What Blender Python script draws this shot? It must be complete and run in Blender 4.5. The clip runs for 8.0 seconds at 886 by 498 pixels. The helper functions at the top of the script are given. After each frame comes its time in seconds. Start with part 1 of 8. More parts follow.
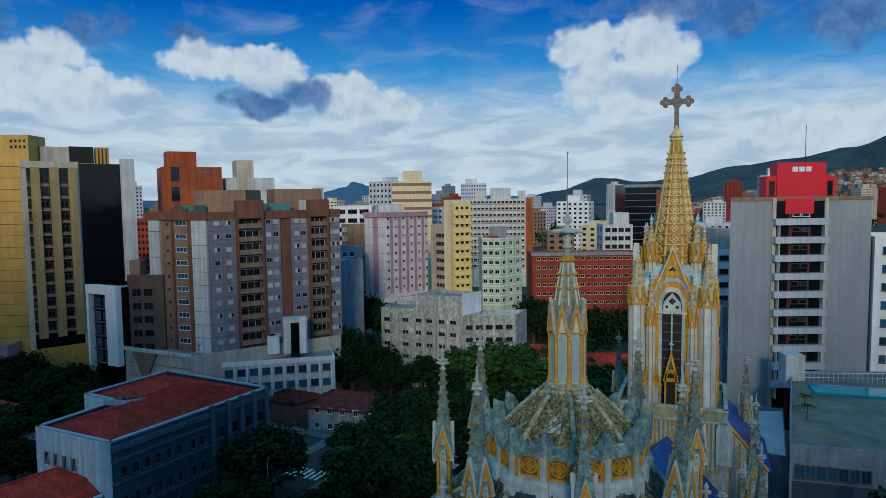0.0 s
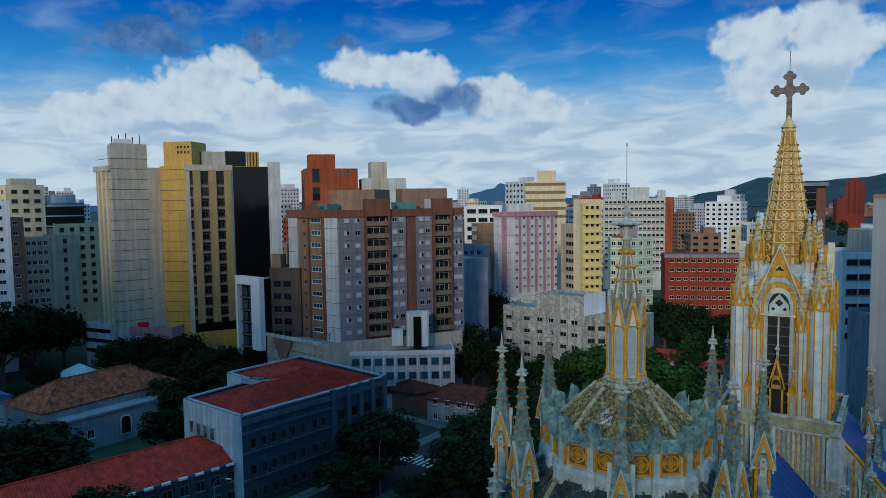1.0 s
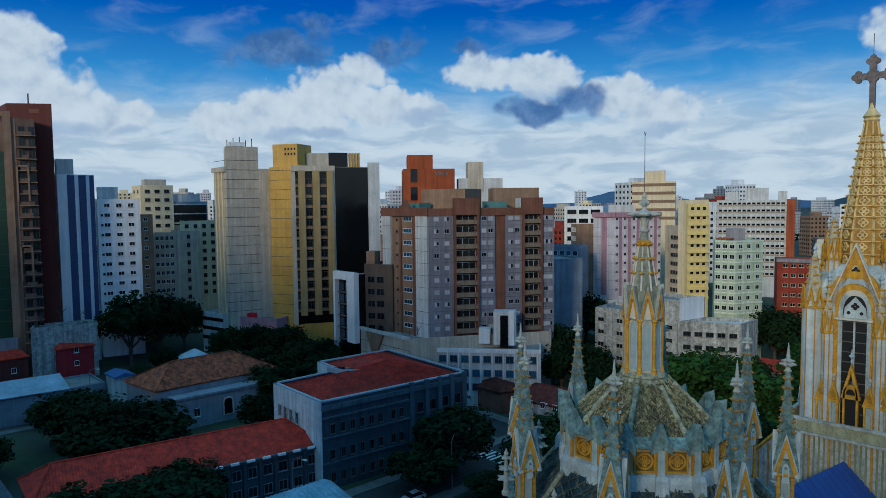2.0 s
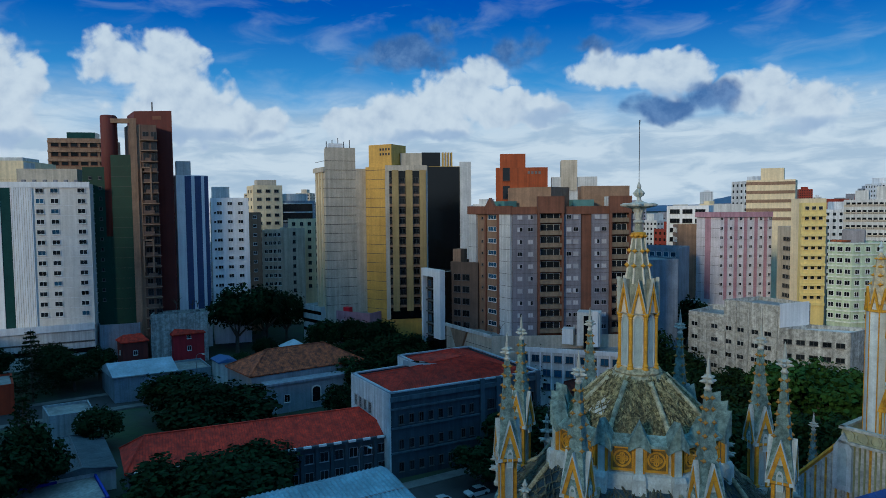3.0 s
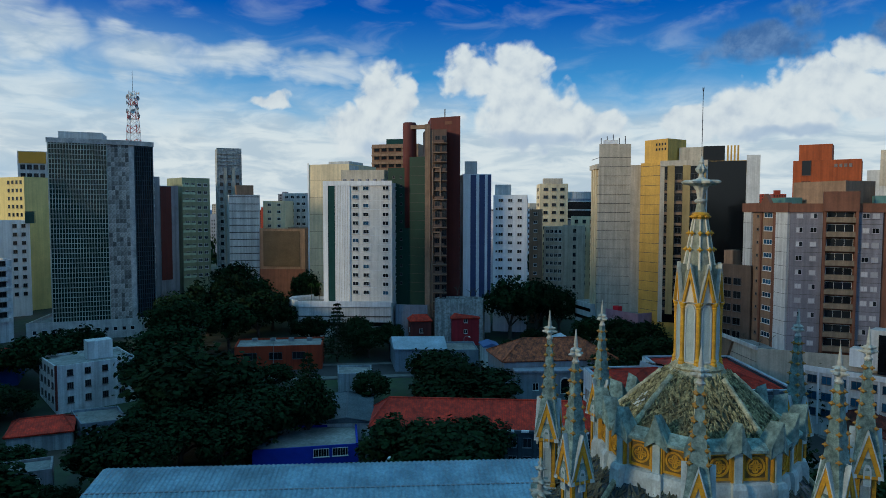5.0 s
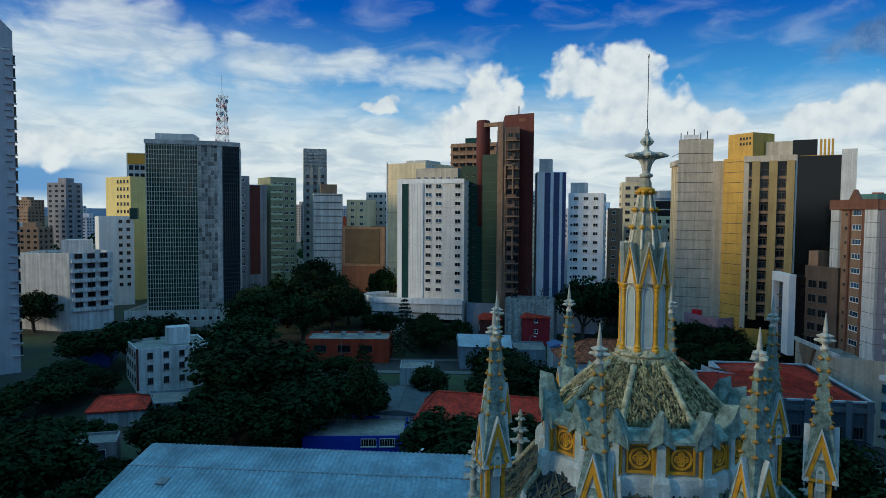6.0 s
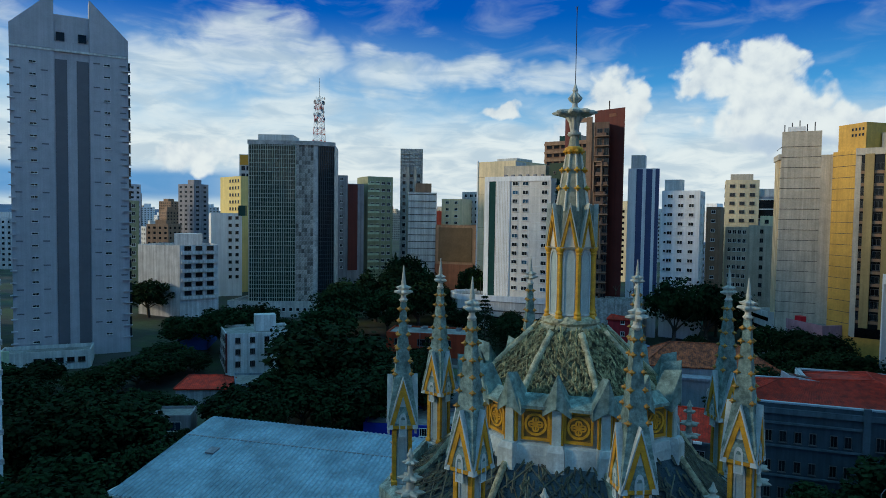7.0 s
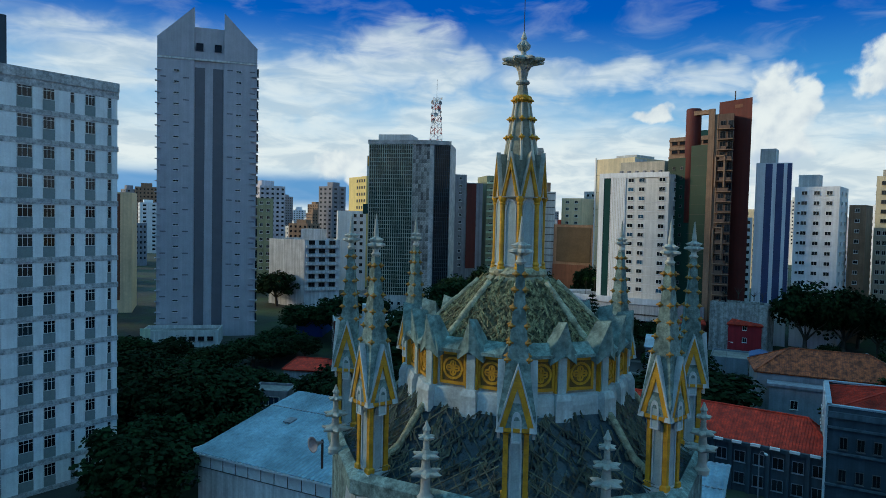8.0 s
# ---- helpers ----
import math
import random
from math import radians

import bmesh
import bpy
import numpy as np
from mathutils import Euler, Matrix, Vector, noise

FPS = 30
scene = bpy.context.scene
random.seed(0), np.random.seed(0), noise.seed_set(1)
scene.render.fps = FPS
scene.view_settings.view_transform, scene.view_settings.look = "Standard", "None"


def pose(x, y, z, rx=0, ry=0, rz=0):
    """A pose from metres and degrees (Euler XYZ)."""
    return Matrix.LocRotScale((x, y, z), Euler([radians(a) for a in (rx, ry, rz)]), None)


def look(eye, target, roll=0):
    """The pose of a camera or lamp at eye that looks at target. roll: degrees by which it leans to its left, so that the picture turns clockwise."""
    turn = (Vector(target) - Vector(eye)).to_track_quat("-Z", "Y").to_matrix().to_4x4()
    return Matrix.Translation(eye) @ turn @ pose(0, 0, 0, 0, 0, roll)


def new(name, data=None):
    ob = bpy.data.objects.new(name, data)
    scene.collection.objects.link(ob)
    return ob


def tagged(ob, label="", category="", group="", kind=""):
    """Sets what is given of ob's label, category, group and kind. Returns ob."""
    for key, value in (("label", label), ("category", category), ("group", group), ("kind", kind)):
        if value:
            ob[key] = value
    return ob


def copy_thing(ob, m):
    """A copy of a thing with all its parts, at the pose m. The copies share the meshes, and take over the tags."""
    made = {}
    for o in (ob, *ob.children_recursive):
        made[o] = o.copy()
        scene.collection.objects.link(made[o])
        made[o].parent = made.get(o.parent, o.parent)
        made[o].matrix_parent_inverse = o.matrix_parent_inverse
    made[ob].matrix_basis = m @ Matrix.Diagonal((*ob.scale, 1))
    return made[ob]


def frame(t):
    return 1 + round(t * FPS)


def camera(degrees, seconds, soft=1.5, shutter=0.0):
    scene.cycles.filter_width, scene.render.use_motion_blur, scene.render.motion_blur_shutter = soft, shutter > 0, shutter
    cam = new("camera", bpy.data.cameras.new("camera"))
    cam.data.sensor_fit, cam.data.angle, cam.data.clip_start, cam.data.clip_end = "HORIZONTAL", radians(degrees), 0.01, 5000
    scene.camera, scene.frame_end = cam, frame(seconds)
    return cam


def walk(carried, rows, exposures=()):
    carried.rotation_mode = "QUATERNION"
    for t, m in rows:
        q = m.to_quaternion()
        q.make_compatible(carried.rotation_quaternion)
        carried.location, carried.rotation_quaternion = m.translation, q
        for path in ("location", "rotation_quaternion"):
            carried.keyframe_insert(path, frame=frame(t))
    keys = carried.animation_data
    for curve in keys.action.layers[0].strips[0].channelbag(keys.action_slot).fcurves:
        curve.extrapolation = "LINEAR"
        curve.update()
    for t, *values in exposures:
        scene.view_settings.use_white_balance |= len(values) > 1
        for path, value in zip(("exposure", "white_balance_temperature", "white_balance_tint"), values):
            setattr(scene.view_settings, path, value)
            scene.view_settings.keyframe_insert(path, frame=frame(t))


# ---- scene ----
cam = camera(66.5, 8.0, soft=0.5)
# seconds, eye x y z, yaw, pitch, roll
PATH = [
    (0.0, 12.55, -46.24, 49.95, 25.65, -4.45, -0.7),
    (0.5, 15.66, -45.68, 49.73, 31.98, -4.36, -0.8),
    (1.0, 18.86, -44.66, 49.22, 38.12, -4.16, -0.8),
    (1.5, 21.93, -42.98, 48.70, 43.62, -3.96, -0.7),
    (3.0, 31.00, -34.12, 47.45, 58.42, -3.61, -0.5),
    (3.5, 34.05, -30.58, 47.10, 65.90, -3.53, -0.5),
    (4.0, 37.28, -27.14, 46.94, 74.09, -3.50, -0.3),
    (4.5, 38.81, -22.62, 46.40, 80.89, -3.41, -0.1),
    (6.0, 38.18, -7.92, 44.23, 94.91, -3.10, 0.4),
    (6.5, 37.31, -2.64, 43.09, 99.77, -2.90, 0.5),
    (7.0, 36.18, 2.70, 41.95, 105.06, -2.78, 0.8),
    (7.5, 34.80, 7.97, 40.41, 111.09, -2.58, 1.1),
    (8.0, 33.04, 12.56, 39.19, 117.18, -2.46, 1.3),
]
walk(cam, [(t, pose(x, y, z, 90 + pitch, 0, yaw) @ pose(0, 0, 0, 0, 0, roll)) for t, x, y, z, yaw, pitch, roll in PATH],
     [(0.0, -0.55, 5300, -1), (3.5, -0.48, 5250, -1), (5.0, -0.34, 5850, -1), (8.0, -0.15, 6000, -2)])

# ---- world, sun, exposure ----
SUN_AZ, SUN_EL = 159.0, 18.0  # degrees clockwise from +y, above the horizon
world = bpy.data.worlds.new("sky")
scene.world = world
world.use_nodes = True
WN, WL = world.node_tree.nodes, world.node_tree.links
WN.clear()


def wnode(kind, **props):
    n = WN.new(kind)
    for key, value in props.items():
        n.inputs[key].default_value = value
    return n


def wmath(op, a, b=None, clamp=False):
    n = WN.new("ShaderNodeMath")
    n.operation, n.use_clamp = op, clamp
    for i, v in enumerate((a, b)):
        if v is None:
            continue
        if isinstance(v, (int, float)):
            n.inputs[i].default_value = v
        else:
            WL.new(v, n.inputs[i])
    return n.outputs[0]


def wmix(fac, a, b):
    n = WN.new("ShaderNodeMix")
    n.data_type = "RGBA"
    for i, v in ((0, fac), (6, a), (7, b)):
        if isinstance(v, (int, float)):
            n.inputs[i].default_value = v
        elif isinstance(v, tuple):
            n.inputs[i].default_value = v
        else:
            WL.new(v, n.inputs[i])
    return n.outputs[2]


def wramp(v, a, b):
    n = WN.new("ShaderNodeMapRange")
    n.interpolation_type = "SMOOTHSTEP"
    WL.new(v, n.inputs[0])
    n.inputs[1].default_value, n.inputs[2].default_value = a, b
    return n.outputs[0]


def wnoise(vec, scale, detail=6.0, rough=0.55, distortion=0.0):
    n = wnode("ShaderNodeTexNoise", Scale=scale, Detail=detail, Roughness=rough, Distortion=distortion)
    WL.new(vec, n.inputs["Vector"])
    return n.outputs["Fac"]


sky = WN.new("ShaderNodeTexSky")
sky.sky_type, sky.sun_disc = "NISHITA", False
sky.sun_elevation, sky.sun_rotation = radians(SUN_EL), radians(SUN_AZ)
sky.altitude, sky.air_density, sky.dust_density, sky.ozone_density = 900, 1.0, 0.3, 3.0
tint = wnode("ShaderNodeHueSaturation", Saturation=1.35, Value=1.0)
WL.new(sky.outputs[0], tint.inputs["Color"])
coord = WN.new("ShaderNodeTexCoord").outputs["Generated"]
sep = WN.new("ShaderNodeSeparateXYZ")
WL.new(coord, sep.inputs[0])
UP = sep.outputs[2]


def scaled(sx, sy, sz, ox=0.0, oy=0.0, oz=0.0):
    n = WN.new("ShaderNodeMapping")
    WL.new(coord, n.inputs[0])
    n.inputs["Location"].default_value = (ox, oy, oz)
    n.inputs["Scale"].default_value = (sx, sy, sz)
    return n.outputs[0]


# bearing left of +y and height above the horizon, in degrees
U = wmath("MULTIPLY", wmath("ARCTAN2", wmath("MULTIPLY", sep.outputs[0], -1.0), sep.outputs[1]), 57.2958)
V = wmath("MULTIPLY", wmath("ARCSINE", UP), 57.2958)
# heaped clouds with crisp rims: bearing, height, half width, half height
HEAPS = [(91.3, 9.0, 2.2, 3.2), (92.6, 6.4, 3.6, 2.2), (83.6, 11.2, 2.8, 1.9), (80.2, 10.2, 3.0, 2.8), (79.4, 7.6, 4.6, 2.4), (72.8, 6.6, 3.0, 1.7), (66.0, 6.4, 2.6, 1.3),
         (60.6, 7.4, 4.4, 1.8), (56.8, 9.2, 3.4, 2.0), (54.0, 11.0, 2.2, 1.5), (52.5, 8.2, 3.4, 1.6), (43.5, 10.8, 4.0, 1.7), (40.0, 10.4, 3.4, 1.6), (34.0, 8.6, 2.8, 1.3), (30.0, 7.4, 3.2, 1.7)]
HEAPS_TOO = [(13.0, 11.6, 3.2, 2.4), (8.5, 11.4, 2.6, 2.8), (11.5, 8.6, 4.0, 2.4), (-4.0, 4.4, 5.0, 2.0), (125.0, 4.7, 2.8, 1.4), (100.0, 8.9, 2.0, 0.6)]
# soft veiled cloud
VEILS = [(121.0, 13.6, 4.6, 2.4), (116.5, 12.4, 2.6, 1.8), (127.0, 10.5, 5.4, 3.4), (131.5, 9.0, 4.0, 3.8), (143.0, 11.5, 6.0, 2.8), (148.0, 7.5, 4.0, 4.0), (110.0, 11.6, 4.4, 1.6), (104.0, 11.9, 5.5, 1.2), (96.0, 11.6, 6.0, 1.2), (118.5, 8.6, 5.5, 2.0),
         (12.0, 6.4, 9.0, 2.6), (22.0, 5.4, 9.0, 2.4), (2.0, 7.0, 4.0, 2.0), (165.0, 10.0, 12.0, 6.0), (-25.0, 8.0, 10.0, 5.0), (-60.0, 10.0, 14.0, 6.0), (-110.0, 10.0, 16.0, 6.0), (-150.0, 9.0, 14.0, 6.0)]
# grey undersides of the heaps, and dark clouds in front
BASES = [(39.5, 8.2, 4.6, 1.7), (50.0, 7.4, 2.4, 0.9), (79.0, 5.8, 5.0, 1.0), (72.5, 5.3, 3.0, 0.7), (60.0, 5.6, 5.0, 0.8), (91.0, 5.2, 3.2, 0.9), (30.0, 5.9, 3.2, 0.7), (9.5, 8.8, 3.0, 1.2), (13.0, 4.6, 5.0, 0.7)]
DARK_CLOUDS = [(62.0, 12.2, 4.2, 1.5), (58.6, 14.4, 2.2, 1.2), (52.0, 13.0, 2.3, 1.4), (45.5, 12.8, 2.5, 0.7), (40.8, 7.7, 3.0, 1.0), (36.6, 8.3, 2.8, 1.2), (9.0, 14.8, 7.0, 1.2), (3.0, 13.3, 2.8, 1.5), (-5.0, 12.6, 4.6, 2.0), (70.0, 17.0, 5.0, 0.9)]
vec = WN.new("ShaderNodeCombineXYZ")
WL.new(U, vec.inputs[0])
WL.new(V, vec.inputs[1])


def moved(du, dv, su=1.0, sv=1.0):
    n = WN.new("ShaderNodeMapping")
    WL.new(vec.outputs[0], n.inputs[0])
    n.inputs["Location"].default_value = (du, dv, 0)
    n.inputs["Scale"].default_value = (su, sv, 1)
    return n.outputs[0]


def billow(v, scale):
    """Rounded heads: smooth cells, high in the middle."""
    n = WN.new("ShaderNodeTexVoronoi")
    n.feature = "SMOOTH_F1"
    n.inputs["Scale"].default_value, n.inputs["Detail"].default_value, n.inputs["Smoothness"].default_value = scale, 2.0, 0.6
    WL.new(v, n.inputs["Vector"])
    return wmath("SUBTRACT", 0.55, n.outputs["Distance"])


def swell(v):
    """Uneven outline of a heap: broad lobes, rounded heads and fine fray."""
    broad = wmath("MULTIPLY", wmath("SUBTRACT", wnoise(v, 0.22, 8.0, 0.60, 0.3), 0.5), 3.0)
    return wmath("ADD", broad, wmath("MULTIPLY", billow(v, 0.55), 0.9))


bend = wnode("ShaderNodeTexNoise", Scale=0.22, Detail=3.0, Roughness=0.6)
WL.new(vec.outputs[0], bend.inputs["Vector"])
bent = WN.new("ShaderNodeSeparateColor")
WL.new(bend.outputs["Color"], bent.inputs[0])
UB = wmath("ADD", U, wmath("MULTIPLY", wmath("SUBTRACT", bent.outputs[0], 0.5), 6.0))
VB = wmath("ADD", V, wmath("MULTIPLY", wmath("SUBTRACT", bent.outputs[1], 0.5), 3.6))


def cloud_field(clouds):
    """Highest of soft ellipses round each cloud's centre: 1 there, 0 at its rim."""
    best = None
    for a, h, w, t in clouds:
        x = wmath("MULTIPLY", wmath("SUBTRACT", UB, a), 1.0 / w)
        y = wmath("MULTIPLY", wmath("SUBTRACT", VB, h), 1.0 / t)
        d = wmath("SUBTRACT", 1.0, wmath("ADD", wmath("MULTIPLY", x, x), wmath("MULTIPLY", y, y)))
        best = d if best is None else wmath("MAXIMUM", best, d)
    return best


ragged = swell(vec.outputs[0])
heap = wmath("ADD", cloud_field(HEAPS + HEAPS_TOO), ragged)
heap_mask = wramp(heap, -0.75, 0.05)
# light falls from the upper side, so each head is pale above and grey below
relief = wmath("SUBTRACT", ragged, swell(moved(0.35, 0.75)))
fine = wnoise(vec.outputs[0], 0.55, 6.0, 0.62, 0.2)
lit = wmath("ADD", wmath("MULTIPLY", relief, 0.42), wmath("MULTIPLY", wmath("SUBTRACT", fine, 0.5), 0.7))
heap_colour = wmix(wramp(lit, -0.75, 0.30), (5.2, 5.7, 6.8, 1), (9.2, 8.9, 8.8, 1))
base_mask = wmath("MULTIPLY", wramp(wmath("ADD", cloud_field(BASES), wmath("MULTIPLY", ragged, 0.7)), -0.4, 1.0), 0.60)
heap_colour = wmix(base_mask, heap_colour, (3.6, 4.7, 6.6, 1))
dark = wmath("ADD", cloud_field(DARK_CLOUDS), wmath("MULTIPLY", ragged, 1.25))
dark_mask = wmath("MULTIPLY", wramp(dark, -0.85, 0.75), 0.92)
dark_colour = wmix(wramp(fine, 0.35, 0.7), (0.8, 1.7, 3.9, 1), (2.0, 3.1, 5.4, 1))
# streaky veil, thicker low down, with soft patches higher up
streaks = wnoise(moved(0, 0, 0.22, 0.60), 0.8, 5.0, 0.55, 0.6)
patch = wramp(wmath("ADD", cloud_field(VEILS), wmath("MULTIPLY", wmath("SUBTRACT", streaks, 0.5), 4.2)), -1.0, 1.3)
deck = wramp(wmath("ADD", wmath("MULTIPLY", wmath("SUBTRACT", streaks, 0.5), 5.0), wmath("SUBTRACT", 8.2, V)), -3.0, 3.2)
veil = wmath("MAXIMUM", wmath("MULTIPLY", patch, 0.78), wmath("MULTIPLY", deck, 0.95))
thin = wmath("MULTIPLY", wramp(streaks, 0.45, 0.8), 0.22)
veil = wmath("MAXIMUM", veil, thin)
veil_colour = wmix(wramp(wnoise(moved(7, 3, 0.20, 0.75), 1.0, 5.0, 0.55, 0.5), 0.36, 0.62), (6.2, 6.7, 7.4, 1), (9.1, 8.9, 8.8, 1))
low = wmix(wramp(V, 2.0, 9.5), (6.6, 7.6, 8.2, 1), (1.3, 4.6, 8.2, 1))
high = wmix(wramp(V, 6.0, 17.5), low, (0.03, 0.95, 5.0, 1))
# saturated strip just over the far plain, and broken blue sky overhead
strip_blue = wmath("MULTIPLY", wramp(wmath("ABSOLUTE", wmath("SUBTRACT", U, 134.0)), 20.0, 9.0), wramp(wmath("ABSOLUTE", wmath("SUBTRACT", V, 2.2)), 2.3, 0.6))
high = wmix(strip_blue, high, (0.5, 2.6, 6.2, 1))
over = wmath("MULTIPLY", wramp(V, 24.0, 36.0), wramp(wnoise(scaled(1.0, 1.0, 1.0), 2.4, 5.0), 0.30, 0.52))
blue = wmix(wmath("MULTIPLY", over, 0.85), wmix(0.92, tint.outputs[0], high), (3.3, 7.5, 10.2, 1))
haze = wmath("MULTIPLY", wmath("MULTIPLY", wramp(U, 96.0, 116.0), wramp(V, 16.5, 8.0)), 0.52)
blue = wmix(wmath("MULTIPLY", haze, wmath("SUBTRACT", 1.0, strip_blue)), blue, (5.6, 6.9, 8.3, 1))
veiled = wmix(wmath("MULTIPLY", veil, wmath("SUBTRACT", 1.0, wmath("MULTIPLY", strip_blue, 0.85))), blue, veil_colour)
full = wmix(dark_mask, wmix(heap_mask, veiled, heap_colour), dark_colour)
back = WN.new("ShaderNodeBackground")
WL.new(full, back.inputs[0])
back.inputs[1].default_value = 0.105
WL.new(back.outputs[0], WN.new("ShaderNodeOutputWorld").inputs[0])

sun = new("sun", bpy.data.lights.new("sun", "SUN"))
sun.data.energy, sun.data.angle, sun.data.color = 2.8, radians(9.0), (1.0, 0.76, 0.50)
SUN_WAY = Vector((math.sin(radians(SUN_AZ)) * math.cos(radians(SUN_EL)), math.cos(radians(SUN_AZ)) * math.cos(radians(SUN_EL)), math.sin(radians(SUN_EL))))
sun.matrix_world = look(SUN_WAY * 300, (0, 0, 0))

# ---- materials ----
def mat(name, colour, rough=0.8, metal=0.0, var=0.25, size=2.0, bump=0.15, streak=0.0, rand=0.0, spec=0.4, tone=None, emit=None):
    """Painted or mineral surface: colour with large stains, fine grain, rain streaks and relief."""
    m = bpy.data.materials.new(name)
    m.use_nodes = True
    N, L = m.node_tree.nodes, m.node_tree.links
    b = N["Principled BSDF"]
    b.inputs["Roughness"].default_value, b.inputs["Metallic"].default_value = rough, metal
    b.inputs["Specular IOR Level"].default_value = spec
    co = N.new("ShaderNodeTexCoord").outputs["Object"]

    def noise_of(scale, detail, stretch=(1, 1, 1)):
        mp = N.new("ShaderNodeMapping")
        mp.inputs["Scale"].default_value = stretch
        L.new(co, mp.inputs[0])
        n = N.new("ShaderNodeTexNoise")
        n.inputs["Scale"].default_value, n.inputs["Detail"].default_value, n.inputs["Roughness"].default_value = scale, detail, 0.6
        L.new(mp.outputs[0], n.inputs["Vector"])
        return n.outputs["Fac"]

    def rng(v, lo, hi, a=0.3, b_=0.7):
        r = N.new("ShaderNodeMapRange")
        L.new(v, r.inputs[0])
        for i, x in enumerate((a, b_, lo, hi)):
            r.inputs[i + 1].default_value = x
        return r.outputs[0]

    def times(a, c):
        k = N.new("ShaderNodeMath")
        k.operation = "MULTIPLY"
        L.new(a, k.inputs[0])
        L.new(c, k.inputs[1])
        return k.outputs[0]

    big, fine = noise_of(1.0 / size, 4), noise_of(9.0 / size, 6)
    val = times(rng(big, 1 - var, 1 + var * 0.5), rng(fine, 1 - var * 0.7, 1 + var * 0.4))
    if streak:
        val = times(val, rng(noise_of(1.0, 5, (1.3, 1.3, 0.05)), 1 - streak, 1.05, 0.35, 0.65))
    if rand:
        val = times(val, rng(N.new("ShaderNodeObjectInfo").outputs["Random"], 1 - rand, 1 + rand * 0.6, 0, 1))
    mul = N.new("ShaderNodeVectorMath")
    mul.operation = "SCALE"
    if tone:
        mx = N.new("ShaderNodeMix")
        mx.data_type = "RGBA"
        L.new(rng(noise_of(2.2 / size, 5), 0, 1, 0.42, 0.62), mx.inputs[0])
        mx.inputs[6].default_value, mx.inputs[7].default_value = (*colour, 1), (*tone, 1)
        L.new(mx.outputs[2], mul.inputs[0])
    else:
        mul.inputs[0].default_value = colour
    L.new(val, mul.inputs["Scale"])
    L.new(mul.outputs[0], b.inputs["Base Color"])
    if bump:
        bp = N.new("ShaderNodeBump")
        bp.inputs["Strength"].default_value, bp.inputs["Distance"].default_value = bump, 0.05 * size
        L.new(fine, bp.inputs["Height"])
        L.new(bp.outputs[0], b.inputs["Normal"])
    L.new(rng(fine, rough * 0.85, min(1, rough * 1.15)), b.inputs["Roughness"])
    return m


def glass(name, colour, rough=0.06, rand=0.6):
    """Window glass over a dim room: dark body, real gloss; panes differ a little."""
    m = mat(name, colour, rough, 0.0, 0.2, 3.0, 0.0, rand=rand, spec=0.28)
    return m


GOLD = mat("ochre_paint", (0.70, 0.38, 0.022), 0.6, var=0.3, size=0.8, streak=0.25, tone=(0.50, 0.25, 0.02))
GOLDD = mat("dull_ochre", (0.34, 0.18, 0.03), 0.65, var=0.35, size=0.4, bump=0.3)
PALE = mat("pale_plaster", (0.56, 0.57, 0.51), 0.8, var=0.3, size=1.2, streak=0.3, tone=(0.38, 0.41, 0.36))
WHITE = mat("white_paint", (0.54, 0.62, 0.63), 0.7, var=0.3, size=1.2, streak=0.35)
MOSS = mat("weathered_cement", (0.30, 0.43, 0.40), 0.9, var=0.45, size=0.7, bump=0.5, streak=0.5, tone=(0.14, 0.22, 0.205))
STRAW = mat("mossy_cement_tile", (0.46, 0.42, 0.22), 0.95, var=0.65, size=0.5, bump=0.7, tone=(0.11, 0.105, 0.05), rand=0.5)
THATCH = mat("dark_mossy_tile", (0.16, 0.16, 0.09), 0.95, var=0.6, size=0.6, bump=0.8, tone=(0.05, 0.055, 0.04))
SLATEGLASS = mat("dark_glass_tile", (0.022, 0.045, 0.062), 0.3, var=0.5, size=0.8, rand=0.6)
PANEL = mat("blue_grey_panel", (0.42, 0.52, 0.52), 0.75, var=0.25, size=0.7, streak=0.25)
BLUEROOF = mat("blue_metal_roof", (0.03, 0.08, 0.30), 0.45, var=0.2, size=2.0, bump=0.05)
CROSS = mat("weathered_bronze", (0.20, 0.17, 0.16), 0.6, 0.3, var=0.4, size=0.5)
IRON = mat("dark_iron", (0.05, 0.05, 0.055), 0.5, 0.6, var=0.2, size=0.5)
GLASS = glass("window_glass", (0.016, 0.020, 0.024))
BLUEGLASS = glass("sky_blue_glass", (0.03, 0.09, 0.16))
BLACKGLASS = mat("black_curtain_glass", (0.006, 0.007, 0.008), 0.12, var=0.3, size=6, bump=0.0, spec=0.35)
FRAMEW = mat("white_frame", (0.72, 0.72, 0.70), 0.5, var=0.1, size=1.0, bump=0)
FRAMED = mat("dark_frame", (0.10, 0.10, 0.10), 0.5, var=0.1, size=1.0, bump=0)
ROOFGREY = mat("flat_roof_felt", (0.30, 0.30, 0.29), 0.9, var=0.5, size=5, bump=0.3)
TILE = mat("red_roof_tile", (0.62, 0.045, 0.018), 0.8, var=0.5, size=1.6, bump=0.3, rand=0.35, tone=(0.36, 0.032, 0.016))
TILEO = mat("orange_roof_tile", (0.42, 0.12, 0.045), 0.85, var=0.6, size=1.6, bump=0.3, rand=0.4, tone=(0.16, 0.05, 0.03))
METAL = mat("corrugated_zinc", (0.30, 0.42, 0.50), 0.45, 0.2, var=0.45, size=5, bump=0.05, rand=0.12)
LEAF = mat("leaf_green", (0.019, 0.043, 0.014), 0.85, var=0.5, size=2.0, bump=0, rand=0.35, tone=(0.010, 0.022, 0.008), spec=0.08)
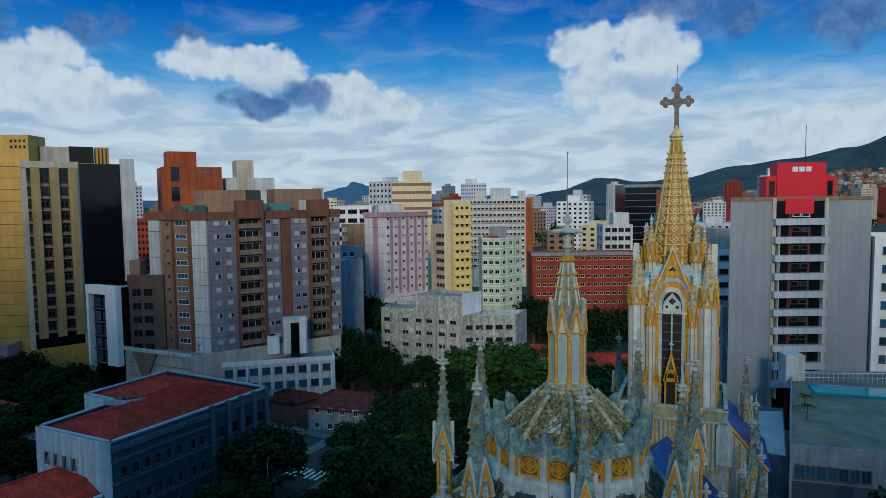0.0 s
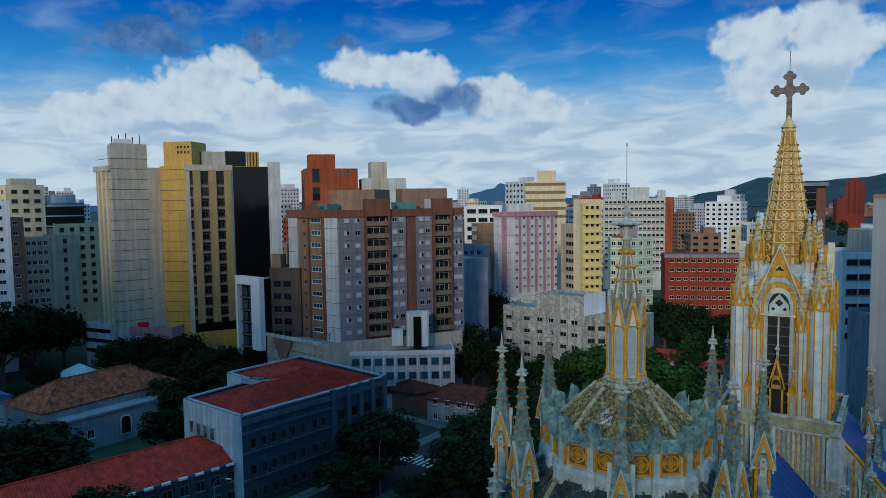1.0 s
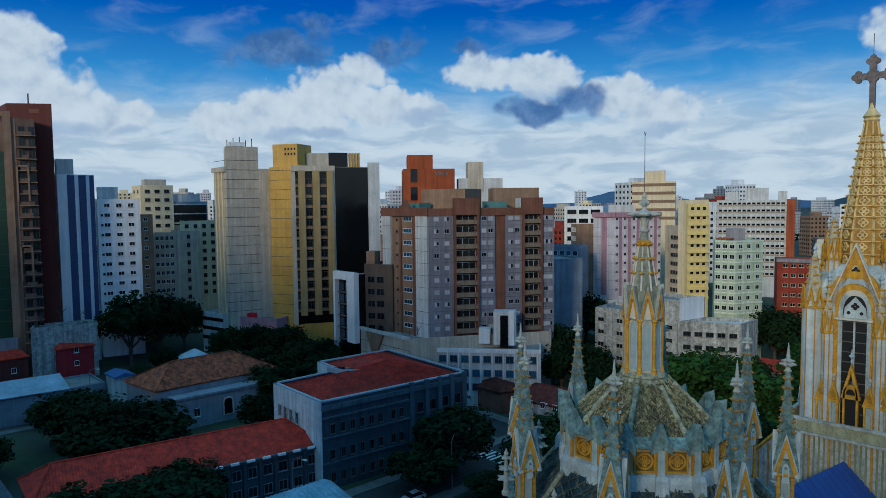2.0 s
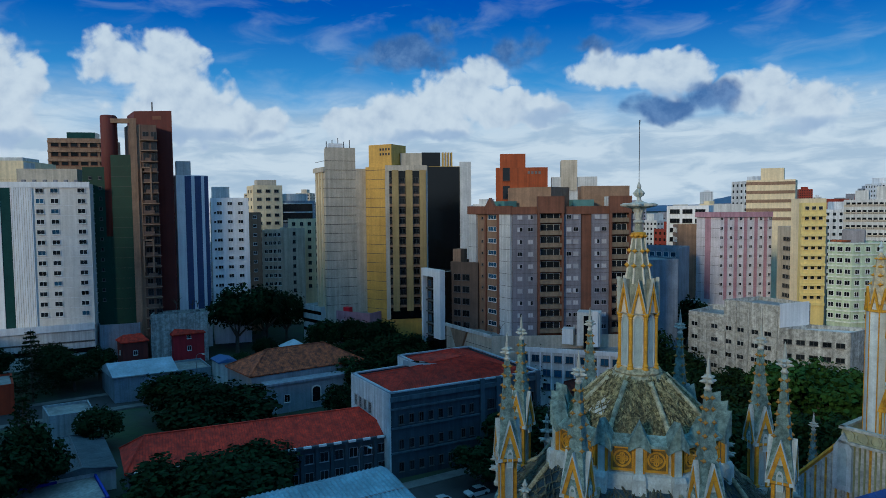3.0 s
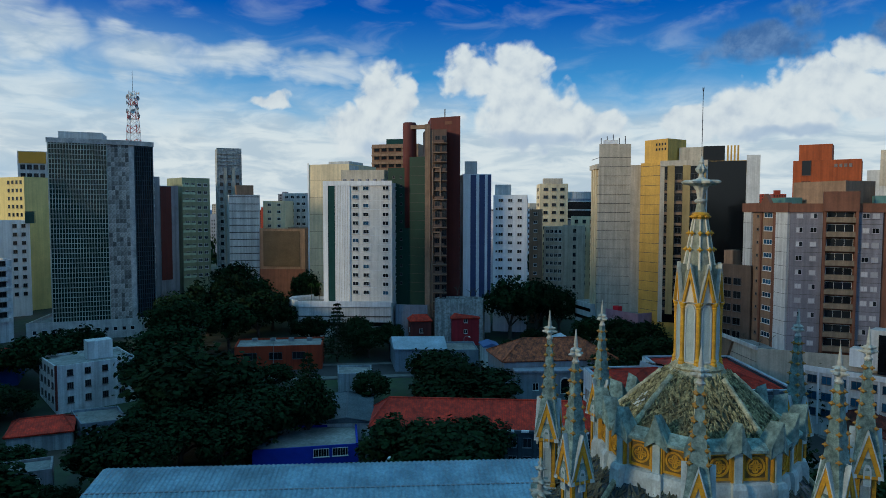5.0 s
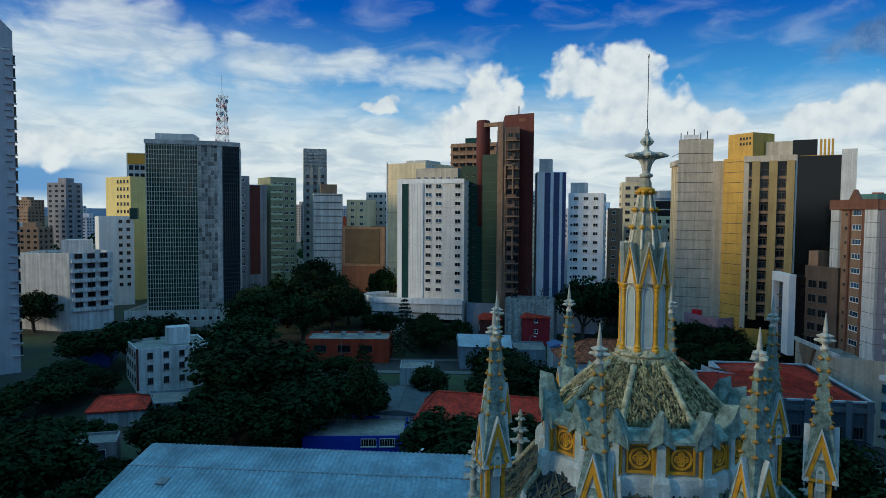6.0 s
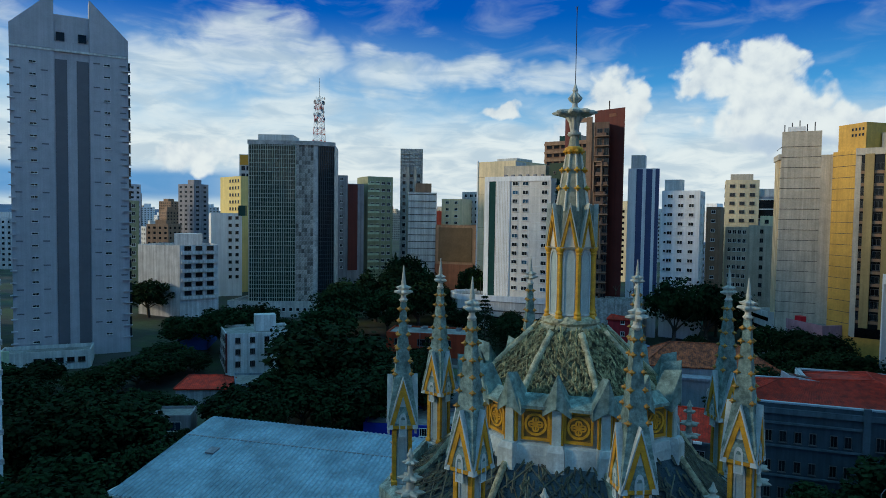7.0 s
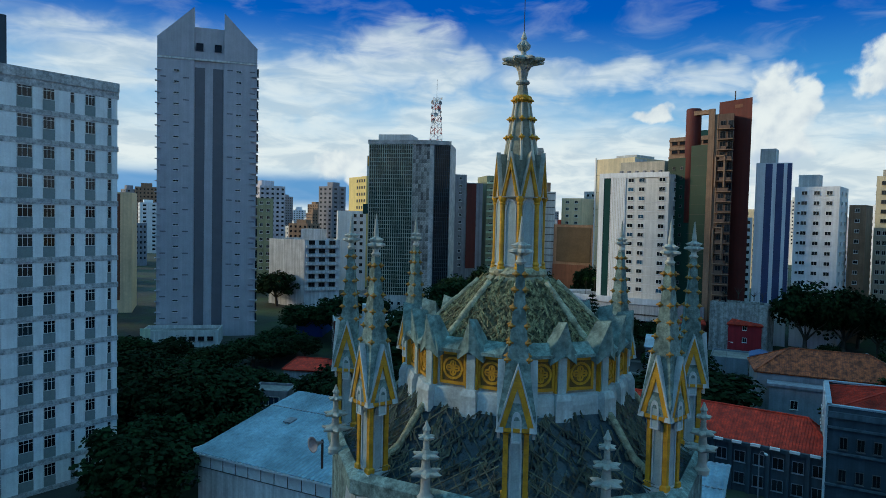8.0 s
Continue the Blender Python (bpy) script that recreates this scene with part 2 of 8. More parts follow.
LEAFB = mat("leaf_bright", (0.038, 0.092, 0.016), 0.8, var=0.5, size=2.0, bump=0, rand=0.3, tone=(0.03, 0.07, 0.015), spec=0.1)
BARK = mat("bark", (0.10, 0.08, 0.06), 0.95, var=0.4, size=0.5, bump=0.5)
ASPHALT = mat("asphalt", (0.05, 0.05, 0.052), 0.9, var=0.3, size=4, bump=0.2)
EARTH = mat("town_ground", (0.045, 0.05, 0.045), 0.95, var=0.5, size=30, bump=0.2, tone=(0.05, 0.08, 0.035))
PAVE = mat("pavement_stone", (0.17, 0.17, 0.165), 0.9, var=0.3, size=2)


# ---- builders ----
class Shape:
    """Collects faces of one mesh."""

    def __init__(self):
        self.v, self.f, self.m = [], [], []

    def add(self, verts, faces, k=0, M=None):
        o = len(self.v)
        self.v += [tuple(M @ Vector(p)) if M else tuple(p) for p in verts]
        self.f += [tuple(i + o for i in f) for f in faces]
        self.m += [k] * len(faces)
        return self

    def box(self, cx, cy, z0, sx, sy, sz, k=0, rz=0.0, M=None):
        c, s = math.cos(radians(rz)), math.sin(radians(rz))
        vs = []
        for z in (z0, z0 + sz):
            for x, y in ((-sx / 2, -sy / 2), (sx / 2, -sy / 2), (sx / 2, sy / 2), (-sx / 2, sy / 2)):
                vs.append((cx + c * x - s * y, cy + s * x + c * y, z))
        return self.add(vs, [(3, 2, 1, 0), (4, 5, 6, 7), (0, 1, 5, 4), (1, 2, 6, 5), (2, 3, 7, 6), (3, 0, 4, 7)], k, M)

    def loft(self, rings, k=0, M=None, cap=True):
        n = len(rings[0])
        vs = [p for r in rings for p in r]
        fs = [(i * n + j, i * n + (j + 1) % n, (i + 1) * n + (j + 1) % n, (i + 1) * n + j) for i in range(len(rings) - 1) for j in range(n)]
        if cap:
            fs += [tuple(reversed(range(n))), tuple((len(rings) - 1) * n + j for j in range(n))]
        return self.add(vs, fs, k, M)

    def prism(self, poly, z0, z1, k=0, M=None):
        return self.loft([[(x, y, z0) for x, y in poly], [(x, y, z1) for x, y in poly]], k, M)

    def lathe(self, profile, n, k=0, rot=0.0, cx=0.0, cy=0.0, M=None, cap=True):
        return self.loft([[(cx + r * math.cos(radians(rot) + 2 * math.pi * j / n), cy + r * math.sin(radians(rot) + 2 * math.pi * j / n), z) for j in range(n)] for r, z in profile], k, M, cap)

    def bar(self, a, b, w, k=0, n=6, w2=None, M=None):
        a, b = Vector(a), Vector(b)
        q = (b - a).to_track_quat("Z", "Y").to_matrix()
        w2 = w if w2 is None else w2
        rings = [[tuple(p + q @ Vector((r * math.cos(2 * math.pi * j / n), r * math.sin(2 * math.pi * j / n), 0))) for j in range(n)] for p, r in ((a, w), (b, w2))]
        return self.loft(rings, k, M)

    def mesh(self, name, mats, smooth=False):
        me = bpy.data.meshes.new(name)
        me.from_pydata(self.v, [], self.f)
        for m in mats:
            me.materials.append(m)
        if len(mats) > 1:
            me.polygons.foreach_set("material_index", self.m)
        if smooth:
            me.polygons.foreach_set("use_smooth", [True] * len(self.f))
        me.update()
        return me


def part(name, shape, mats, parent, label="", M=None, smooth=False, kind=""):
    """Links a Shape, or a mesh already made, as one mesh under a thing or a part."""
    me = shape.mesh(name, mats if isinstance(mats, (list, tuple)) else [mats], smooth) if isinstance(shape, Shape) else shape
    ob = new(name, me)
    ob.parent = parent
    if M is not None:
        ob.matrix_basis = M
    return tagged(ob, label, kind=kind)


def thing(name, label, category, loc=(0, 0, 0), rz=0.0, group="", kind=""):
    ob = new(name)
    ob.empty_display_size = 0.5
    ob.matrix_basis = pose(*loc, 0, 0, rz)
    return tagged(ob, label, category, group, kind)


def solo(name, shape, mats, label, category, M=None, kind="", group="", smooth=False):
    """A thing that is one mesh."""
    ob = new(name, shape.mesh(name, mats if isinstance(mats, (list, tuple)) else [mats], smooth))
    if M is not None:
        ob.matrix_basis = M
    return tagged(ob, label, category, group, kind)


def step(a, b, x):
    u = max(0.0, min(1.0, (x - a) / (b - a)))
    return u * u * (3 - 2 * u)


def land(x, y):
    """Height of the ground: low round the church, rising away from it."""
    return 10.0 * step(85, 250, math.hypot(x, y))


# ---- ground ----
def build_ground():
    s = Shape()
    rings = [0, 20, 40, 60, 80, 95, 110, 125, 140, 155, 170, 185, 200, 220, 240, 300, 450, 700, 1100, 1800, 2800, 4400]
    n = 96
    for i, r in enumerate(rings):
        for j in range(n):
            a = 2 * math.pi * j / n
            x, y = r * math.cos(a), r * math.sin(a)
            s.v.append((x, y, land(x, y)))
    for i in range(len(rings) - 1):
        for j in range(n):
            s.f.append((i * n + j, (i + 1) * n + j, (i + 1) * n + (j + 1) % n, i * n + (j + 1) % n))
            s.m.append(0)
    solo("ground", s, EARTH, "dark town ground of earth, grass and paving", "ground", kind="structure", smooth=True)


build_ground()

# ---- building kit ----
def plate(s, pts, y0, y1, k=0, M=None):
    """Flat piece drawn in x and z, from y0 (front) back to y1."""
    return s.loft([[(x, y0, z) for x, z in pts], [(x, y1, z) for x, z in pts]], k, M)


def hoop(s, outer, inner, y0, y1, k=0, M=None):
    """A band between two outlines with the same count of points, open at its ends unless closed."""
    n = len(outer)
    vs = [(x, y, z) for y in (y0, y1) for pts in (outer, inner) for x, z in pts]
    fs = []
    for i in range(n):
        j = (i + 1) % n
        fs += [(i, j, n + j, n + i), (2 * n + j, 2 * n + i, 3 * n + i, 3 * n + j), (j, i, 2 * n + i, 2 * n + j), (n + i, n + j, 3 * n + j, 3 * n + i)]
    return s.add(vs, fs, k, M)


def lancet(w, z0, zs, tip, n=5):
    """Outline of a pointed opening: width w, foot z0, springing zs, point at tip."""
    pts = [(-w / 2, z0), (w / 2, z0)]
    for i in range(n + 1):
        u = i / n
        pts.append((w / 2 * math.cos(u * math.pi / 2) ** 0.8 if i < n else 0.0, zs + (tip - zs) * math.sin(u * math.pi / 2)))
    for i in range(n - 1, -1, -1):
        u = i / n
        pts.append((-w / 2 * math.cos(u * math.pi / 2) ** 0.8, zs + (tip - zs) * math.sin(u * math.pi / 2)))
    return pts


def turned(a, r, z=0.0, cx=0.0, cy=0.0, spin=0.0):
    """Place at bearing a (degrees) and distance r with the front (-y side) facing outwards."""
    return Matrix.Translation((cx + r * math.cos(radians(a)), cy + r * math.sin(radians(a)), z)) @ pose(0, 0, 0, 0, 0, a + 90 + spin)


def inset(poly, d):
    cx, cy = sum(p[0] for p in poly) / len(poly), sum(p[1] for p in poly) / len(poly)
    out = []
    for x, y in poly:
        r = math.hypot(x - cx, y - cy)
        out.append((cx + (x - cx) * (r - d) / r, cy + (y - cy) * (r - d) / r))
    return out


def building(name, label, poly, z1, wall, z0=None, roof=None, parapet=0.9, category="building"):
    """Walls with a parapet, and a flat roof. poly runs anticlockwise."""
    cx, cy = sum(p[0] for p in poly) / len(poly), sum(p[1] for p in poly) / len(poly)
    if z0 is None:
        z0 = min(land(*p) for p in poly) - 0.5
    elif z0 < 25:
        z0 = min(z0, min(land(*p) for p in poly) - 0.5)
    b = thing(name, label, category, (cx, cy, z0))
    rel = [(x - cx, y - cy) for x, y in poly]
    inner = inset(rel, 0.4)
    h = z1 - z0
    s = Shape().loft([[(*p, 0) for p in rel], [(*p, h) for p in rel], [(*p, h) for p in inner], [(*p, h - parapet) for p in inner]], 0)
    part("wall", s, wall, b)
    part("roof", Shape().prism(inset(rel, 0.45), h - parapet - 0.05, h - parapet + 0.06), roof or ROOFGREY, b)
    return b


def edge(b, P, Q):
    """Matrix of a wall's run in its building: x along it from P, y into the wall, z as in the world."""
    d = (Vector((*Q, 0)) - Vector((*P, 0))).normalized()
    m = Matrix(((d.x, -d.y, 0, P[0]), (d.y, d.x, 0, P[1]), (0, 0, 1, 0), (0, 0, 0, 1)))
    return Matrix.Translation(-b.matrix_basis.translation) @ m


def span(P, Q):
    return math.hypot(Q[0] - P[0], Q[1] - P[1])


WINS = {}


def win(w, h, pane=None, rim=None, bars=1, deep=0.12, sill=True):
    """A window's mesh: rim standing off the wall, pane set back in it, mullions and a sill."""
    pane, rim = pane or GLASS, rim or FRAMEW
    key = (w, h, pane.name, rim.name, bars, deep, sill)
    if key not in WINS:
        s = Shape()
        t = min(0.08, 0.12 * min(w, h))
        s.box(0, -0.01, 0, w, 0.06, h, 0)
        hoop(s, [(-w / 2, 0), (w / 2, 0), (w / 2, h), (-w / 2, h)], [(-w / 2 + t, t), (w / 2 - t, t), (w / 2 - t, h - t), (-w / 2 + t, h - t)], -deep, 0.02, 1)
        if sill:
            s.box(0, -deep / 2 - 0.06, -t, w + 0.16, deep + 0.12, t, 1)
        for i in range(bars):
            s.box(-w / 2 + w * (i + 1) / (bars + 1), -0.05, 0, t * 0.7, 0.05, h - t, 1)
        WINS[key] = s.mesh("window", [pane, rim])
    return WINS[key]


def windows(b, P, Q, xs, zs, me, name="window", label="", group=""):
    E = edge(b, P, Q)
    for z in zs:
        for x in xs:
            part(name, me, None, b, label, E @ Matrix.Translation((x, 0, z)))


def strip(b, P, Q, x0, x1, z0, z1, proud, material, name="pilaster", back=0.05, label=""):
    """A box on a wall from x0 to x1 along it."""
    s = Shape().box((x0 + x1) / 2, (back - proud) / 2, 0, x1 - x0, proud + back, z1 - z0)
    return part(name, s, material, b, label, edge(b, P, Q) @ Matrix.Translation((0, 0, z0)))


def bands(b, P, Q, x0, x1, zs, h, proud, material, name="ledge", label=""):
    me = Shape().box((x0 + x1) / 2, (0.05 - proud) / 2, 0, x1 - x0, proud + 0.05, h).mesh(name, [material])
    for z in zs:
        part(name, me, None, b, label, edge(b, P, Q) @ Matrix.Translation((0, 0, z)))


def spread(n, a, b):
    return [a + (b - a) * (i + 0.5) / n for i in range(n)]


def floors(z, h, n):
    return [z + h * i for i in range(n)]


def hut(b, poly, z0, z1, material, name="roof_house", label=""):
    """A block on a building's roof."""
    o = b.matrix_basis.translation
    return part(name, Shape().prism([(x - o.x, y - o.y) for x, y in poly], z0 - o.z, z1 - o.z), material, b, label)


def quad(P, Q, depth):
    """Rectangle with its front on P Q, going back by depth."""
    d = (Vector((*Q, 0)) - Vector((*P, 0))).normalized()
    n = Vector((-d.y, d.x, 0)) * depth
    return [P, Q, (Q[0] + n.x, Q[1] + n.y), (P[0] + n.x, P[1] + n.y)]


YELLOW = mat("yellow_panel", (0.62, 0.37, 0.075), 0.6, var=0.2, size=5, streak=0.12)
SAND = mat("sand_render", (0.58, 0.51, 0.40), 0.8, var=0.2, size=4, streak=0.25)
CREAM = mat("cream_render", (0.80, 0.66, 0.42), 0.8, var=0.15, size=6, streak=0.15)
GREYP = mat("grey_panel", (0.30, 0.29, 0.31), 0.8, var=0.2, size=3, streak=0.3)
BROWN = mat("brown_render", (0.20, 0.085, 0.05), 0.8, var=0.25, size=3, streak=0.25)
TAN = mat("tan_render", (0.30, 0.19, 0.12), 0.8, var=0.25, size=3, streak=0.25)
ORANGE = mat("terracotta_render", (0.40, 0.09, 0.025), 0.8, var=0.25, size=4, streak=0.3)
BRICK = mat("red_brick", (0.30, 0.045, 0.022), 0.85, var=0.3, size=2, streak=0.15)
OFFW = mat("offwhite_render", (0.66, 0.66, 0.64), 0.8, var=0.18, size=4, streak=0.3)
LILAC = mat("lilac_grey_tile", (0.44, 0.43, 0.47), 0.6, var=0.12, size=3, streak=0.1)
LILACD = mat("lilac_dark_tile", (0.13, 0.13, 0.15), 0.6, var=0.12, size=3)
GREEN = mat("green_tile", (0.010, 0.042, 0.028), 0.5, var=0.2, size=4, spec=0.2)
MAROON = mat("maroon_render", (0.12, 0.026, 0.02), 0.75, var=0.2, size=5, streak=0.2)
GRANITE = mat("granite_slab", (0.52, 0.49, 0.46), 0.7, var=0.45, size=2.5, rand=0.3)
PINK = mat("pink_render", (0.42, 0.24, 0.29), 0.8, var=0.2, size=3, streak=0.2)
PALEPINK = mat("pale_pink_render", (0.64, 0.60, 0.64), 0.8, var=0.2, size=3, streak=0.25)
MINT = mat("pale_green_render", (0.56, 0.66, 0.46), 0.8, var=0.2, size=3, streak=0.3)
RUIN = mat("stained_concrete", (0.56, 0.57, 0.54), 0.9, var=0.35, size=1.6, streak=0.45, tone=(0.36, 0.36, 0.33))
BLUEGREY = mat("blue_grey_render", (0.25, 0.29, 0.33), 0.8, var=0.2, size=3, streak=0.2)
REDP = mat("bright_red_panel", (0.62, 0.012, 0.03), 0.5, var=0.08, size=4, bump=0)
CLOUDW = mat("whitewash", (0.72, 0.73, 0.74), 0.85, var=0.2, size=3, streak=0.35)

# ---- high buildings ----
KHAKI = mat("khaki_fin", (0.40, 0.29, 0.12), 0.7, var=0.2, size=4, streak=0.2)
JOINT = mat("dark_joint", (0.08, 0.075, 0.07), 0.8, var=0.1, size=2, bump=0)
WHITEP = mat("smooth_white_panel", (0.80, 0.81, 0.82), 0.6, var=0.1, size=4, streak=0.15)
OLIVE = mat("olive_render", (0.34, 0.36, 0.22), 0.8, var=0.25, size=3, streak=0.25)
BLUEP = mat("blue_band", (0.05, 0.07, 0.17), 0.5, var=0.2, size=3)
TEAL = mat("teal_glass_strip", (0.02, 0.06, 0.055), 0.15, var=0.2, size=3, bump=0)
SLATE = mat("slate_blue_render", (0.26, 0.30, 0.36), 0.8, var=0.25, size=3, streak=0.3)
# slate paint taken darker to put shade into the school's long walls
SLATED = mat("slate_and_shade_render", (0.060, 0.085, 0.11), 0.8, var=0.25, size=3, streak=0.3)
DARKW = win(1.2, 1.2, GLASS, FRAMED)


def block(name, label, P, Q, depth, z1, wall, n, fh, w, h, top=1.0, rim=None, pane=None, bars=1, sides=0, zlow=18.0, ledge=None, skip=(), margin=0.6, z0=None):
    """A plain high block: a grid of windows on its front, and on its flanks if sides is given."""
    poly = quad(P, Q, depth)
    b = building(name, label, poly, z1, wall, z0)
    me = win(w, h, pane, rim, bars)
    zs = []
    z = z1 - top - h
    while z > zlow:
        zs.append(z)
        z -= fh
    L = span(P, Q)
    xs = [x for i, x in enumerate(spread(n, margin, L - margin)) if i not in skip]
    windows(b, P, Q, xs, zs, me)
    if ledge:
        bands(b, P, Q, 0, L, [z - 0.35 for z in zs], 0.22, 0.18, ledge)
    if sides:
        for A, B in ((poly[3], poly[0]), (poly[1], poly[2])):
            windows(b, A, B, spread(sides, 1, depth - 1), zs, me)
    return b


# gold office tower
A, B, C = (-154.1, 52.7), (-147.8, 56.0), (-137.5, 79.3)
b = building("office_tower", "yellow-panelled office tower with golden fins and black glass", [A, B, C, (-156, 88), (-168, 60)], 59.3, YELLOW)
bands(b, A, B, 0, span(A, B), floors(17, 2.75, 16), 0.12, 0.03, JOINT, "joint")
L = span(B, C)
strip(b, B, C, 0.0, 1.2, 14, 58, 0.35, SAND)
strip(b, B, C, 1.2, 12.1, 14, 58, 0.04, BLACKGLASS, "glazing")
for x0, x1 in ((2.0, 3.9), (6.0, 8.0), (10.1, 12.0)):
    strip(b, B, C, x0, x1, 16.5, 58.2, 0.9, KHAKI, "fin", label="golden vertical fin")
for x0, x1 in ((1.2, 2.0), (3.95, 5.95), (8.05, 10.05)):
    bands(b, B, C, x0, x1, floors(17.5, 3.0, 13), 0.75, 0.3, TAN, "spandrel")
    windows(b, B, C, [(x0 + x1) / 2], floors(18.4, 3.0, 13), win(round(x1 - x0 - 0.3, 2), 1.6, GLASS, FRAMED, 1, 0.2, False))
strip(b, B, C, 12.1, 12.5, 14, 59.4, 0.4, OFFW)
strip(b, B, C, 12.5, 22.2, 14, 59.2, 0.2, BLACKGLASS, "curtain_wall", label="black curtain wall")
for x in spread(6, 12.5, 22.2):
    strip(b, B, C, x - 0.03, x + 0.03, 14, 59.0, 0.22, BLACKGLASS, "mullion")
strip(b, B, C, 22.2, L, 14, 60.6, 1.2, OFFW, "end_slab", label="stained white end slab")
strip(b, B, C, 0, 12.4, 58.0, 59.6, 0.75, SAND, "cornice")
hut(b, quad((-153.6, 53.6), (-146.6, 57.6), 8), 59.0, 65.8, YELLOW)
hut(b, quad((-148.3, 61.5), (-143.6, 72.0), 7), 59.0, 63.4, SAND)
hut(b, quad((-145.6, 67.3), (-143.3, 72.4), 7), 59.0, 63.6, BLACKGLASS)
for i in range(4):
    hut(b, quad((-142.9 + 0.35 * i, 72.8 + 0.8 * i), (-142.7 + 0.35 * i, 73.2 + 0.8 * i), 2.5), 59.0, 63.6, YELLOW, "slat")
windows(b, (-153.6, 53.6), (-146.6, 57.6), [4.2, 5.2, 6.2, 7.2], [62.6, 64.0], win(0.5, 0.7, GLASS, FRAMED, 0, 0.08, False))

# beige ribbed tower
A, B, C = (-169.2, 42.6), (-158.8, 41.8), (-157, 50.7)
b = building("beige_tower", "beige tower with horizontal panel joints and a water tank", [A, B, C, (-154.8, 57.5), (-172, 60)], 59.0, SAND)
hut(b, [(-159.3, 42.2), (-158.75, 41.75), (-156.95, 50.7), (-163, 52), (-165, 44)], 14, 65.2, SAND, "stair_tower")
for P, Q in ((A, B), ((-158.75, 41.75), (-156.95, 50.7))):
    bands(b, P, Q, 0, span(P, Q), floors(18, 2.7, 17), 0.12, 0.06, JOINT, "joint")
for x in (2.0, 4.6, 7.4):
    strip(b, A, B, x, x + 1.0, 16, 58.6, 0.5, CREAM, "fin")
strip(b, A, B, 0, span(A, B), 58.0, 59.4, 0.7, SAND, "cornice")
hut(b, quad((-158.5, 43), (-157.5, 47), 3), 65.2, 66.4, WHITEP, "tank")
for i in range(5):
    hut(b, quad((-158.9 + 0.35 * i, 42.2 + 1.7 * i), (-158.8 + 0.35 * i, 42.4 + 1.7 * i), 0.15), 65.2, 67.0 + (i % 3) * 0.5, IRON, "antenna")

# grey and brown apartment block on its podium
A, B, C = (-113.5, 63.0), (-96.8, 63.7), (-81.5, 91.3)
OLIVET = mat("olive_tan_render", (0.24, 0.18, 0.12), 0.8, var=0.25, size=3, streak=0.3)
APTG = mat("lilac_grey_panel", (0.25, 0.24, 0.275), 0.8, var=0.2, size=3, streak=0.3)
b = building("apartment_block", "grey and brown panelled apartment block with balconies", [A, B, C, (-98, 101), (-117, 78)], 46.2, APTG, z0=13)
LA, LB = span(A, B), span(B, C)
FL = floors(17.9, 2.92, 10)
strip(b, A, B, 0, 3.2, 13, 45.5, 0.5, OFFW, "panel")
strip(b, A, B, 3.2, 12.6, 13, 45.5, 0.03, TAN, "recess")
strip(b, A, B, 6.4, 7.0, 13, 45.5, 0.35, BROWN)
strip(b, A, B, 11.4, 12.6, 13, 45.5, 0.45, BROWN)
strip(b, A, B, 12.6, LA, 13, 45.5, 0.55, OFFW, "panel")
windows(b, A, B, [9.2], FL, win(3.2, 1.1, BLUEGLASS, FRAMEW, 2))
windows(b, A, B, [5.2], FL, win(0.6, 0.6, GLASS, FRAMED, 0))
bands(b, A, B, 0, 3.2, floors(19.5, 2.92 * 2, 5), 0.1, 0.54, JOINT, "joint")
bands(b, A, B, 12.6, LA, floors(19.5, 2.92, 9), 0.08, 0.58, JOINT, "joint")
strip(b, A, B, -0.3, LA + 0.3, 45.4, 47.4, 0.7, BROWN, "cornice")
g = Shape()
plate(g, [(-2.6, 0), (2.6, 0), (0, 3.0)], -0.8, 0.0)
part("pediment", g, BROWN, b, "", edge(b, A, B) @ Matrix.Translation((9.0, 0, 46.4)))
SHUTTER = mat("pale_shutter", (0.52, 0.51, 0.53), 0.7, var=0.15, size=1, rand=0.3)
LILAC_RIM = mat("grey_rim", (0.34, 0.33, 0.36), 0.7, var=0.15, size=1)
rs_ = random.Random(21)
fr = [0, 0.19, 0.385, 0.52, 0.60, 0.735, 0.895, 1.0]
zone = [(LB * fr[i], LB * fr[i + 1]) for i in range(7)]
for i in (0, 2, 4, 6):
    strip(b, B, C, zone[i][0] + 0.05, zone[i][1] - 0.05, 13, 45.6, 0.4, APTG, "panel")
    n = 2
    bands(b, B, C, zone[i][0] + 0.05, zone[i][1] - 0.05, floors(19.6, 2.92, 9), 0.07, 0.42, JOINT, "joint")
    EE = Matrix.Translation((0, -0.4, 0))
    for x in spread(n, zone[i][0] + 0.5, zone[i][1] - 0.4):
        for z in FL:
            shut = rs_.random()
            part("window", win(1.25, 1.05, SHUTTER if shut < 0.5 else GLASS, LILAC_RIM, 1, 0.1), None, b, "", edge(b, B, C) @ Matrix.Translation((x, -0.4, z)))
            if 0.5 < shut < 0.8:
                strip(b, B, C, x - 0.6, x, z, z + 1.0, 0.5, SHUTTER, "shutter")
strip(b, B, C, zone[3][0], zone[3][1], 13, 46.0, 0.05, BROWN, "recess")
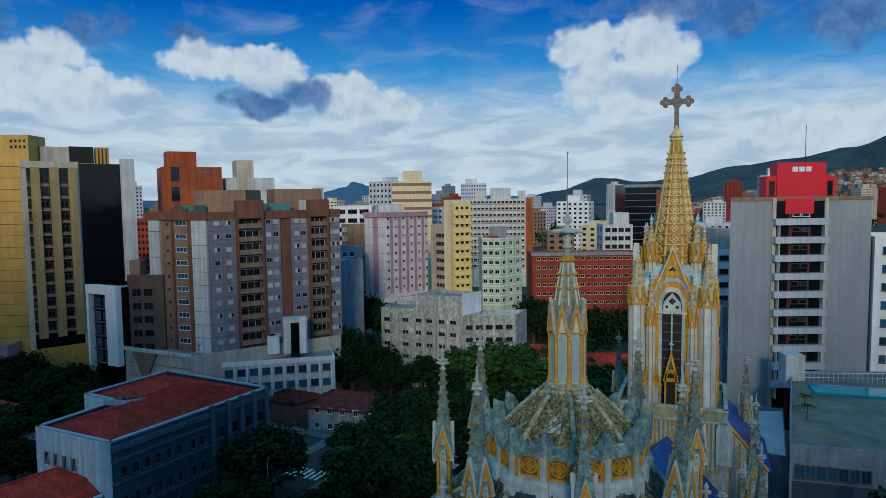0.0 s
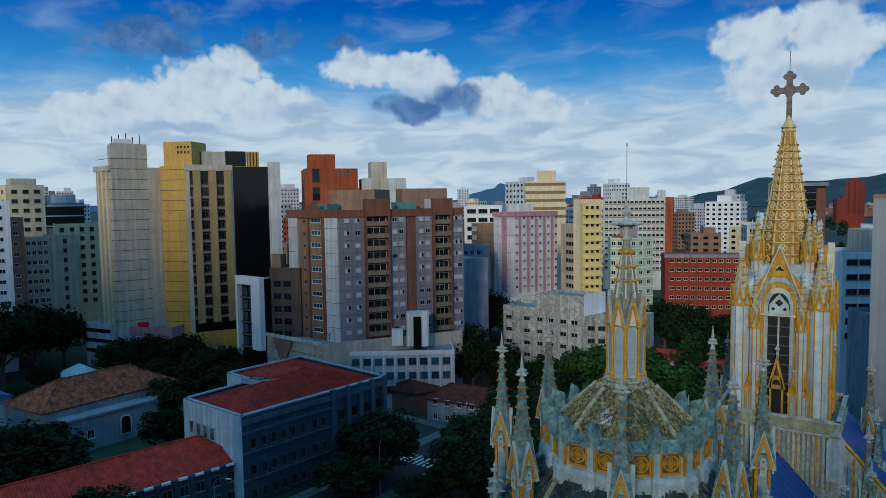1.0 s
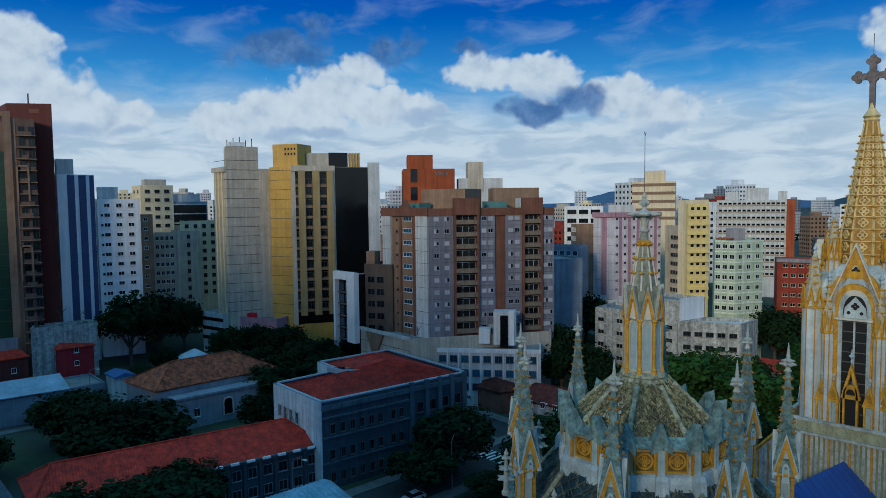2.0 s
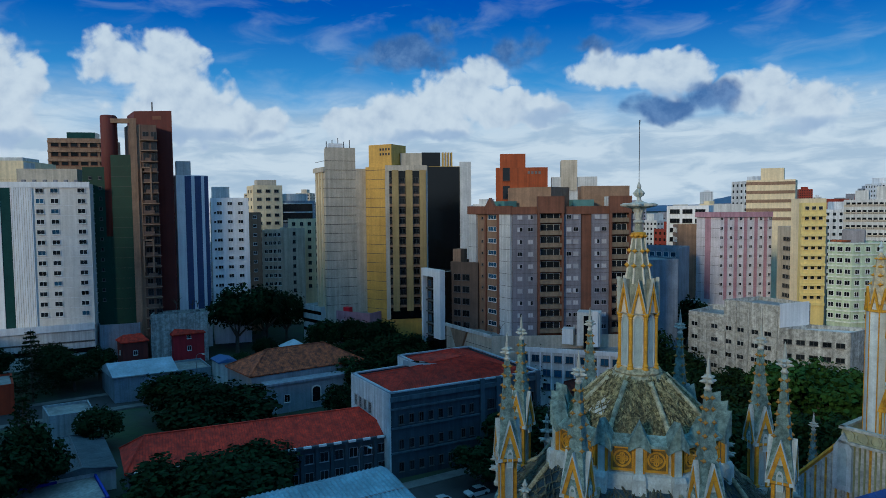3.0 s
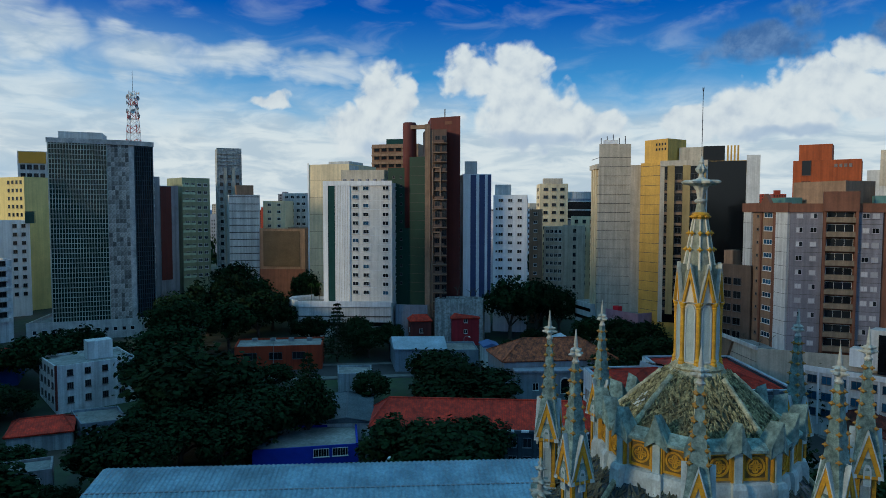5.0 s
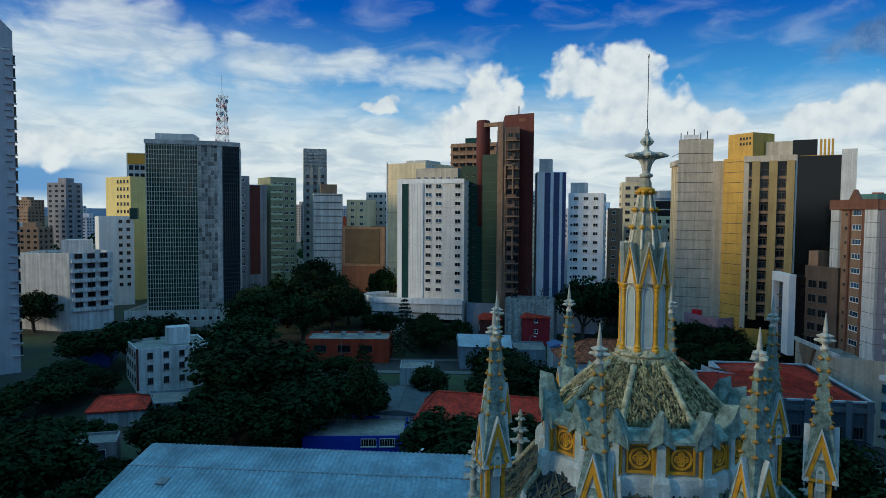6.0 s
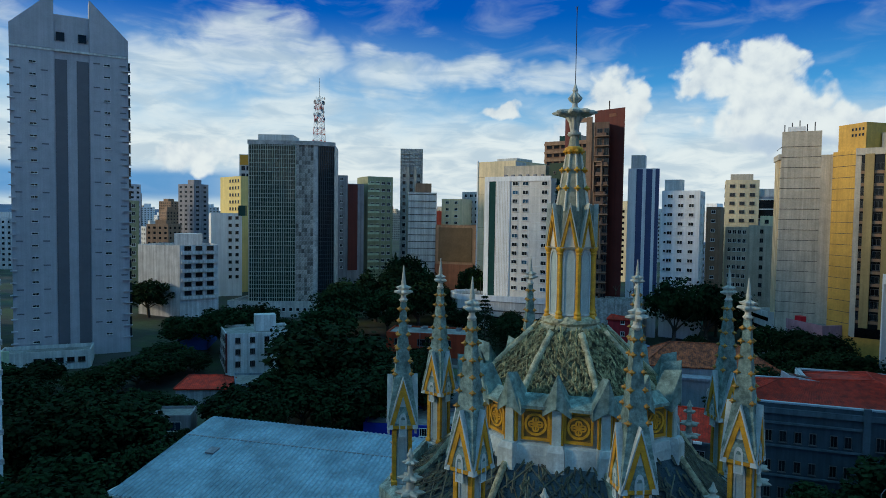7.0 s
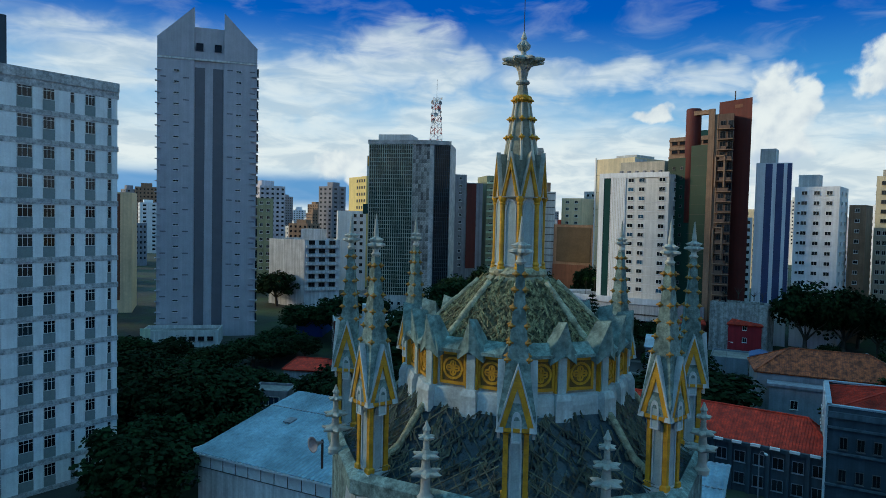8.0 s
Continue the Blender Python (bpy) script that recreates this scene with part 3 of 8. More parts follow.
for i in (1, 5):
    x0, x1 = zone[i]
    strip(b, B, C, x0, x1, 13, 46.2, 0.02, BROWN, "recess")
    strip(b, B, C, x0, x0 + 0.5, 13, 48.5, 1.2, BROWN)
    strip(b, B, C, x1 - 0.5, x1, 13, 48.5, 1.2, BROWN)
    windows(b, B, C, [(x0 + x1) / 2], [z - 0.2 for z in FL], win(round(x1 - x0 - 1.4, 2), 1.9, GLASS, FRAMEW, 2, 0.1, False), "balcony_door")
    bands(b, B, C, x0 + 0.5, x1 - 0.5, [z - 0.8 for z in FL], 1.05, 1.2, OLIVET, "balcony", "solid balcony parapet")
    strip(b, B, C, x0 - 0.1, x1 + 0.1, 45.6, 49.6, 1.3, BROWN, "attic")
strip(b, B, C, -0.2, LB, 45.4, 47.2, 0.55, BROWN, "cornice")
hut(b, quad((-108, 71), (-96, 75), 9), 46, 52.0, TAN)
hut(b, quad((-95, 84), (-88, 93.5), 8), 46, 52.2, TAN)
hut(b, quad((-110, 66.5), (-104, 66.8), 4), 46, 48.6, mat("green_roof_glass", (0.10, 0.22, 0.20), 0.3, var=0.2, size=2), "skylight")
hut(b, quad((-92, 78.5), (-89.5, 83), 4), 46, 48.8, mat("green_roof_glass_dull", (0.12, 0.24, 0.22), 0.35, var=0.2, size=2), "skylight")
hut(b, quad((-87.6, 85.5), (-85.6, 89), 3), 47, 49.5, OFFW)

# terracotta block behind it
b = building("terracotta_tower", "terracotta-red office tower with stepped roof blocks", quad((-136.6, 88.0), (-127.3, 100.6), 16), 59.0, ORANGE)
hut(b, quad((-136.2, 89.3), (-131.6, 95.5), 8), 58, 63.2, ORANGE)
hut(b, quad((-124.5, 103.5), (-121.5, 107.2), 8), 52, 61.0, SAND)
hut(b, quad((-126.5, 101.5), (-118, 112), 9), 40, 56.0, OFFW)
windows(b, (-136.6, 88.0), (-127.3, 100.6), [3.2], [44, 49.5, 55], win(2.2, 4.0, GLASS, BROWN, 0))
for i, x in enumerate((9.6, 10.7, 11.8, 12.9)):
    strip(b, (-136.6, 88.0), (-127.3, 100.6), x, x + 0.7, 57.0, 57.9, 0.1, CROSS, "sign_bar", label="unreadable sign letters as dark bars")

# office cube with white portal, brown block beside it
A, B = (-126.4, 57.3), (-116.6, 57.1)
b = building("office_cube", "low office block with a white portal frame and dark glazing", quad(A, B, 9), 30.6, BLACKGLASS, z0=8)
strip(b, A, B, -0.3, 0.5, 8, 31.0, 1.4, WHITEP, "portal_post")
strip(b, A, B, 6.2, 9.8, 13, 31.0, 1.4, WHITEP, "portal_post")
strip(b, A, B, 0.5, 6.2, 29.0, 31.0, 1.4, WHITEP, "portal_beam")
bands(b, A, B, 0.5, 6.2, floors(13, 3.1, 5), 0.3, 0.5, FRAMED, "floor_band")
windows(b, A, B, [1.9, 4.6], floors(13.6, 3.1, 5), win(1.8, 1.9, BLUEGLASS, FRAMED, 2, 0.15, False))
b = building("brown_office", "brown rendered office block with ribbon windows", quad((-116.8, 59.0), (-109.5, 62.5), 12), 33.2, mat("umber_render", (0.13, 0.09, 0.065), 0.8, var=0.25, size=3, streak=0.25), z0=8)
windows(b, (-116.8, 59.0), (-109.5, 62.5), [2.0, 4.6], floors(16, 3.1, 5), win(2.1, 1.7, GLASS, FRAMED, 1))
hut(b, quad((-116.6, 59.6), (-114.4, 60.6), 3), 32, 36.4, TAN)
hut(b, quad((-112.5, 62.5), (-110, 63.7), 3), 32, 34.6, GREYP)

# podium under the apartment block
pod = [(-122.0, 57.5), (-96.3, 57.2), (-79.5, 88.0), (-84, 93), (-117, 72)]
b = building("podium", "concrete podium with a planted roof deck", pod, 17.0, SAND, z0=4, roof=ROOFGREY)
strip(b, pod[0], pod[1], 0, span(pod[0], pod[1]), 16.6, 17.4, 0.35, OFFW, "coping")
v = Shape()
plate(v, [(-3.6, 5.0), (3.6, 5.0), (0.9, 0), (-0.9, 0)], -0.6, 0.0)
part("chevron", v, TAN, b, "brown chevron relief", edge(b, pod[0], pod[1]) @ Matrix.Translation((12, 0, 11.4)))
bands(b, pod[0], pod[1], 0, span(pod[0], pod[1]), [8, 11, 14], 0.1, 0.05, JOINT, "joint")
# low white building along the podium
A, B = (-98.2, 59.0), (-74.8, 78.5)
b = building("low_office", "long low white office with ribbon windows", quad(A, B, 9), 14.2, OFFW, z0=2, parapet=0.35)
LL = span(A, B)
for z in (4.6, 7.9, 11.2):
    windows(b, A, B, spread(11, 1.0, LL - 0.6), [z], win(1.75, 1.6, BLUEGLASS, FRAMED, 1))
strip(b, A, B, 0, LL, 13.5, 14.5, 0.25, WHITEP, "coping")
for x in spread(11, 1.0, LL - 0.6):
    strip(b, A, B, x + 1.0, x + 1.3, 3, 13.5, 0.15, WHITEP)
BW = quad(A, B, 9)
hut(b, quad(BW[3], (BW[3][0] + 14, BW[3][1] + 11.7), 0.4), 13.5, 16.6, WHITEP, "back_wall")
hut(b, quad((-84.8, 73.2), (-80.8, 76.6), 4.2), 15, 22.8, OFFW, "stair_house")
strip(b, (-84.8, 73.2), (-80.8, 76.6), 1.6, 3.4, 14.4, 22.0, 0.3, BLACKGLASS, "glazing")
strip(b, (-84.8, 73.2), (-80.8, 76.6), 3.6, 4.9, 15, 23.2, 0.6, WHITEP, "fin")
hut(b, quad((-88, 71.5), (-86, 73.2), 3), 15, 18.6, WHITEP, "tank")

HOTELW = mat("hotel_white_panel", (0.68, 0.66, 0.62), 0.7, var=0.12, size=4, streak=0.15)
# hotel, its podium and neighbours
A, B = (-179.0, -41.4), (-173.0, -19.5)
b = building("hotel", "white hotel slab with square windows and a green glass strip", quad(A, B, 17), 54.2, HOTELW)
L = span(A, B)
strip(b, A, B, 0, 1.6, 16, 54.6, 0.25, WHITEP, "edge_panel")
strip(b, A, B, 1.6, 4.0, 16, 53.4, 0.1, TEAL, "glass_strip", label="dark green glass strip")
strip(b, A, B, 4.0, 9.0, 16, 53.4, 0.3, WHITEP, "ribbed_panel")
for x in spread(9, 4.0, 9.0):
    strip(b, A, B, x - 0.03, x + 0.03, 16, 53.3, 0.34, SAND, "rib")
bands(b, A, B, 9.0, L, floors(18.4, 2.74, 13), 0.08, 0.05, WHITEP, "joint")
hz = floors(19.0, 2.74, 13)
hw = [win(1.9, 1.25, GLASS, FRAMEW, 1, 0.16), win(1.9, 1.25, BLUEGLASS, FRAMEW, 1, 0.16)]
rnd = random.Random(5)
for x in (10.7, 14.2, 20.6):
    for z in hz:
        windows(b, A, B, [x], [z], hw[rnd.random() < 0.2])
strip(b, A, B, 0, L, 53.3, 54.8, 0.3, WHITEP, "cornice")
windows(b, (-173.0, -19.5), (-189.4, -15.0), [4, 9], hz, hw[0])
hut(b, quad((-183, -36), (-179, -22), 8), 53, 58.5, SAND)
for i in range(6):
    hut(b, quad((-177.4 + 0.5 * i, -35 + 2.4 * i), (-177.2 + 0.5 * i, -34.2 + 2.4 * i), 1.0), 53.3, 55.4, GREYP, "vent")
pod = [(-190, -46), (-186, -52.2), (-180, -52.6), (-173.8, -48.5), (-171.2, -19.8), (-186, -16)]
b = building("hotel_podium", "curved white hotel podium with dark bands", pod, 16.6, OFFW, z0=6)
for i in (0, 1, 2, 3):
    P, Q = pod[i], pod[i + 1]
    strip(b, P, Q, 0, span(P, Q), 15.4, 17.2, 0.35, WHITEP, "white_band")
    strip(b, P, Q, 0, span(P, Q), 12.2, 12.6, 0.1, JOINT, "joint")
    strip(b, P, Q, 0, span(P, Q), 9.4, 10.6, 0.08, BLACKGLASS, "glazing")
A, B = (-203.5, -49.3), (-196.3, -34.4)
b = building("cream_slab", "plain cream apartment slab with a stepped roof", quad(A, B, 20), 61.5, CREAM)
strip(b, A, B, 0, 0.5, 16, 62.0, 0.3, WHITEP, "edge")
strip(b, B, (-214, -25), 0.2, 6, 16, 61.0, 0.2, OFFW, "panel")
hut(b, quad((-203, -42), (-199.5, -34.5), 10), 61, 62.6, OFFW)
bands(b, A, B, 0, span(A, B), [20, 26, 32, 38, 44, 50, 56], 0.08, 0.03, TAN, "joint")
b = building("green_tower", "dark green tiled tower with narrow windows", quad((-178.4, -20.8), (-175.4, -14.6), 14), 59.0, GREEN)
windows(b, (-178.4, -20.8), (-175.4, -14.6), [2.0, 4.6], floors(22, 2.8, 13), win(0.8, 0.9, GLASS, FRAMED, 0))
b = building("green_slab", "blank dark green tiled slab", quad((-175.4, -14.6), (-172.2, -8.9), 3.2), 62.3, GREEN)
bands(b, (-175.4, -14.6), (-172.2, -8.9), 0, 6.3, floors(20, 2.8, 15), 0.06, 0.03, JOINT, "joint")
# brown and maroon tower
DULLB = mat("dull_brown_render", (0.17, 0.105, 0.075), 0.8, var=0.25, size=3, streak=0.25)
A, B = (-172.6, -9.0), (-171.2, -2.6)
L = span(A, B)
b = building("brown_tower", "tall brown tower with stacked balconies and an open roof frame", [A, B, (B[0] - 9, B[1] - 0.5), (A[0] - 9, A[1] - 0.5)], 70.6, DULLB)
strip(b, A, B, -0.2, 1.5, 12, 72.2, 0.5, TAN, "frame", label="tan corner post")
hut(b, [(A[0] - 0.1, A[1] + 0.6), (A[0] - 1.6, A[1] + 0.6), (A[0] - 4.4, A[1] - 5.4), (A[0] - 2.9, A[1] - 5.6)], 71.0, 72.2, TAN, "roof_beam", "tan beam of the open roof frame")
strip(b, A, B, 1.5, 2.4, 12, 70.6, 0.1, TAN, "panel")
rnd = random.Random(12)
for i, z in enumerate(floors(14, 2.9, 19)):
    strip(b, A, B, 2.4, L + 0.2, z, z + 0.22, 1.3, TAN, "slab")
    if i % 7 != 3:
        strip(b, A, B, 2.8 + 0.8 * rnd.random(), L - 1.6 * rnd.random(), z + 0.22, z + 1.1, 1.2, DULLB, "balcony")
    windows(b, A, B, [3.7, 5.8], [z + 0.5], win(1.5, 2.0, GLASS, FRAMED, 1, 0.1, False), "balcony_door")
for z in (30, 50):
    strip(b, A, B, 2.2, 2.6, z, z + 9, 1.5, TAN, "loggia_frame")
    strip(b, A, B, 4.6, 5.0, z, z + 9, 1.5, TAN, "loggia_frame")
    strip(b, A, B, 2.2, 5.0, z + 8.6, z + 9, 1.5, TAN, "loggia_frame")
sh = Shape().lathe([(2.15, 40.0), (2.15, 72.8), (1.9, 73.2)], 20, cx=-177.2 - b.location.x, cy=-13.9 - b.location.y)
part("shaft", sh, MAROON, b, "rounded maroon stair shaft", Matrix.Translation((0, 0, -b.location.z)), True)
A, B = (-178.6, -7.2), (-173.0, 1.8)
b = building("maroon_slab", "tall maroon end wall of the brown tower", [A, B, (B[0] - 17, B[1] - 0.9), (A[0] - 12, A[1] - 0.4)], 75.0, MAROON)
strip(b, A, B, 5.2, 7.6, 72.6, 73.6, 0.06, BROWN, "sign_bar", label="worn sign shapes on the wall")
hut(b, quad((-175.8, -3), (-175.6, -2.8), 0.2), 75, 77.5, IRON, "antenna")
b = block("brown_grid_tower", "distant brown tower with a grid of loggias", (-222, -27.5), (-216, -10), 14, 70.5, TAN, 6, 3.0, 2.2, 1.9, 0.9, BROWN, GLASS, 0, zlow=50)
bands(b, (-222, -27.5), (-216, -10), 0, 18.5, floors(51, 3.0, 7), 0.7, 0.5, TAN, "balcony")
hut(b, quad((-222, -22), (-219, -14), 5), 70, 72.6, TEAL)
# pale building striped with blue
A, B = (-177.6, 3.2), (-177.6, 12.3)
b = building("striped_tower", "white tower with dark blue vertical window strips", quad(A, B, 15), 57.2, WHITEP)
for x0, x1 in ((2.4, 4.2), (5.2, 7.0), (7.9, 9.0)):
    strip(b, A, B, x0, x1, 17, 57.0, 0.12, BLUEP, "blue_strip")
    windows(b, A, B, [(x0 + x1) / 2], floors(19, 2.8, 13), win(round(x1 - x0 - 0.4, 2), 1.3, BLUEGLASS, BLUEP, 1, 0.2, False))
hut(b, quad((-181, 4), (-180.5, 8), 5), 57, 61.5, OFFW)
b = block("white_apartments", "white apartment block with small paired windows", (-179.2, 13.2), (-177.0, 23.9), 14, 50.6, WHITEP, 3, 2.75, 1.5, 1.1, 1.2, FRAMEW, GLASS, 1, 2, 17, margin=0.9)
windows(b, (-179.2, 13.2), (-177.0, 23.9), [1.1], floors(18.3, 2.75, 11), win(0.6, 0.6, GLASS, FRAMED, 0))
hut(b, quad((-181, 14), (-180, 19), 5), 50, 54.0, OFFW)
block("brown_flank", "narrow brown block seen edge-on", (-189, 27.0), (-188, 31.0), 10, 46.0, TAN, 1, 2.9, 1.2, 1.0)
b = block("old_cream_tower", "weathered cream tower with rooftop tanks", (-212, 35.4), (-210.8, 45.8), 14, 55.6, CREAM, 3, 2.9, 1.6, 1.1, 1.5, FRAMED, GLASS, 1, 2)
hut(b, quad((-213, 37), (-212, 44), 5), 55, 57.6, SAND)
b = building("glass_office", "grey glass office with white floor slabs", quad((-213, 42), (-207, 56), 14), 50.0, SLATE)
bands(b, (-213, 42), (-207, 56), 0, 15.2, floors(36, 3.2, 5), 0.4, 0.2, OFFW, "slab")
strip(b, (-213, 42), (-207, 56), 3, 15, 42, 49, 0.1, BLACKGLASS, "glazing")
b = building("glass_office_attic", "white stepped attic on the glass office", quad((-212.5, 45), (-208.5, 54), 8), 52.6, OFFW, z0=49)
block("beige_walkup", "beige block with close rows of windows", (-197.2, 33.8), (-194.8, 40.4), 12, 39.8, SAND, 4, 2.8, 1.1, 1.3, 0.9, FRAMEW, GLASS, 1)
b = block("beige_flank", "blank beige side wing with one window strip", (-194.6, 40.4), (-193.0, 47.5), 12, 40.4, SAND, 1, 2.8, 1.0, 1.3, 1.2, FRAMED)
block("cream_walkup", "cream block with a tiled roof edge", (-203, 45.0), (-199, 56.5), 12, 43.5, CREAM, 4, 2.8, 1.2, 1.3, 1.2, FRAMED)
b = building("striped_low_office", "low white office with dark ribbon windows", quad((-170, 38.2), (-160.5, 40.3), 8), 17.5, OFFW, z0=6)
bands(b, (-170, 38.2), (-160.5, 40.3), 0, 9.7, [9.5, 12.3, 15.0], 1.0, 0.05, BLACKGLASS, "glazing")
b = building("pink_house", "faded pink flat-roofed house with small windows", quad((-160.3, 43.2), (-147.0, 50.0), 9), 16.4, PINK, z0=4)
windows(b, (-160.3, 43.2), (-147.0, 50.0), spread(5, 1, 14), [12.6], win(1.1, 1.3, GLASS, FRAMEW, 1))
hut(b, quad((-157, 46), (-155, 47), 1.6), 15.8, 17.4, REDP, "tarpaulin")

# granite and glass tower on a stone base
A, B, C = (-164.5, -118.6), (-172.0, -98.5), (-177.4, -93.3)
b = building("granite_tower", "office tower with a dense glass grid and granite slabs", [A, B, C, (-193, -99), (-187, -124)], 65.6, GRANITE, z0=8)
L = span(A, B)
GREENGLASS = glass("green_grey_glass", (0.015, 0.035, 0.026))
GRID = mat("grid_frame", (0.50, 0.55, 0.47), 0.5, var=0.25, size=4)
strip(b, A, B, 0.3, 15.4, 12, 65.0, 0.05, GREENGLASS, "curtain_wall", label="dark green-grey glass wall")
for x in [0.3 + 15.1 * i / 20 for i in range(21)]:
    strip(b, A, B, x - 0.07, x + 0.07, 12, 65.2, 0.45, GRID, "mullion")
bands(b, A, B, 0.3, 15.4, floors(12.4, 1.45, 37), 0.16, 0.28, GRID, "transom")
LS = span(B, C)
strip(b, B, C, 1.6, LS - 0.4, 12, 65.0, 0.05, GLASS, "curtain_wall")
for x in [1.6 + (LS - 2.0) * i / 8 for i in range(9)]:
    strip(b, B, C, x - 0.06, x + 0.06, 12, 65.2, 0.4, SLATED, "mullion")
bands(b, B, C, 1.6, LS - 0.4, floors(12.4, 1.45, 37), 0.16, 0.25, SLATED, "transom")
slab = Shape().box(0, -0.03, 0, 0.94, 0.1, 1.36).mesh("slab", [mat("granite_patch", (0.50, 0.45, 0.40), 0.7, var=0.7, size=0.5, rand=0.7)])
for i in range(6):
    for j in range(38):
        part("slab", slab, None, b, "", edge(b, A, B) @ Matrix.Translation((16.0 + i * 0.97, 0, 12 + j * 1.41)))
strip(b, A, B, -0.2, L + 0.2, 65.0, 66.4, 0.5, GRANITE, "cornice")
strip(b, B, C, 0, LS, 65.0, 66.4, 0.5, GRANITE, "cornice")
hut(b, [(-168, -117), (-171.5, -106), (-182, -109), (-180, -119)], 65, 68.6, OFFW)
PALESTONE = mat("pale_base_stone", (0.62, 0.60, 0.57), 0.8, var=0.25, size=2, streak=0.25)
base = [(-160.5, -124), (-169.5, -95.5), (-178, -88.5), (-196, -96), (-190, -128)]
b2 = building("stone_base", "long granite-clad base storey with square windows", base, 13.0, PALESTONE, z0=5)
windows(b2, base[0], base[1], spread(12, 1, 29), [9.6], win(1.1, 1.2, GLASS, FRAMEW, 0, 0.16))
windows(b2, base[1], base[2], spread(5, 0.8, 10), [9.6], win(1.0, 1.2, GLASS, FRAMEW, 0, 0.16))
# lattice mast
mast = thing("antenna_mast", "red and white lattice mast with dishes on the granite tower", "mast", (-176.0, -98.5, 65.0))
WR = [mat("mast_red", (0.45, 0.05, 0.04), 0.6, var=0.1, size=1, bump=0), FRAMEW]
for i in range(8):
    s = Shape()
    h0, h1 = i * 2.1, (i + 1) * 2.1
    a = 1.7 - 0.11 * i
    a2 = a - 0.11
    for sx, sy in ((1, 1), (1, -1), (-1, 1), (-1, -1)):
        s.bar((sx * a, sy * a, h0), (sx * a2, sy * a2, h1), 0.09, 0, 4)
    for q in range(4):
        T = pose(0, 0, 0, 0, 0, 90 * q)
        s.bar((-a, -a, h0), (a2, -a2, h1), 0.06, 0, 4, M=T).bar((a, -a, h0), (-a2, -a2, h1), 0.06, 0, 4, M=T).bar((-a, -a, h0), (a, -a, h0), 0.06, 0, 4, M=T)
    part("segment", s, WR[i % 2], mast)
for i in range(13):
    a, z = i * 2.4, 8.0 + (i * 1.37) % 8.5
    d = Shape().lathe([(0.05, -0.3), (0.35 + 0.1 * (i % 3), 0.0), (0.55 + 0.1 * (i % 3), 0.25), (0.5, 0.25), (0.05, 0.0)], 10)
    part("dish", d, [OFFW, GREYP][i % 2], mast, "round dish aerial", Matrix.Translation((1.6 * math.cos(a), 1.6 * math.sin(a), z)) @ pose(0, 0, 0, 90, 0, math.degrees(a) + 90))
part("whip", Shape().bar((0, 0, 16.5), (0, 0, 23.0), 0.06, 0, 4), IRON, mast)

b = block("concrete_flank", "grey concrete slab behind the granite tower", (-206, -114), (-212.5, -103.5), 12, 57.5, GREYP, 3, 2.9, 1.2, 1.1)
b = building("red_panel_tower", "grey slab with a dark red balcony strip", quad((-212, -103.2), (-217.5, -98.6), 14), 54.3, GREYP)
strip(b, (-212, -103.2), (-217.5, -98.6), 0.0, 4.2, 20, 54, 0.2, MAROON, "red_strip", label="dark red strip")
windows(b, (-212, -103.2), (-217.5, -98.6), [2.1], floors(22, 2.9, 11), win(2.6, 1.2, GLASS, MAROON, 2))
b = block("olive_tower", "pale olive tower with balcony bands", (-219.6, -97.8), (-226.5, -89.6), 14, 57.6, OLIVE, 4, 2.85, 1.5, 1.2, 2.0, FRAMEW, GLASS, 1, 0, 18)
bands(b, (-219.6, -97.8), (-226.5, -89.6), 0, 4.5, floors(20, 2.85, 13), 0.8, 0.7, MINT, "balcony")
b = building("lone_tower", "tall stained concrete tower with vertical window bays", quad((-230.2, -87.7), (-233.0, -78.9), 12), 69.6, RUIN)
windows(b, (-230.2, -87.7), (-233.0, -78.9), [1.6, 4.6, 7.6], floors(20, 2.9, 14), win(1.3, 1.5, GLASS, RUIN, 0))
strip(b, (-230.2, -87.7), (-233.0, -78.9), 2.6, 3.6, 16, 62, 0.4, SAND)
strip(b, (-230.2, -87.7), (-233.0, -78.9), 5.6, 6.6, 16, 62, 0.4, SAND)
bands(b, (-230.2, -87.7), (-233.0, -78.9), 0, 9.2, floors(63, 1.4, 4), 0.5, 0.3, RUIN)
b = building("ribbed_pale_block", "pale block with thin horizontal joints", quad((-221.5, -81.2), (-225.2, -70.5), 12), 51.3, OFFW)
bands(b, (-221.5, -81.2), (-225.2, -70.5), 0, 11, floors(18, 2.7, 13), 0.3, 0.08, JOINT, "joint")
hut(b, quad((-224, -79), (-226, -73), 6), 51, 55, TAN)
b = block("orange_cream_block", "apricot block beside a brown wall", (-236.5, -71.5), (-235.4, -62.6), 12, 49.2, CREAM, 2, 2.8, 1.4, 1.1)
b = block("pale_block_far", "pale distant block with dark windows", (-250, -66), (-247, -48), 14, 52.6, OFFW, 7, 2.8, 1.5, 1.3, 1.0)
b = building("curved_brown_block", "brown glass-fronted block with a leaning edge", [(-224, -70.5), (-221.5, -53), (-238, -50), (-240, -68)], 38.5, TAN)
strip(b, (-224, -70.5), (-221.5, -53), 1.4, 15.6, 24, 37.5, 0.15, mat("brown_glass", (0.14, 0.10, 0.06), 0.2, var=0.2, size=4, bump=0), "glazing")
strip(b, (-224, -70.5), (-221.5, -53), 0, 17.6, 10, 23, 0.3, BROWN, "base")
PALEYEL = mat("pale_yellow_render", (0.78, 0.62, 0.24), 0.8, var=0.12, size=5, streak=0.12)
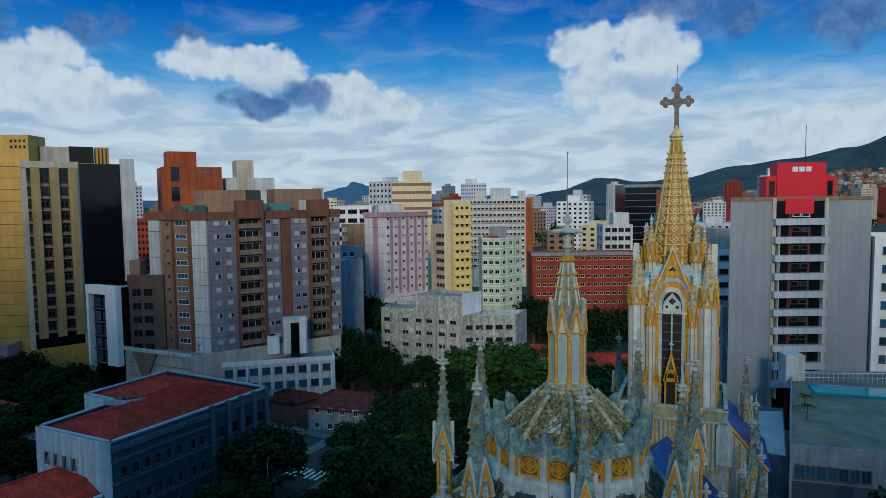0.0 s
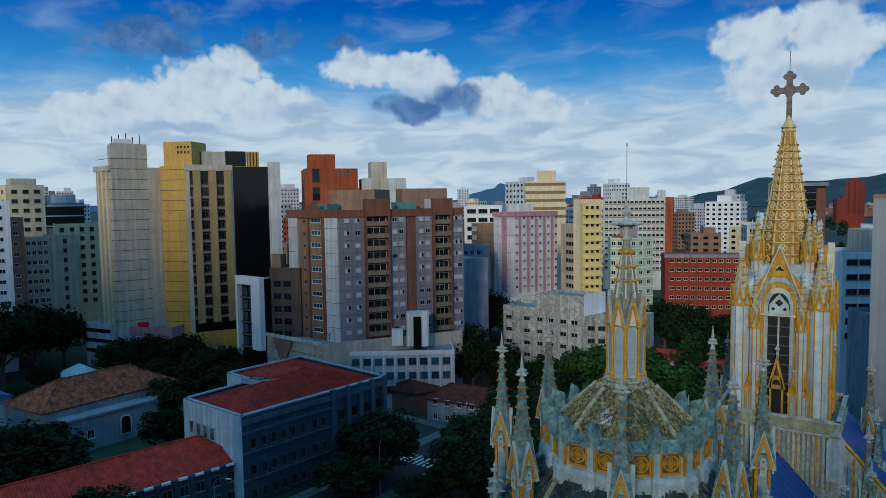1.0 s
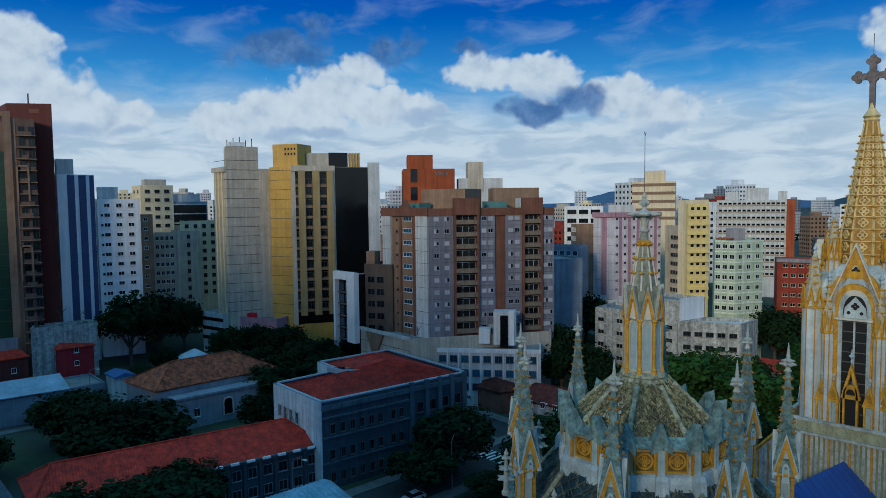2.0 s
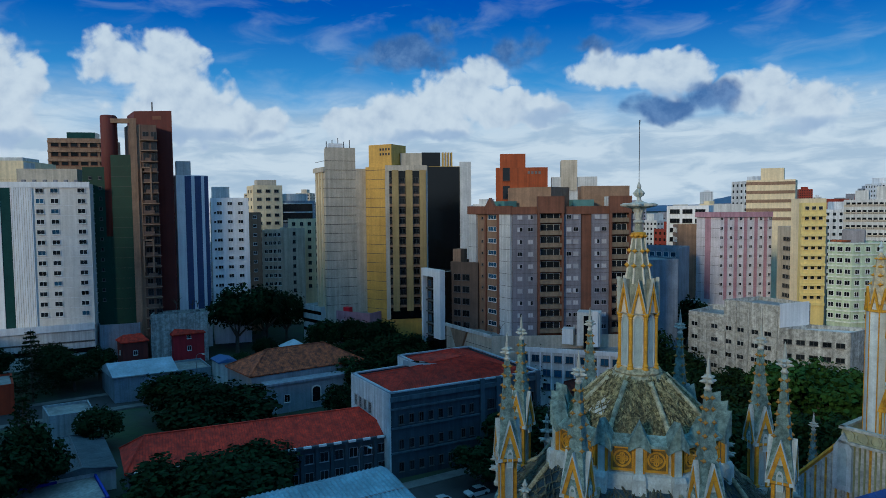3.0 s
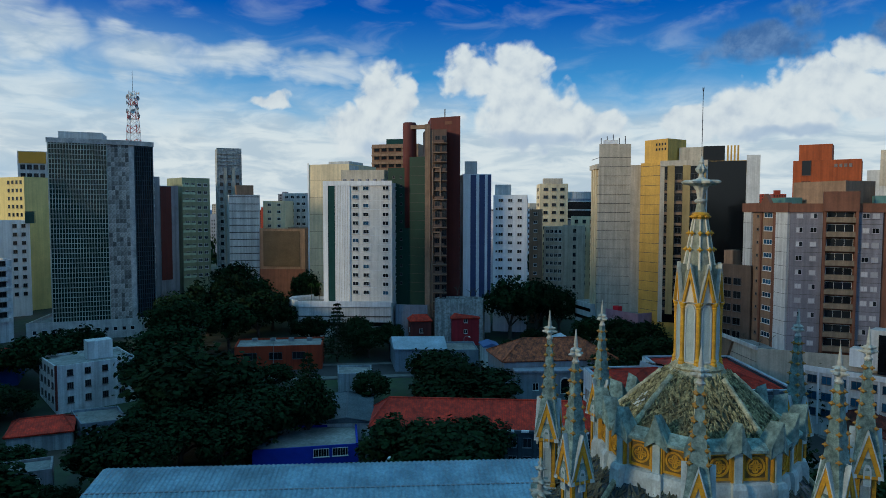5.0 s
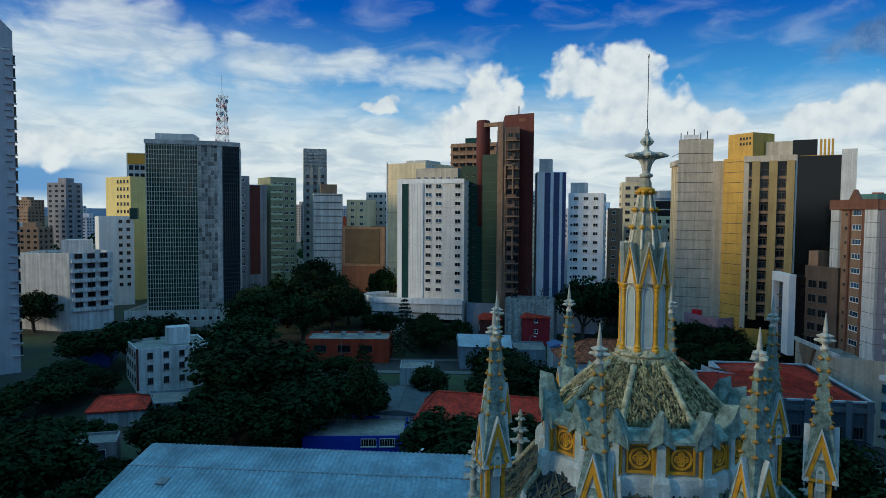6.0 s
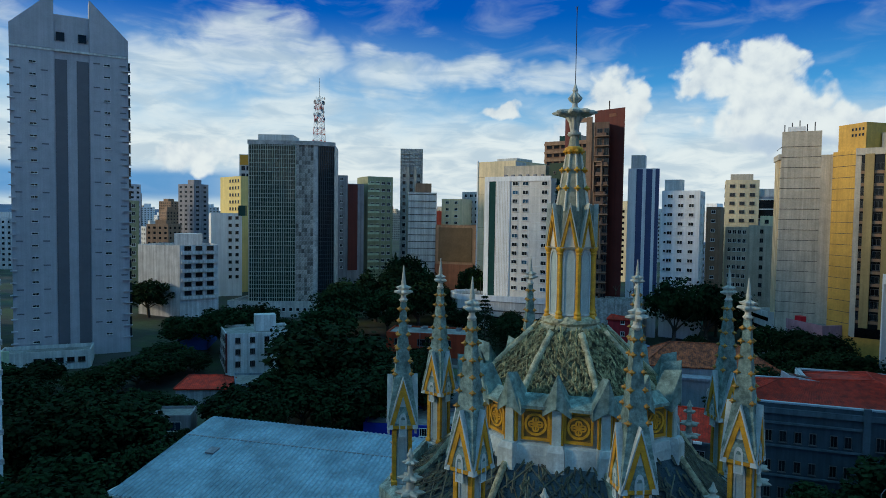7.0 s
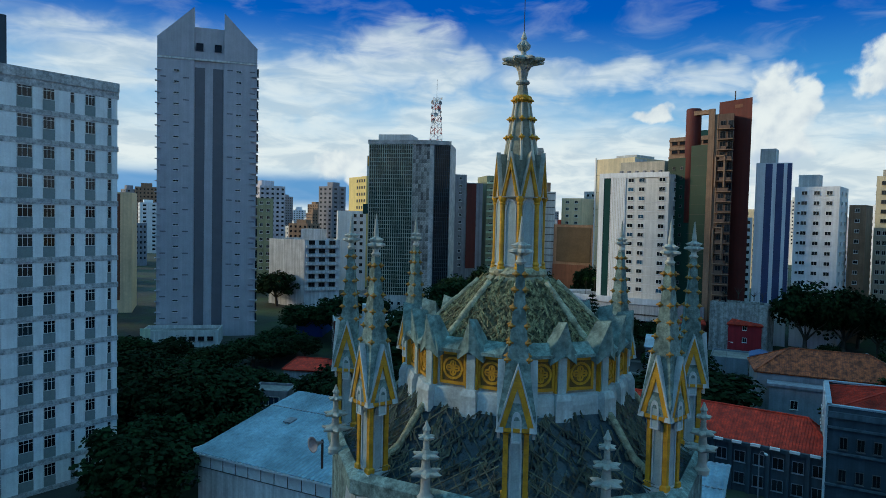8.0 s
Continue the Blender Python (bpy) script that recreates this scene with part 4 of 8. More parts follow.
b = block("yellow_tower", "pale yellow tower with a regular window grid", (-216.0, -163.0), (-206.5, -147.5), 14, 57.0, PALEYEL, 7, 2.85, 1.1, 1.2, 1.2, FRAMED, GLASS, 0, 0, 18, skip=(0, 1, 2))
b = block("orange_capped_tower", "pale tower with an orange cap", (-222.5, -158), (-226, -149), 12, 67.3, OFFW, 4, 3.2, 1.6, 1.8, 5.0, FRAMED)
strip(b, (-222.5, -158), (-226, -149), 0.4, 9.2, 62.8, 67.0, 0.3, mat("orange_band", (0.62, 0.30, 0.03), 0.6, var=0.1, size=3), "band")
b = block("white_slab_tower", "white tower with side balconies", (-190, -150), (-197, -141), 12, 42.0, WHITEP, 4, 2.85, 1.2, 1.2, 1.2, FRAMED, GLASS, 1, 0, 14, skip=(0, 1))
hut(b, quad((-196, -142), (-197, -139.5), 4), 41, 45, TEAL)
A, B, C = (-150.5, -150.5), (-150.5, -134.8), (-160, -127)
b = building("white_block", "white blank-sided block with stepped balconies", [A, B, C, (-172, -138), (-166, -153)], 31.4, CLOUDW)
bands(b, B, C, 0.5, 11.8, floors(14, 2.9, 6), 1.0, 0.8, CLOUDW, "balcony")
windows(b, B, C, [2.5, 6, 9.6], floors(15.2, 2.9, 6), win(2.2, 1.5, GLASS, FRAMED, 1))
hut(b, quad((-156, -141), (-158, -134), 6), 31, 35.0, CLOUDW)
b = block("olive_walkup", "olive apartment block with small windows", (-160, -176), (-170, -166), 12, 46.0, OLIVE, 5, 2.8, 1.3, 1.2, 1.2, FRAMEW, GLASS, 1, 2, 12)
b = block("brown_walkup", "dark brown apartment block", (-150, -184), (-158, -178), 12, 47.0, BROWN, 3, 2.8, 1.2, 1.1, 1.2, FRAMED, GLASS, 1, 0, 12)
b = block("white_grid_block", "grey-white block with a dense window grid", (-88, -190), (-104, -176), 12, 44.0, OFFW, 8, 2.8, 1.2, 1.3, 1.2, FRAMED, GLASS, 0, 0, 12)
b = building("cream_flank", "cream block beside the grid block", quad((-104.5, -175.5), (-110, -170), 12), 45.5, CREAM)
strip(b, (-104.5, -175.5), (-110, -170), 2.4, 4.4, 12, 45, 0.1, BROWN, "strip")

# lilac tower
A, B = (-95.3, -141.4), (-113.9, -123.1)
L = span(A, B)
b = building("lilac_tower", "tall lilac-grey apartment tower with a slanted crown", quad(A, B, 22), 84.0, LILAC)
xa, xb = L * 0.36, L * 0.66
cr = Shape()
plate(cr, [(0, 82), (xa, 82), (xa, 95.8), (0, 87.0)], -0.35, 5.0)
plate(cr, [(xb, 82), (L, 82), (L, 86.0), (xb, 95.0)], -0.35, 5.0)
plate(cr, [(xa, 82), (xb, 82), (xb, 90.6), (xa, 90.6)], 0.6, 5.0)
part("crown", cr, LILAC, b, "slanted crown walls", edge(b, A, B))
strip(b, A, B, 0, xa, 5, 81.6, 0.35, LILAC, "panel")
strip(b, A, B, xb, L, 5, 81.6, 0.35, LILAC, "panel")
strip(b, A, B, xa + 0.2, xa + 2.8, 7, 79.5, 0.12, LILACD, "dark_strip")
strip(b, A, B, xb - 2.9, xb - 0.2, 7, 79.5, 0.12, LILACD, "dark_strip")
bands(b, A, B, 0, L, [81.4], 0.5, 0.5, OFFW)
lf = floors(9, 3.0, 24)
lw = win(1.5, 0.55, GLASS, FRAMEW, 1, 0.1)
E_ = edge(b, A, B) @ Matrix.Translation((0, -0.35, 0))
for i, z in enumerate(lf):
    for j, x in enumerate((L * 0.185, L * 0.81)):
        part("window", lw, None, b, "", E_ @ Matrix.Translation((x, 0, z + (0.9 if j else 0))))
    for x in (L * 0.06, L * 0.28, L * 0.72, L * 0.95):
        if (i + int(x)) % 2:
            part("louvre", win(1.6, 0.4, LILACD, LILAC, 0, 0.06, False), None, b, "", E_ @ Matrix.Translation((x, 0, z + 1.2)))
    strip(b, A, B, L - 1.6, L + 0.5, z, z + 0.25, 0.9, LILAC, "balcony")
    strip(b, A, B, L - 0.05, L + 0.4, z + 0.25, z + 2.4, 0.5, GLASS, "balcony_glass")
    strip(b, A, B, -0.5, 0.9, z, z + 0.25, 0.9, LILAC, "balcony")
windows(b, A, B, [xa + 1.4, xb - 1.6], [84.0], win(1.9, 2.2, GLASS, LILACD, 0, 0.2, False))
b2 = building("tower_lobby", "low white lobby building with a green end wall", quad((-86.5, -136.8), (-98.5, -121.5), 9), 8.6, OFFW, z0=3)
windows(b2, (-86.5, -136.8), (-98.5, -121.5), spread(5, 7, 18.6), [5.8], win(1.6, 1.2, GLASS, FRAMED, 1))
strip(b2, (-86.5, -136.8), (-98.5, -121.5), 0, 2.5, 4, 9.2, 0.3, MINT, "end_wall")

# near apartment slab
R0 = (-34.5, -76.9)
A, B = (R0[0] + 0.986 * 38, R0[1] - 0.17 * 38), R0
L = span(A, B)
APTW = mat("grey_white_panel", (0.82, 0.84, 0.84), 0.85, var=0.12, size=2, streak=0.12)
LEDGE = mat("stained_ledge", (0.66, 0.66, 0.66), 0.9, var=0.35, size=0.9, streak=0.3, tone=(0.40, 0.40, 0.40))
b = building("near_apartments", "grey-white apartment slab with stained ledges and tall windows", quad(A, B, 16), 58.2, APTW)
nz = [52.2 - 4.02 * i for i in range(14)]
bands(b, A, B, -0.1, L + 0.1, nz, 0.75, 0.14, LEDGE, "ledge", "stained concrete ledge")
bands(b, A, B, -0.1, L + 0.15, [55.9], 1.0, 0.10, LEDGE, "ledge", "stained concrete ledge")
bands(b, A, B, -0.1, L + 0.2, [56.9], 1.35, 0.22, LEDGE, "parapet", "stained parapet band")
SPAN = mat("grey_spandrel", (0.22, 0.26, 0.26), 0.7, var=0.2, size=1)
WW = (1.9, 1.55, 1.45, 0.55)
PANE = {w: Shape().box(0, -0.02, 1.45, w, 0.05, 1.75).mesh("window", [GLASS]) for w in WW}
SPANDREL = {w: Shape().box(0, -0.02, 0.0, w, 0.06, 1.45).mesh("spandrel", [SPAN]) for w in WW}
FRAMES = {}
for w in WW:
    s = Shape()
    hoop(s, [(-w / 2, 1.45), (w / 2, 1.45), (w / 2, 3.2), (-w / 2, 3.2)], [(-w / 2 + 0.07, 1.52), (w / 2 - 0.07, 1.52), (w / 2 - 0.07, 3.13), (-w / 2 + 0.07, 3.13)], -0.07, 0.0)
    for i in range(2 if w > 1 else 0):
        s.box(-w / 6 + w / 3 * i, -0.05, 1.5, 0.05, 0.05, 1.65)
    s.box(0, -0.05, 2.65, w - 0.1, 0.05, 0.06)
    FRAMES[w] = s.mesh("frame", [FRAMEW])
cols = [(1.2, 0.55), (4.0, 1.45), (6.45, 0.55), (9.55, 1.55), (12.6, 1.9), (16.4, 1.55), (19.0, 0.55), (21.8, 1.45), (25.0, 1.9), (28.4, 1.55), (31.5, 0.55), (34.0, 1.45)]
for z in [52.95] + [z - 3.27 for z in nz[:13]]:
    for d, w in cols:
        pane_ = part("window", PANE[w], None, b, "", edge(b, A, B) @ Matrix.Translation((L - d, 0, z)))
        part("frame", FRAMES[w], None, pane_)
        part("spandrel", SPANDREL[w], None, pane_)
marks = sorted([d - w / 2 for d, w in cols] + [d + w / 2 for d, w in cols] + [0.0, 37.0])
for i in range(0, len(marks), 2):
    strip(b, A, B, L - marks[i + 1] + 0.04, L - marks[i] - 0.04, 0, 56.0, 0.07, APTW, "wall_panel")
hut(b, [(R0[0] + 25, R0[1] - 6), (R0[0] + 13.6, R0[1] - 4), (R0[0] + 12.6, R0[1] - 10), (R0[0] + 24, R0[1] - 12)], 57, 65.0, SLATED, "roof_house", "dark slate roof block")

TOWERG = mat("smooth_grey_render", (0.30, 0.32, 0.35), 0.75, var=0.1, size=5, streak=0.1)
# red-topped building with a stack of balconies
A, B = (7.1, 74.6), (28.1, 84.7)
L = span(A, B)
b = building("red_topped_tower", "white tower with balcony bands and a bright red attic", [A, B, (B[0] + 1.0, B[1] + 16), (A[0] + 1.0, A[1] + 16)], 48.9, TOWERG)
x0, x1 = 7.4, 15.4
strip(b, A, B, x0, x1, 10, 48.5, 0.04, BLACKGLASS, "recess")
strip(b, A, B, x0 + 2.2, x0 + 2.7, 10, 48.5, 0.12, MAROON, "red_panel")
strip(b, A, B, x1 - 2.6, x1 - 2.2, 10, 48.5, 0.12, MAROON, "red_panel")
bz = [44.6 - 3.0 * i for i in range(10)]
bands(b, A, B, x0 - 0.5, x1 + 0.3, bz, 1.05, 1.3, mat("grey_balcony_paint", (0.52, 0.55, 0.60), 0.7, var=0.15, size=3, streak=0.2), "balcony", "pale grey balcony band")
rnd = random.Random(9)
for z in bz:
    for x in (x0 + 3.4, x0 + 4.9):
        windows(b, A, B, [x], [z - 1.2], win(1.3, 0.8, BLUEGLASS if rnd.random() < 0.4 else GLASS, FRAMED, 0, 0.25, False))
    for x in (x0 + 0.3, x1 - 0.3):
        strip(b, A, B, x - 0.04, x + 0.04, z - 2.0, z, 1.1, FRAMEW, "post")
windows(b, A, B, [x0 + 3.4, x0 + 4.9], [45.9], win(1.3, 0.8, BLUEGLASS, FRAMEW, 0, 0.25, False))
strip(b, A, B, x0 + 1.5, x1 - 1.8, 46.4, 48.9, 0.25, REDP, "red_panel")
strip(b, A, B, -0.1, L + 0.1, 48.6, 49.2, 0.2, TAN, "coping")
strip(b, A, B, x0 - 0.6, x0, 10, 49, 0.3, SAND)
strip(b, A, B, x1, x1 + 0.6, 10, 49, 0.3, SAND)
hut(b, quad((12.3, 77.4), (22.6, 82.4), 2.5), 48.5, 52.6, REDP, "attic", "bright red attic block")
hut(b, quad((13.9, 77.9), (21.1, 81.4), 2.5), 48.5, 54.8, REDP, "attic", "bright red attic block")
for x, w in ((2.9, 0.9), (4.0, 0.9), (5.1, 0.9)):
    strip(b, (13.9, 77.9), (21.1, 81.4), x - w / 2, x + w / 2, 53.3, 54.1, 0.06, WHITEP, "sign_bar", label="plain white sign shape")
windows(b, (12.3, 77.4), (22.6, 82.4), [0.9, 10.5], [49.4], win(0.9, 2.4, GLASS, MAROON, 0))
hut(b, quad((18.0, 81.0), (18.07, 81.03), 0.07), 54.4, 61.0, IRON, "antenna")
b = block("pale_blue_tower", "pale blue-white tower with small windows", (28.6, 84.0), (42, 86), 14, 42.5, WHITEP, 6, 3.0, 1.0, 1.3, 1.6, FRAMED, BLUEGLASS, 0)
# pool terrace
ter = [(15.4, 35.5), (34.0, 38.2), (31.0, 76.0), (16.4, 70.5)]
b = building("pool_terrace", "terrace building with a roof pool and stained paving", ter, 22.2, SLATE, roof=mat("terrace_floor", (0.17, 0.19, 0.18), 0.8, var=0.4, size=3, tone=(0.19, 0.17, 0.10)), parapet=0.6)
strip(b, ter[0], ter[1], 0, span(ter[0], ter[1]), 20.4, 22.4, 0.1, SLATE, "wall_band")
windows(b, ter[0], ter[1], spread(7, 0.4, 8), [18.6], win(1.0, 1.5, BLUEGLASS, FRAMED, 1))
strip(b, ter[0], ter[1], 0.3, 18, 15.6, 18.2, 0.06, SLATED, "shutter")
o = b.matrix_basis.translation
pw = Shape().box(24.0 - o.x, 62.6 - o.y, 21.7 - o.z, 10.5, 4.6, 0.35, 0, 8)
part("pool", pw, mat("pool_water", (0.03, 0.30, 0.36), 0.08, var=0.1, size=2, bump=0.05), b, "blue-green pool water")
rail = Shape()
for i in range(22):
    x, y = 16.8 + 0.65 * i, 66.0 + 0.24 * i
    rail.bar((x - o.x, y - o.y, 21.6 - o.z), (x - o.x, y - o.y, 23.0 - o.z), 0.03, 0, 4)
for z in (22.3, 23.0):
    rail.bar((16.8 - o.x, 66 - o.y, z - o.z), (31 - o.x, 71.3 - o.y, z - o.z), 0.035, 0, 4)
part("railing", rail, FRAMEW, b, "white pool railing")
hut(b, quad((15.6, 66.0), (18.2, 66.9), 3.0), 21, 25.5, OFFW, "stair_house")

# pink-banded apartments
A, B, C = (-108.2, 145.1), (-99.7, 145.2), (-91.8, 159.0)
b = building("pink_apartments", "pale apartment block with pink window bands", [A, B, C, (-104, 168), (-113, 155)], 44.2, PALEPINK)
strip(b, A, B, 3.2, 5.2, 18, 44, 0.1, PINK, "pink_band")
bands(b, A, B, 0, 8.4, floors(20, 2.85, 9), 0.06, 0.03, JOINT, "joint")
L = span(B, C)
for x0 in (0.3, 3.4, 6.4, 9.6, 12.6):
    strip(b, B, C, x0 + 0.9, x0 + 1.9, 18, 44, 0.06, PINK, "pink_band")
windows(b, B, C, [1.7, 4.8, 7.8, 11.0, 14.0], floors(19.6, 2.85, 9), win(0.8, 1.2, GLASS, PINK, 0, 0.14))
windows(b, B, C, [0.4, 3.3, 6.3, 9.4, 12.5, 15.4], floors(19.6, 2.85, 9), win(0.9, 1.0, GLASS, PALEPINK, 1))
strip(b, A, B, -0.2, 8.6, 43.4, 45.0, 0.5, PINK, "cornice")
strip(b, B, C, 0, L, 43.4, 45.0, 0.5, PINK, "cornice")
hut(b, quad((-105, 149), (-98, 154), 8), 44, 47.4, OFFW)
b = building("parking_podium", "long white parking podium", [(-110, 141), (-97.5, 138.5), (-84.5, 157), (-94, 164)], 17.6, OFFW, z0=8)
strip(b, (-97.5, 138.5), (-84.5, 157), 0, 22.6, 13.2, 15.2, 0.05, SLATE, "opening")
b = building("tan_tower_far", "beige tower with brown bands behind the pink block", quad((-132, 205), (-117, 213), 14), 56.5, CREAM)
bands(b, (-132, 205), (-117, 213), 0, 17, floors(41, 3.4, 5), 1.2, 0.1, TAN, "band")
hut(b, quad((-128, 208), (-121, 212), 7), 56, 61, CREAM)
# cream and yellow twin
b = building("cream_twin", "cream and yellow slab tower", [(-84.6, 157.0), (-80.4, 155.4), (-76.6, 161.0), (-82, 168)], 48.8, CREAM)
b = block("yellow_balcony_tower", "yellow balcony tower joined to a cream slab", (-80.3, 154.9), (-76.2, 160.4), 4, 47.6, PALEYEL, 3, 2.85, 1.2, 1.1, 1.0, CREAM, GLASS, 0)
bands(b, (-80.3, 154.9), (-76.2, 160.4), 0, 6.8, floors(18, 2.85, 10), 0.7, 0.6, PALEYEL, "balcony")
b = building("cream_wing", "lower cream wing with window rows", quad((-93, 164), (-84.8, 160), 10), 40.5, SAND)
windows(b, (-93, 164), (-84.8, 160), spread(4, 3, 9), floors(19, 2.85, 7), DARKW)
# pale green block
PALEMINT = mat("mint_white_band", (0.72, 0.77, 0.66), 0.8, var=0.15, size=3, streak=0.2)
A, B, C = (-63.1, 138.0), (-57.7, 138.9), (-54.0, 147.2)
b = building("green_white_block", "pale green apartment block with white floor bands", [A, B, C, (-60, 153), (-68, 147)], 37.6, MINT)
for P, Q, xs in ((A, B, [0.9, 2.7, 4.5]), (B, C, [1.4, 4.2, 7.2])):
    bands(b, P, Q, 0, span(P, Q), floors(17.6, 2.8, 8), 0.35, 0.2, PALEMINT, "floor_band")
    windows(b, P, Q, xs, floors(18.6, 2.8, 7), win(1.3, 1.2, GLASS, FRAMEW, 1))
hut(b, quad((-62, 142), (-57.5, 144), 5), 37, 40.6, GREYP)
part("tiled_strip", Shape().box(-61.0 - b.location.x, 139.5 - b.location.y, 37.7 - b.location.z, 4.0, 2.0, 0.5), TILEO, b)
# red brick slab
A, B = (-53.6, 155.9), (-23.2, 170.5)
b = building("brick_slab", "long red brick apartment slab with white window surrounds", quad(A, B, 12), 31.6, BRICK, parapet=0.5)
windows(b, A, B, spread(16, 1, span(A, B) - 1), floors(15.8, 2.75, 6), win(1.3, 1.0, GLASS, SAND, 1, 0.08))
strip(b, A, B, -0.3, span(A, B) + 0.3, 31.0, 31.9, 0.6, GREYP, "eave")
b = block("white_corner_tower", "white tower with balconies behind the brick slab", (-39, 190), (-29.5, 194), 12, 39.5, OFFW, 4, 2.9, 1.8, 1.4, 1.2, FRAMED, GLASS, 1, 2)
hut(b, quad((-36, 193), (-31, 195.1), 7), 39, 43.5, OFFW)
b = block("long_slab", "long grey-white slab block with many window rows", (-106, 226), (-82.4, 235.9), 16, 48.6, OFFW, 14, 2.8, 1.3, 1.3, 1.0, FRAMED, GLASS, 0, 0, 16)
bands(b, (-106, 226), (-82.4, 235.9), 0, 25.4, floors(18, 2.8, 11), 0.8, 0.1, SAND, "floor_band")
strip(b, (-82.6, 235.8), (-79.6, 237.1), 0, 3.0, 14, 48.8, 0.1, ORANGE, "orange_edge", back=6)
for P, Q, z in (((-104, 230), (-100, 231.7), 52), ((-97, 231), (-89, 234.4), 53.4), ((-86, 236), (-83, 237.2), 52)):
    hut(b, quad(P, Q, 6), 48, z, OFFW)
b = building("black_glass_tower", "dark glass office tower with a flat cornice", quad((-50.3, 291.3), (-33.3, 299.3), 20), 54.6, BLACKGLASS)
strip(b, (-50.3, 291.3), (-33.3, 299.3), -1, 19.8, 53.2, 54.6, 1.0, SLATE, "cornice")
bands(b, (-50.3, 291.3), (-33.3, 299.3), 0, 18.8, floors(18, 3.2, 11), 0.2, 0.1, SLATE, "floor_band")
strip(b, (-50.3, 291.3), (-33.3, 299.3), 15, 18.8, 14, 52, 0.3, BROWN, "edge")
b = block("white_flank_tower", "white office wing with dark ribbon windows", (-1.5, 112), (5.6, 117), 14, 37.5, WHITEP, 3, 3.0, 2.2, 1.2, 1.4, FRAMED, GLASS, 1)
hut(b, quad((2.4, 116.5), (5.4, 118.6), 8), 36, 42.0, SAND)
b = block("slate_low_tower", "low slate-blue office beside the tower", (5.0, 100), (8.5, 102), 10, 27.0, SLATE, 2, 3.0, 1.2, 1.6, 1.0)
# stained concrete building
A, B, C, D = (-76.2, 101.5), (-67.4, 102.8), (-54.4, 103.6), (-42.6, 109.8)
b = building("concrete_ruin", "stained unfinished concrete building with broken windows", [A, B, (-66, 114), (-78, 113)], 21.8, RUIN, z0=3)
windows(b, A, B, [1.6, 6.6], floors(9, 3.1, 4), win(1.7, 1.1, GLASS, RUIN, 1))
bands(b, A, B, 0, span(A, B), floors(8.4, 3.1, 5), 0.3, 0.15, RUIN)
b = building("concrete_tower_block", "stained concrete stair block, paler on one side", [B, C, (-53, 113), (-66, 114)], 25.4, RUIN, z0=3)
windows(b, B, C, [1.2, 4.2, 7.6, 10.6], floors(9, 3.1, 4), win(1.7, 1.1, GLASS, RUIN, 1))
for x in (0.2, 2.8, 5.8, 9.0, 12.4):
    strip(b, B, C, x, x + 0.35, 5, 25, 0.2, RUIN)
strip(b, C, (-53, 113), 0.1, 9, 19, 25.8, 0.1, WHITEP, "panel")
b = building("concrete_low_wing", "low concrete wing with a pale roof", [C, D, (-43, 119), (-53, 113)], 20.6, RUIN, z0=3, roof=OFFW)
windows(b, C, D, spread(5, 0.5, 12.8), floors(11, 3.1, 3), win(1.7, 1.1, GLASS, FRAMED, 1))


# ---- church ----
church = thing("church", "pale gothic church with ochre trim, mossy roofs and a gilded spire", "church")
OCT = lambda r, z: [(r * math.cos(radians(22.5 + 45 * k)), r * math.sin(radians(22.5 + 45 * k)), z) for k in range(8)]

part("apse_wall", Shape().loft([OCT(9.7, -0.3), OCT(9.7, 27.1), OCT(10.0, 27.3), OCT(10.0, 27.9), OCT(9.5, 28.15), OCT(9.3, 27.6), OCT(5.0, 27.6)]), MOSS, church, "weathered apse wall with a moulded coping")
part("skirt_roof", Shape().loft([OCT(9.35, 27.55), OCT(7.4, 28.75), OCT(5.75, 30.75), OCT(5.2, 30.75)], cap=False), SLATEGLASS, church, "steep lower roof of dark overgrown tiles")
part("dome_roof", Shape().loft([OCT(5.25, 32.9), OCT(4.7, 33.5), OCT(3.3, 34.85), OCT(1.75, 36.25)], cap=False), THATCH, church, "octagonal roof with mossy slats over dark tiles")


SKIRT = mat("dark_lichened_slat", (0.13, 0.145, 0.10), 0.95, var=0.6, size=0.8, bump=0.5, tone=(0.08, 0.09, 0.08))


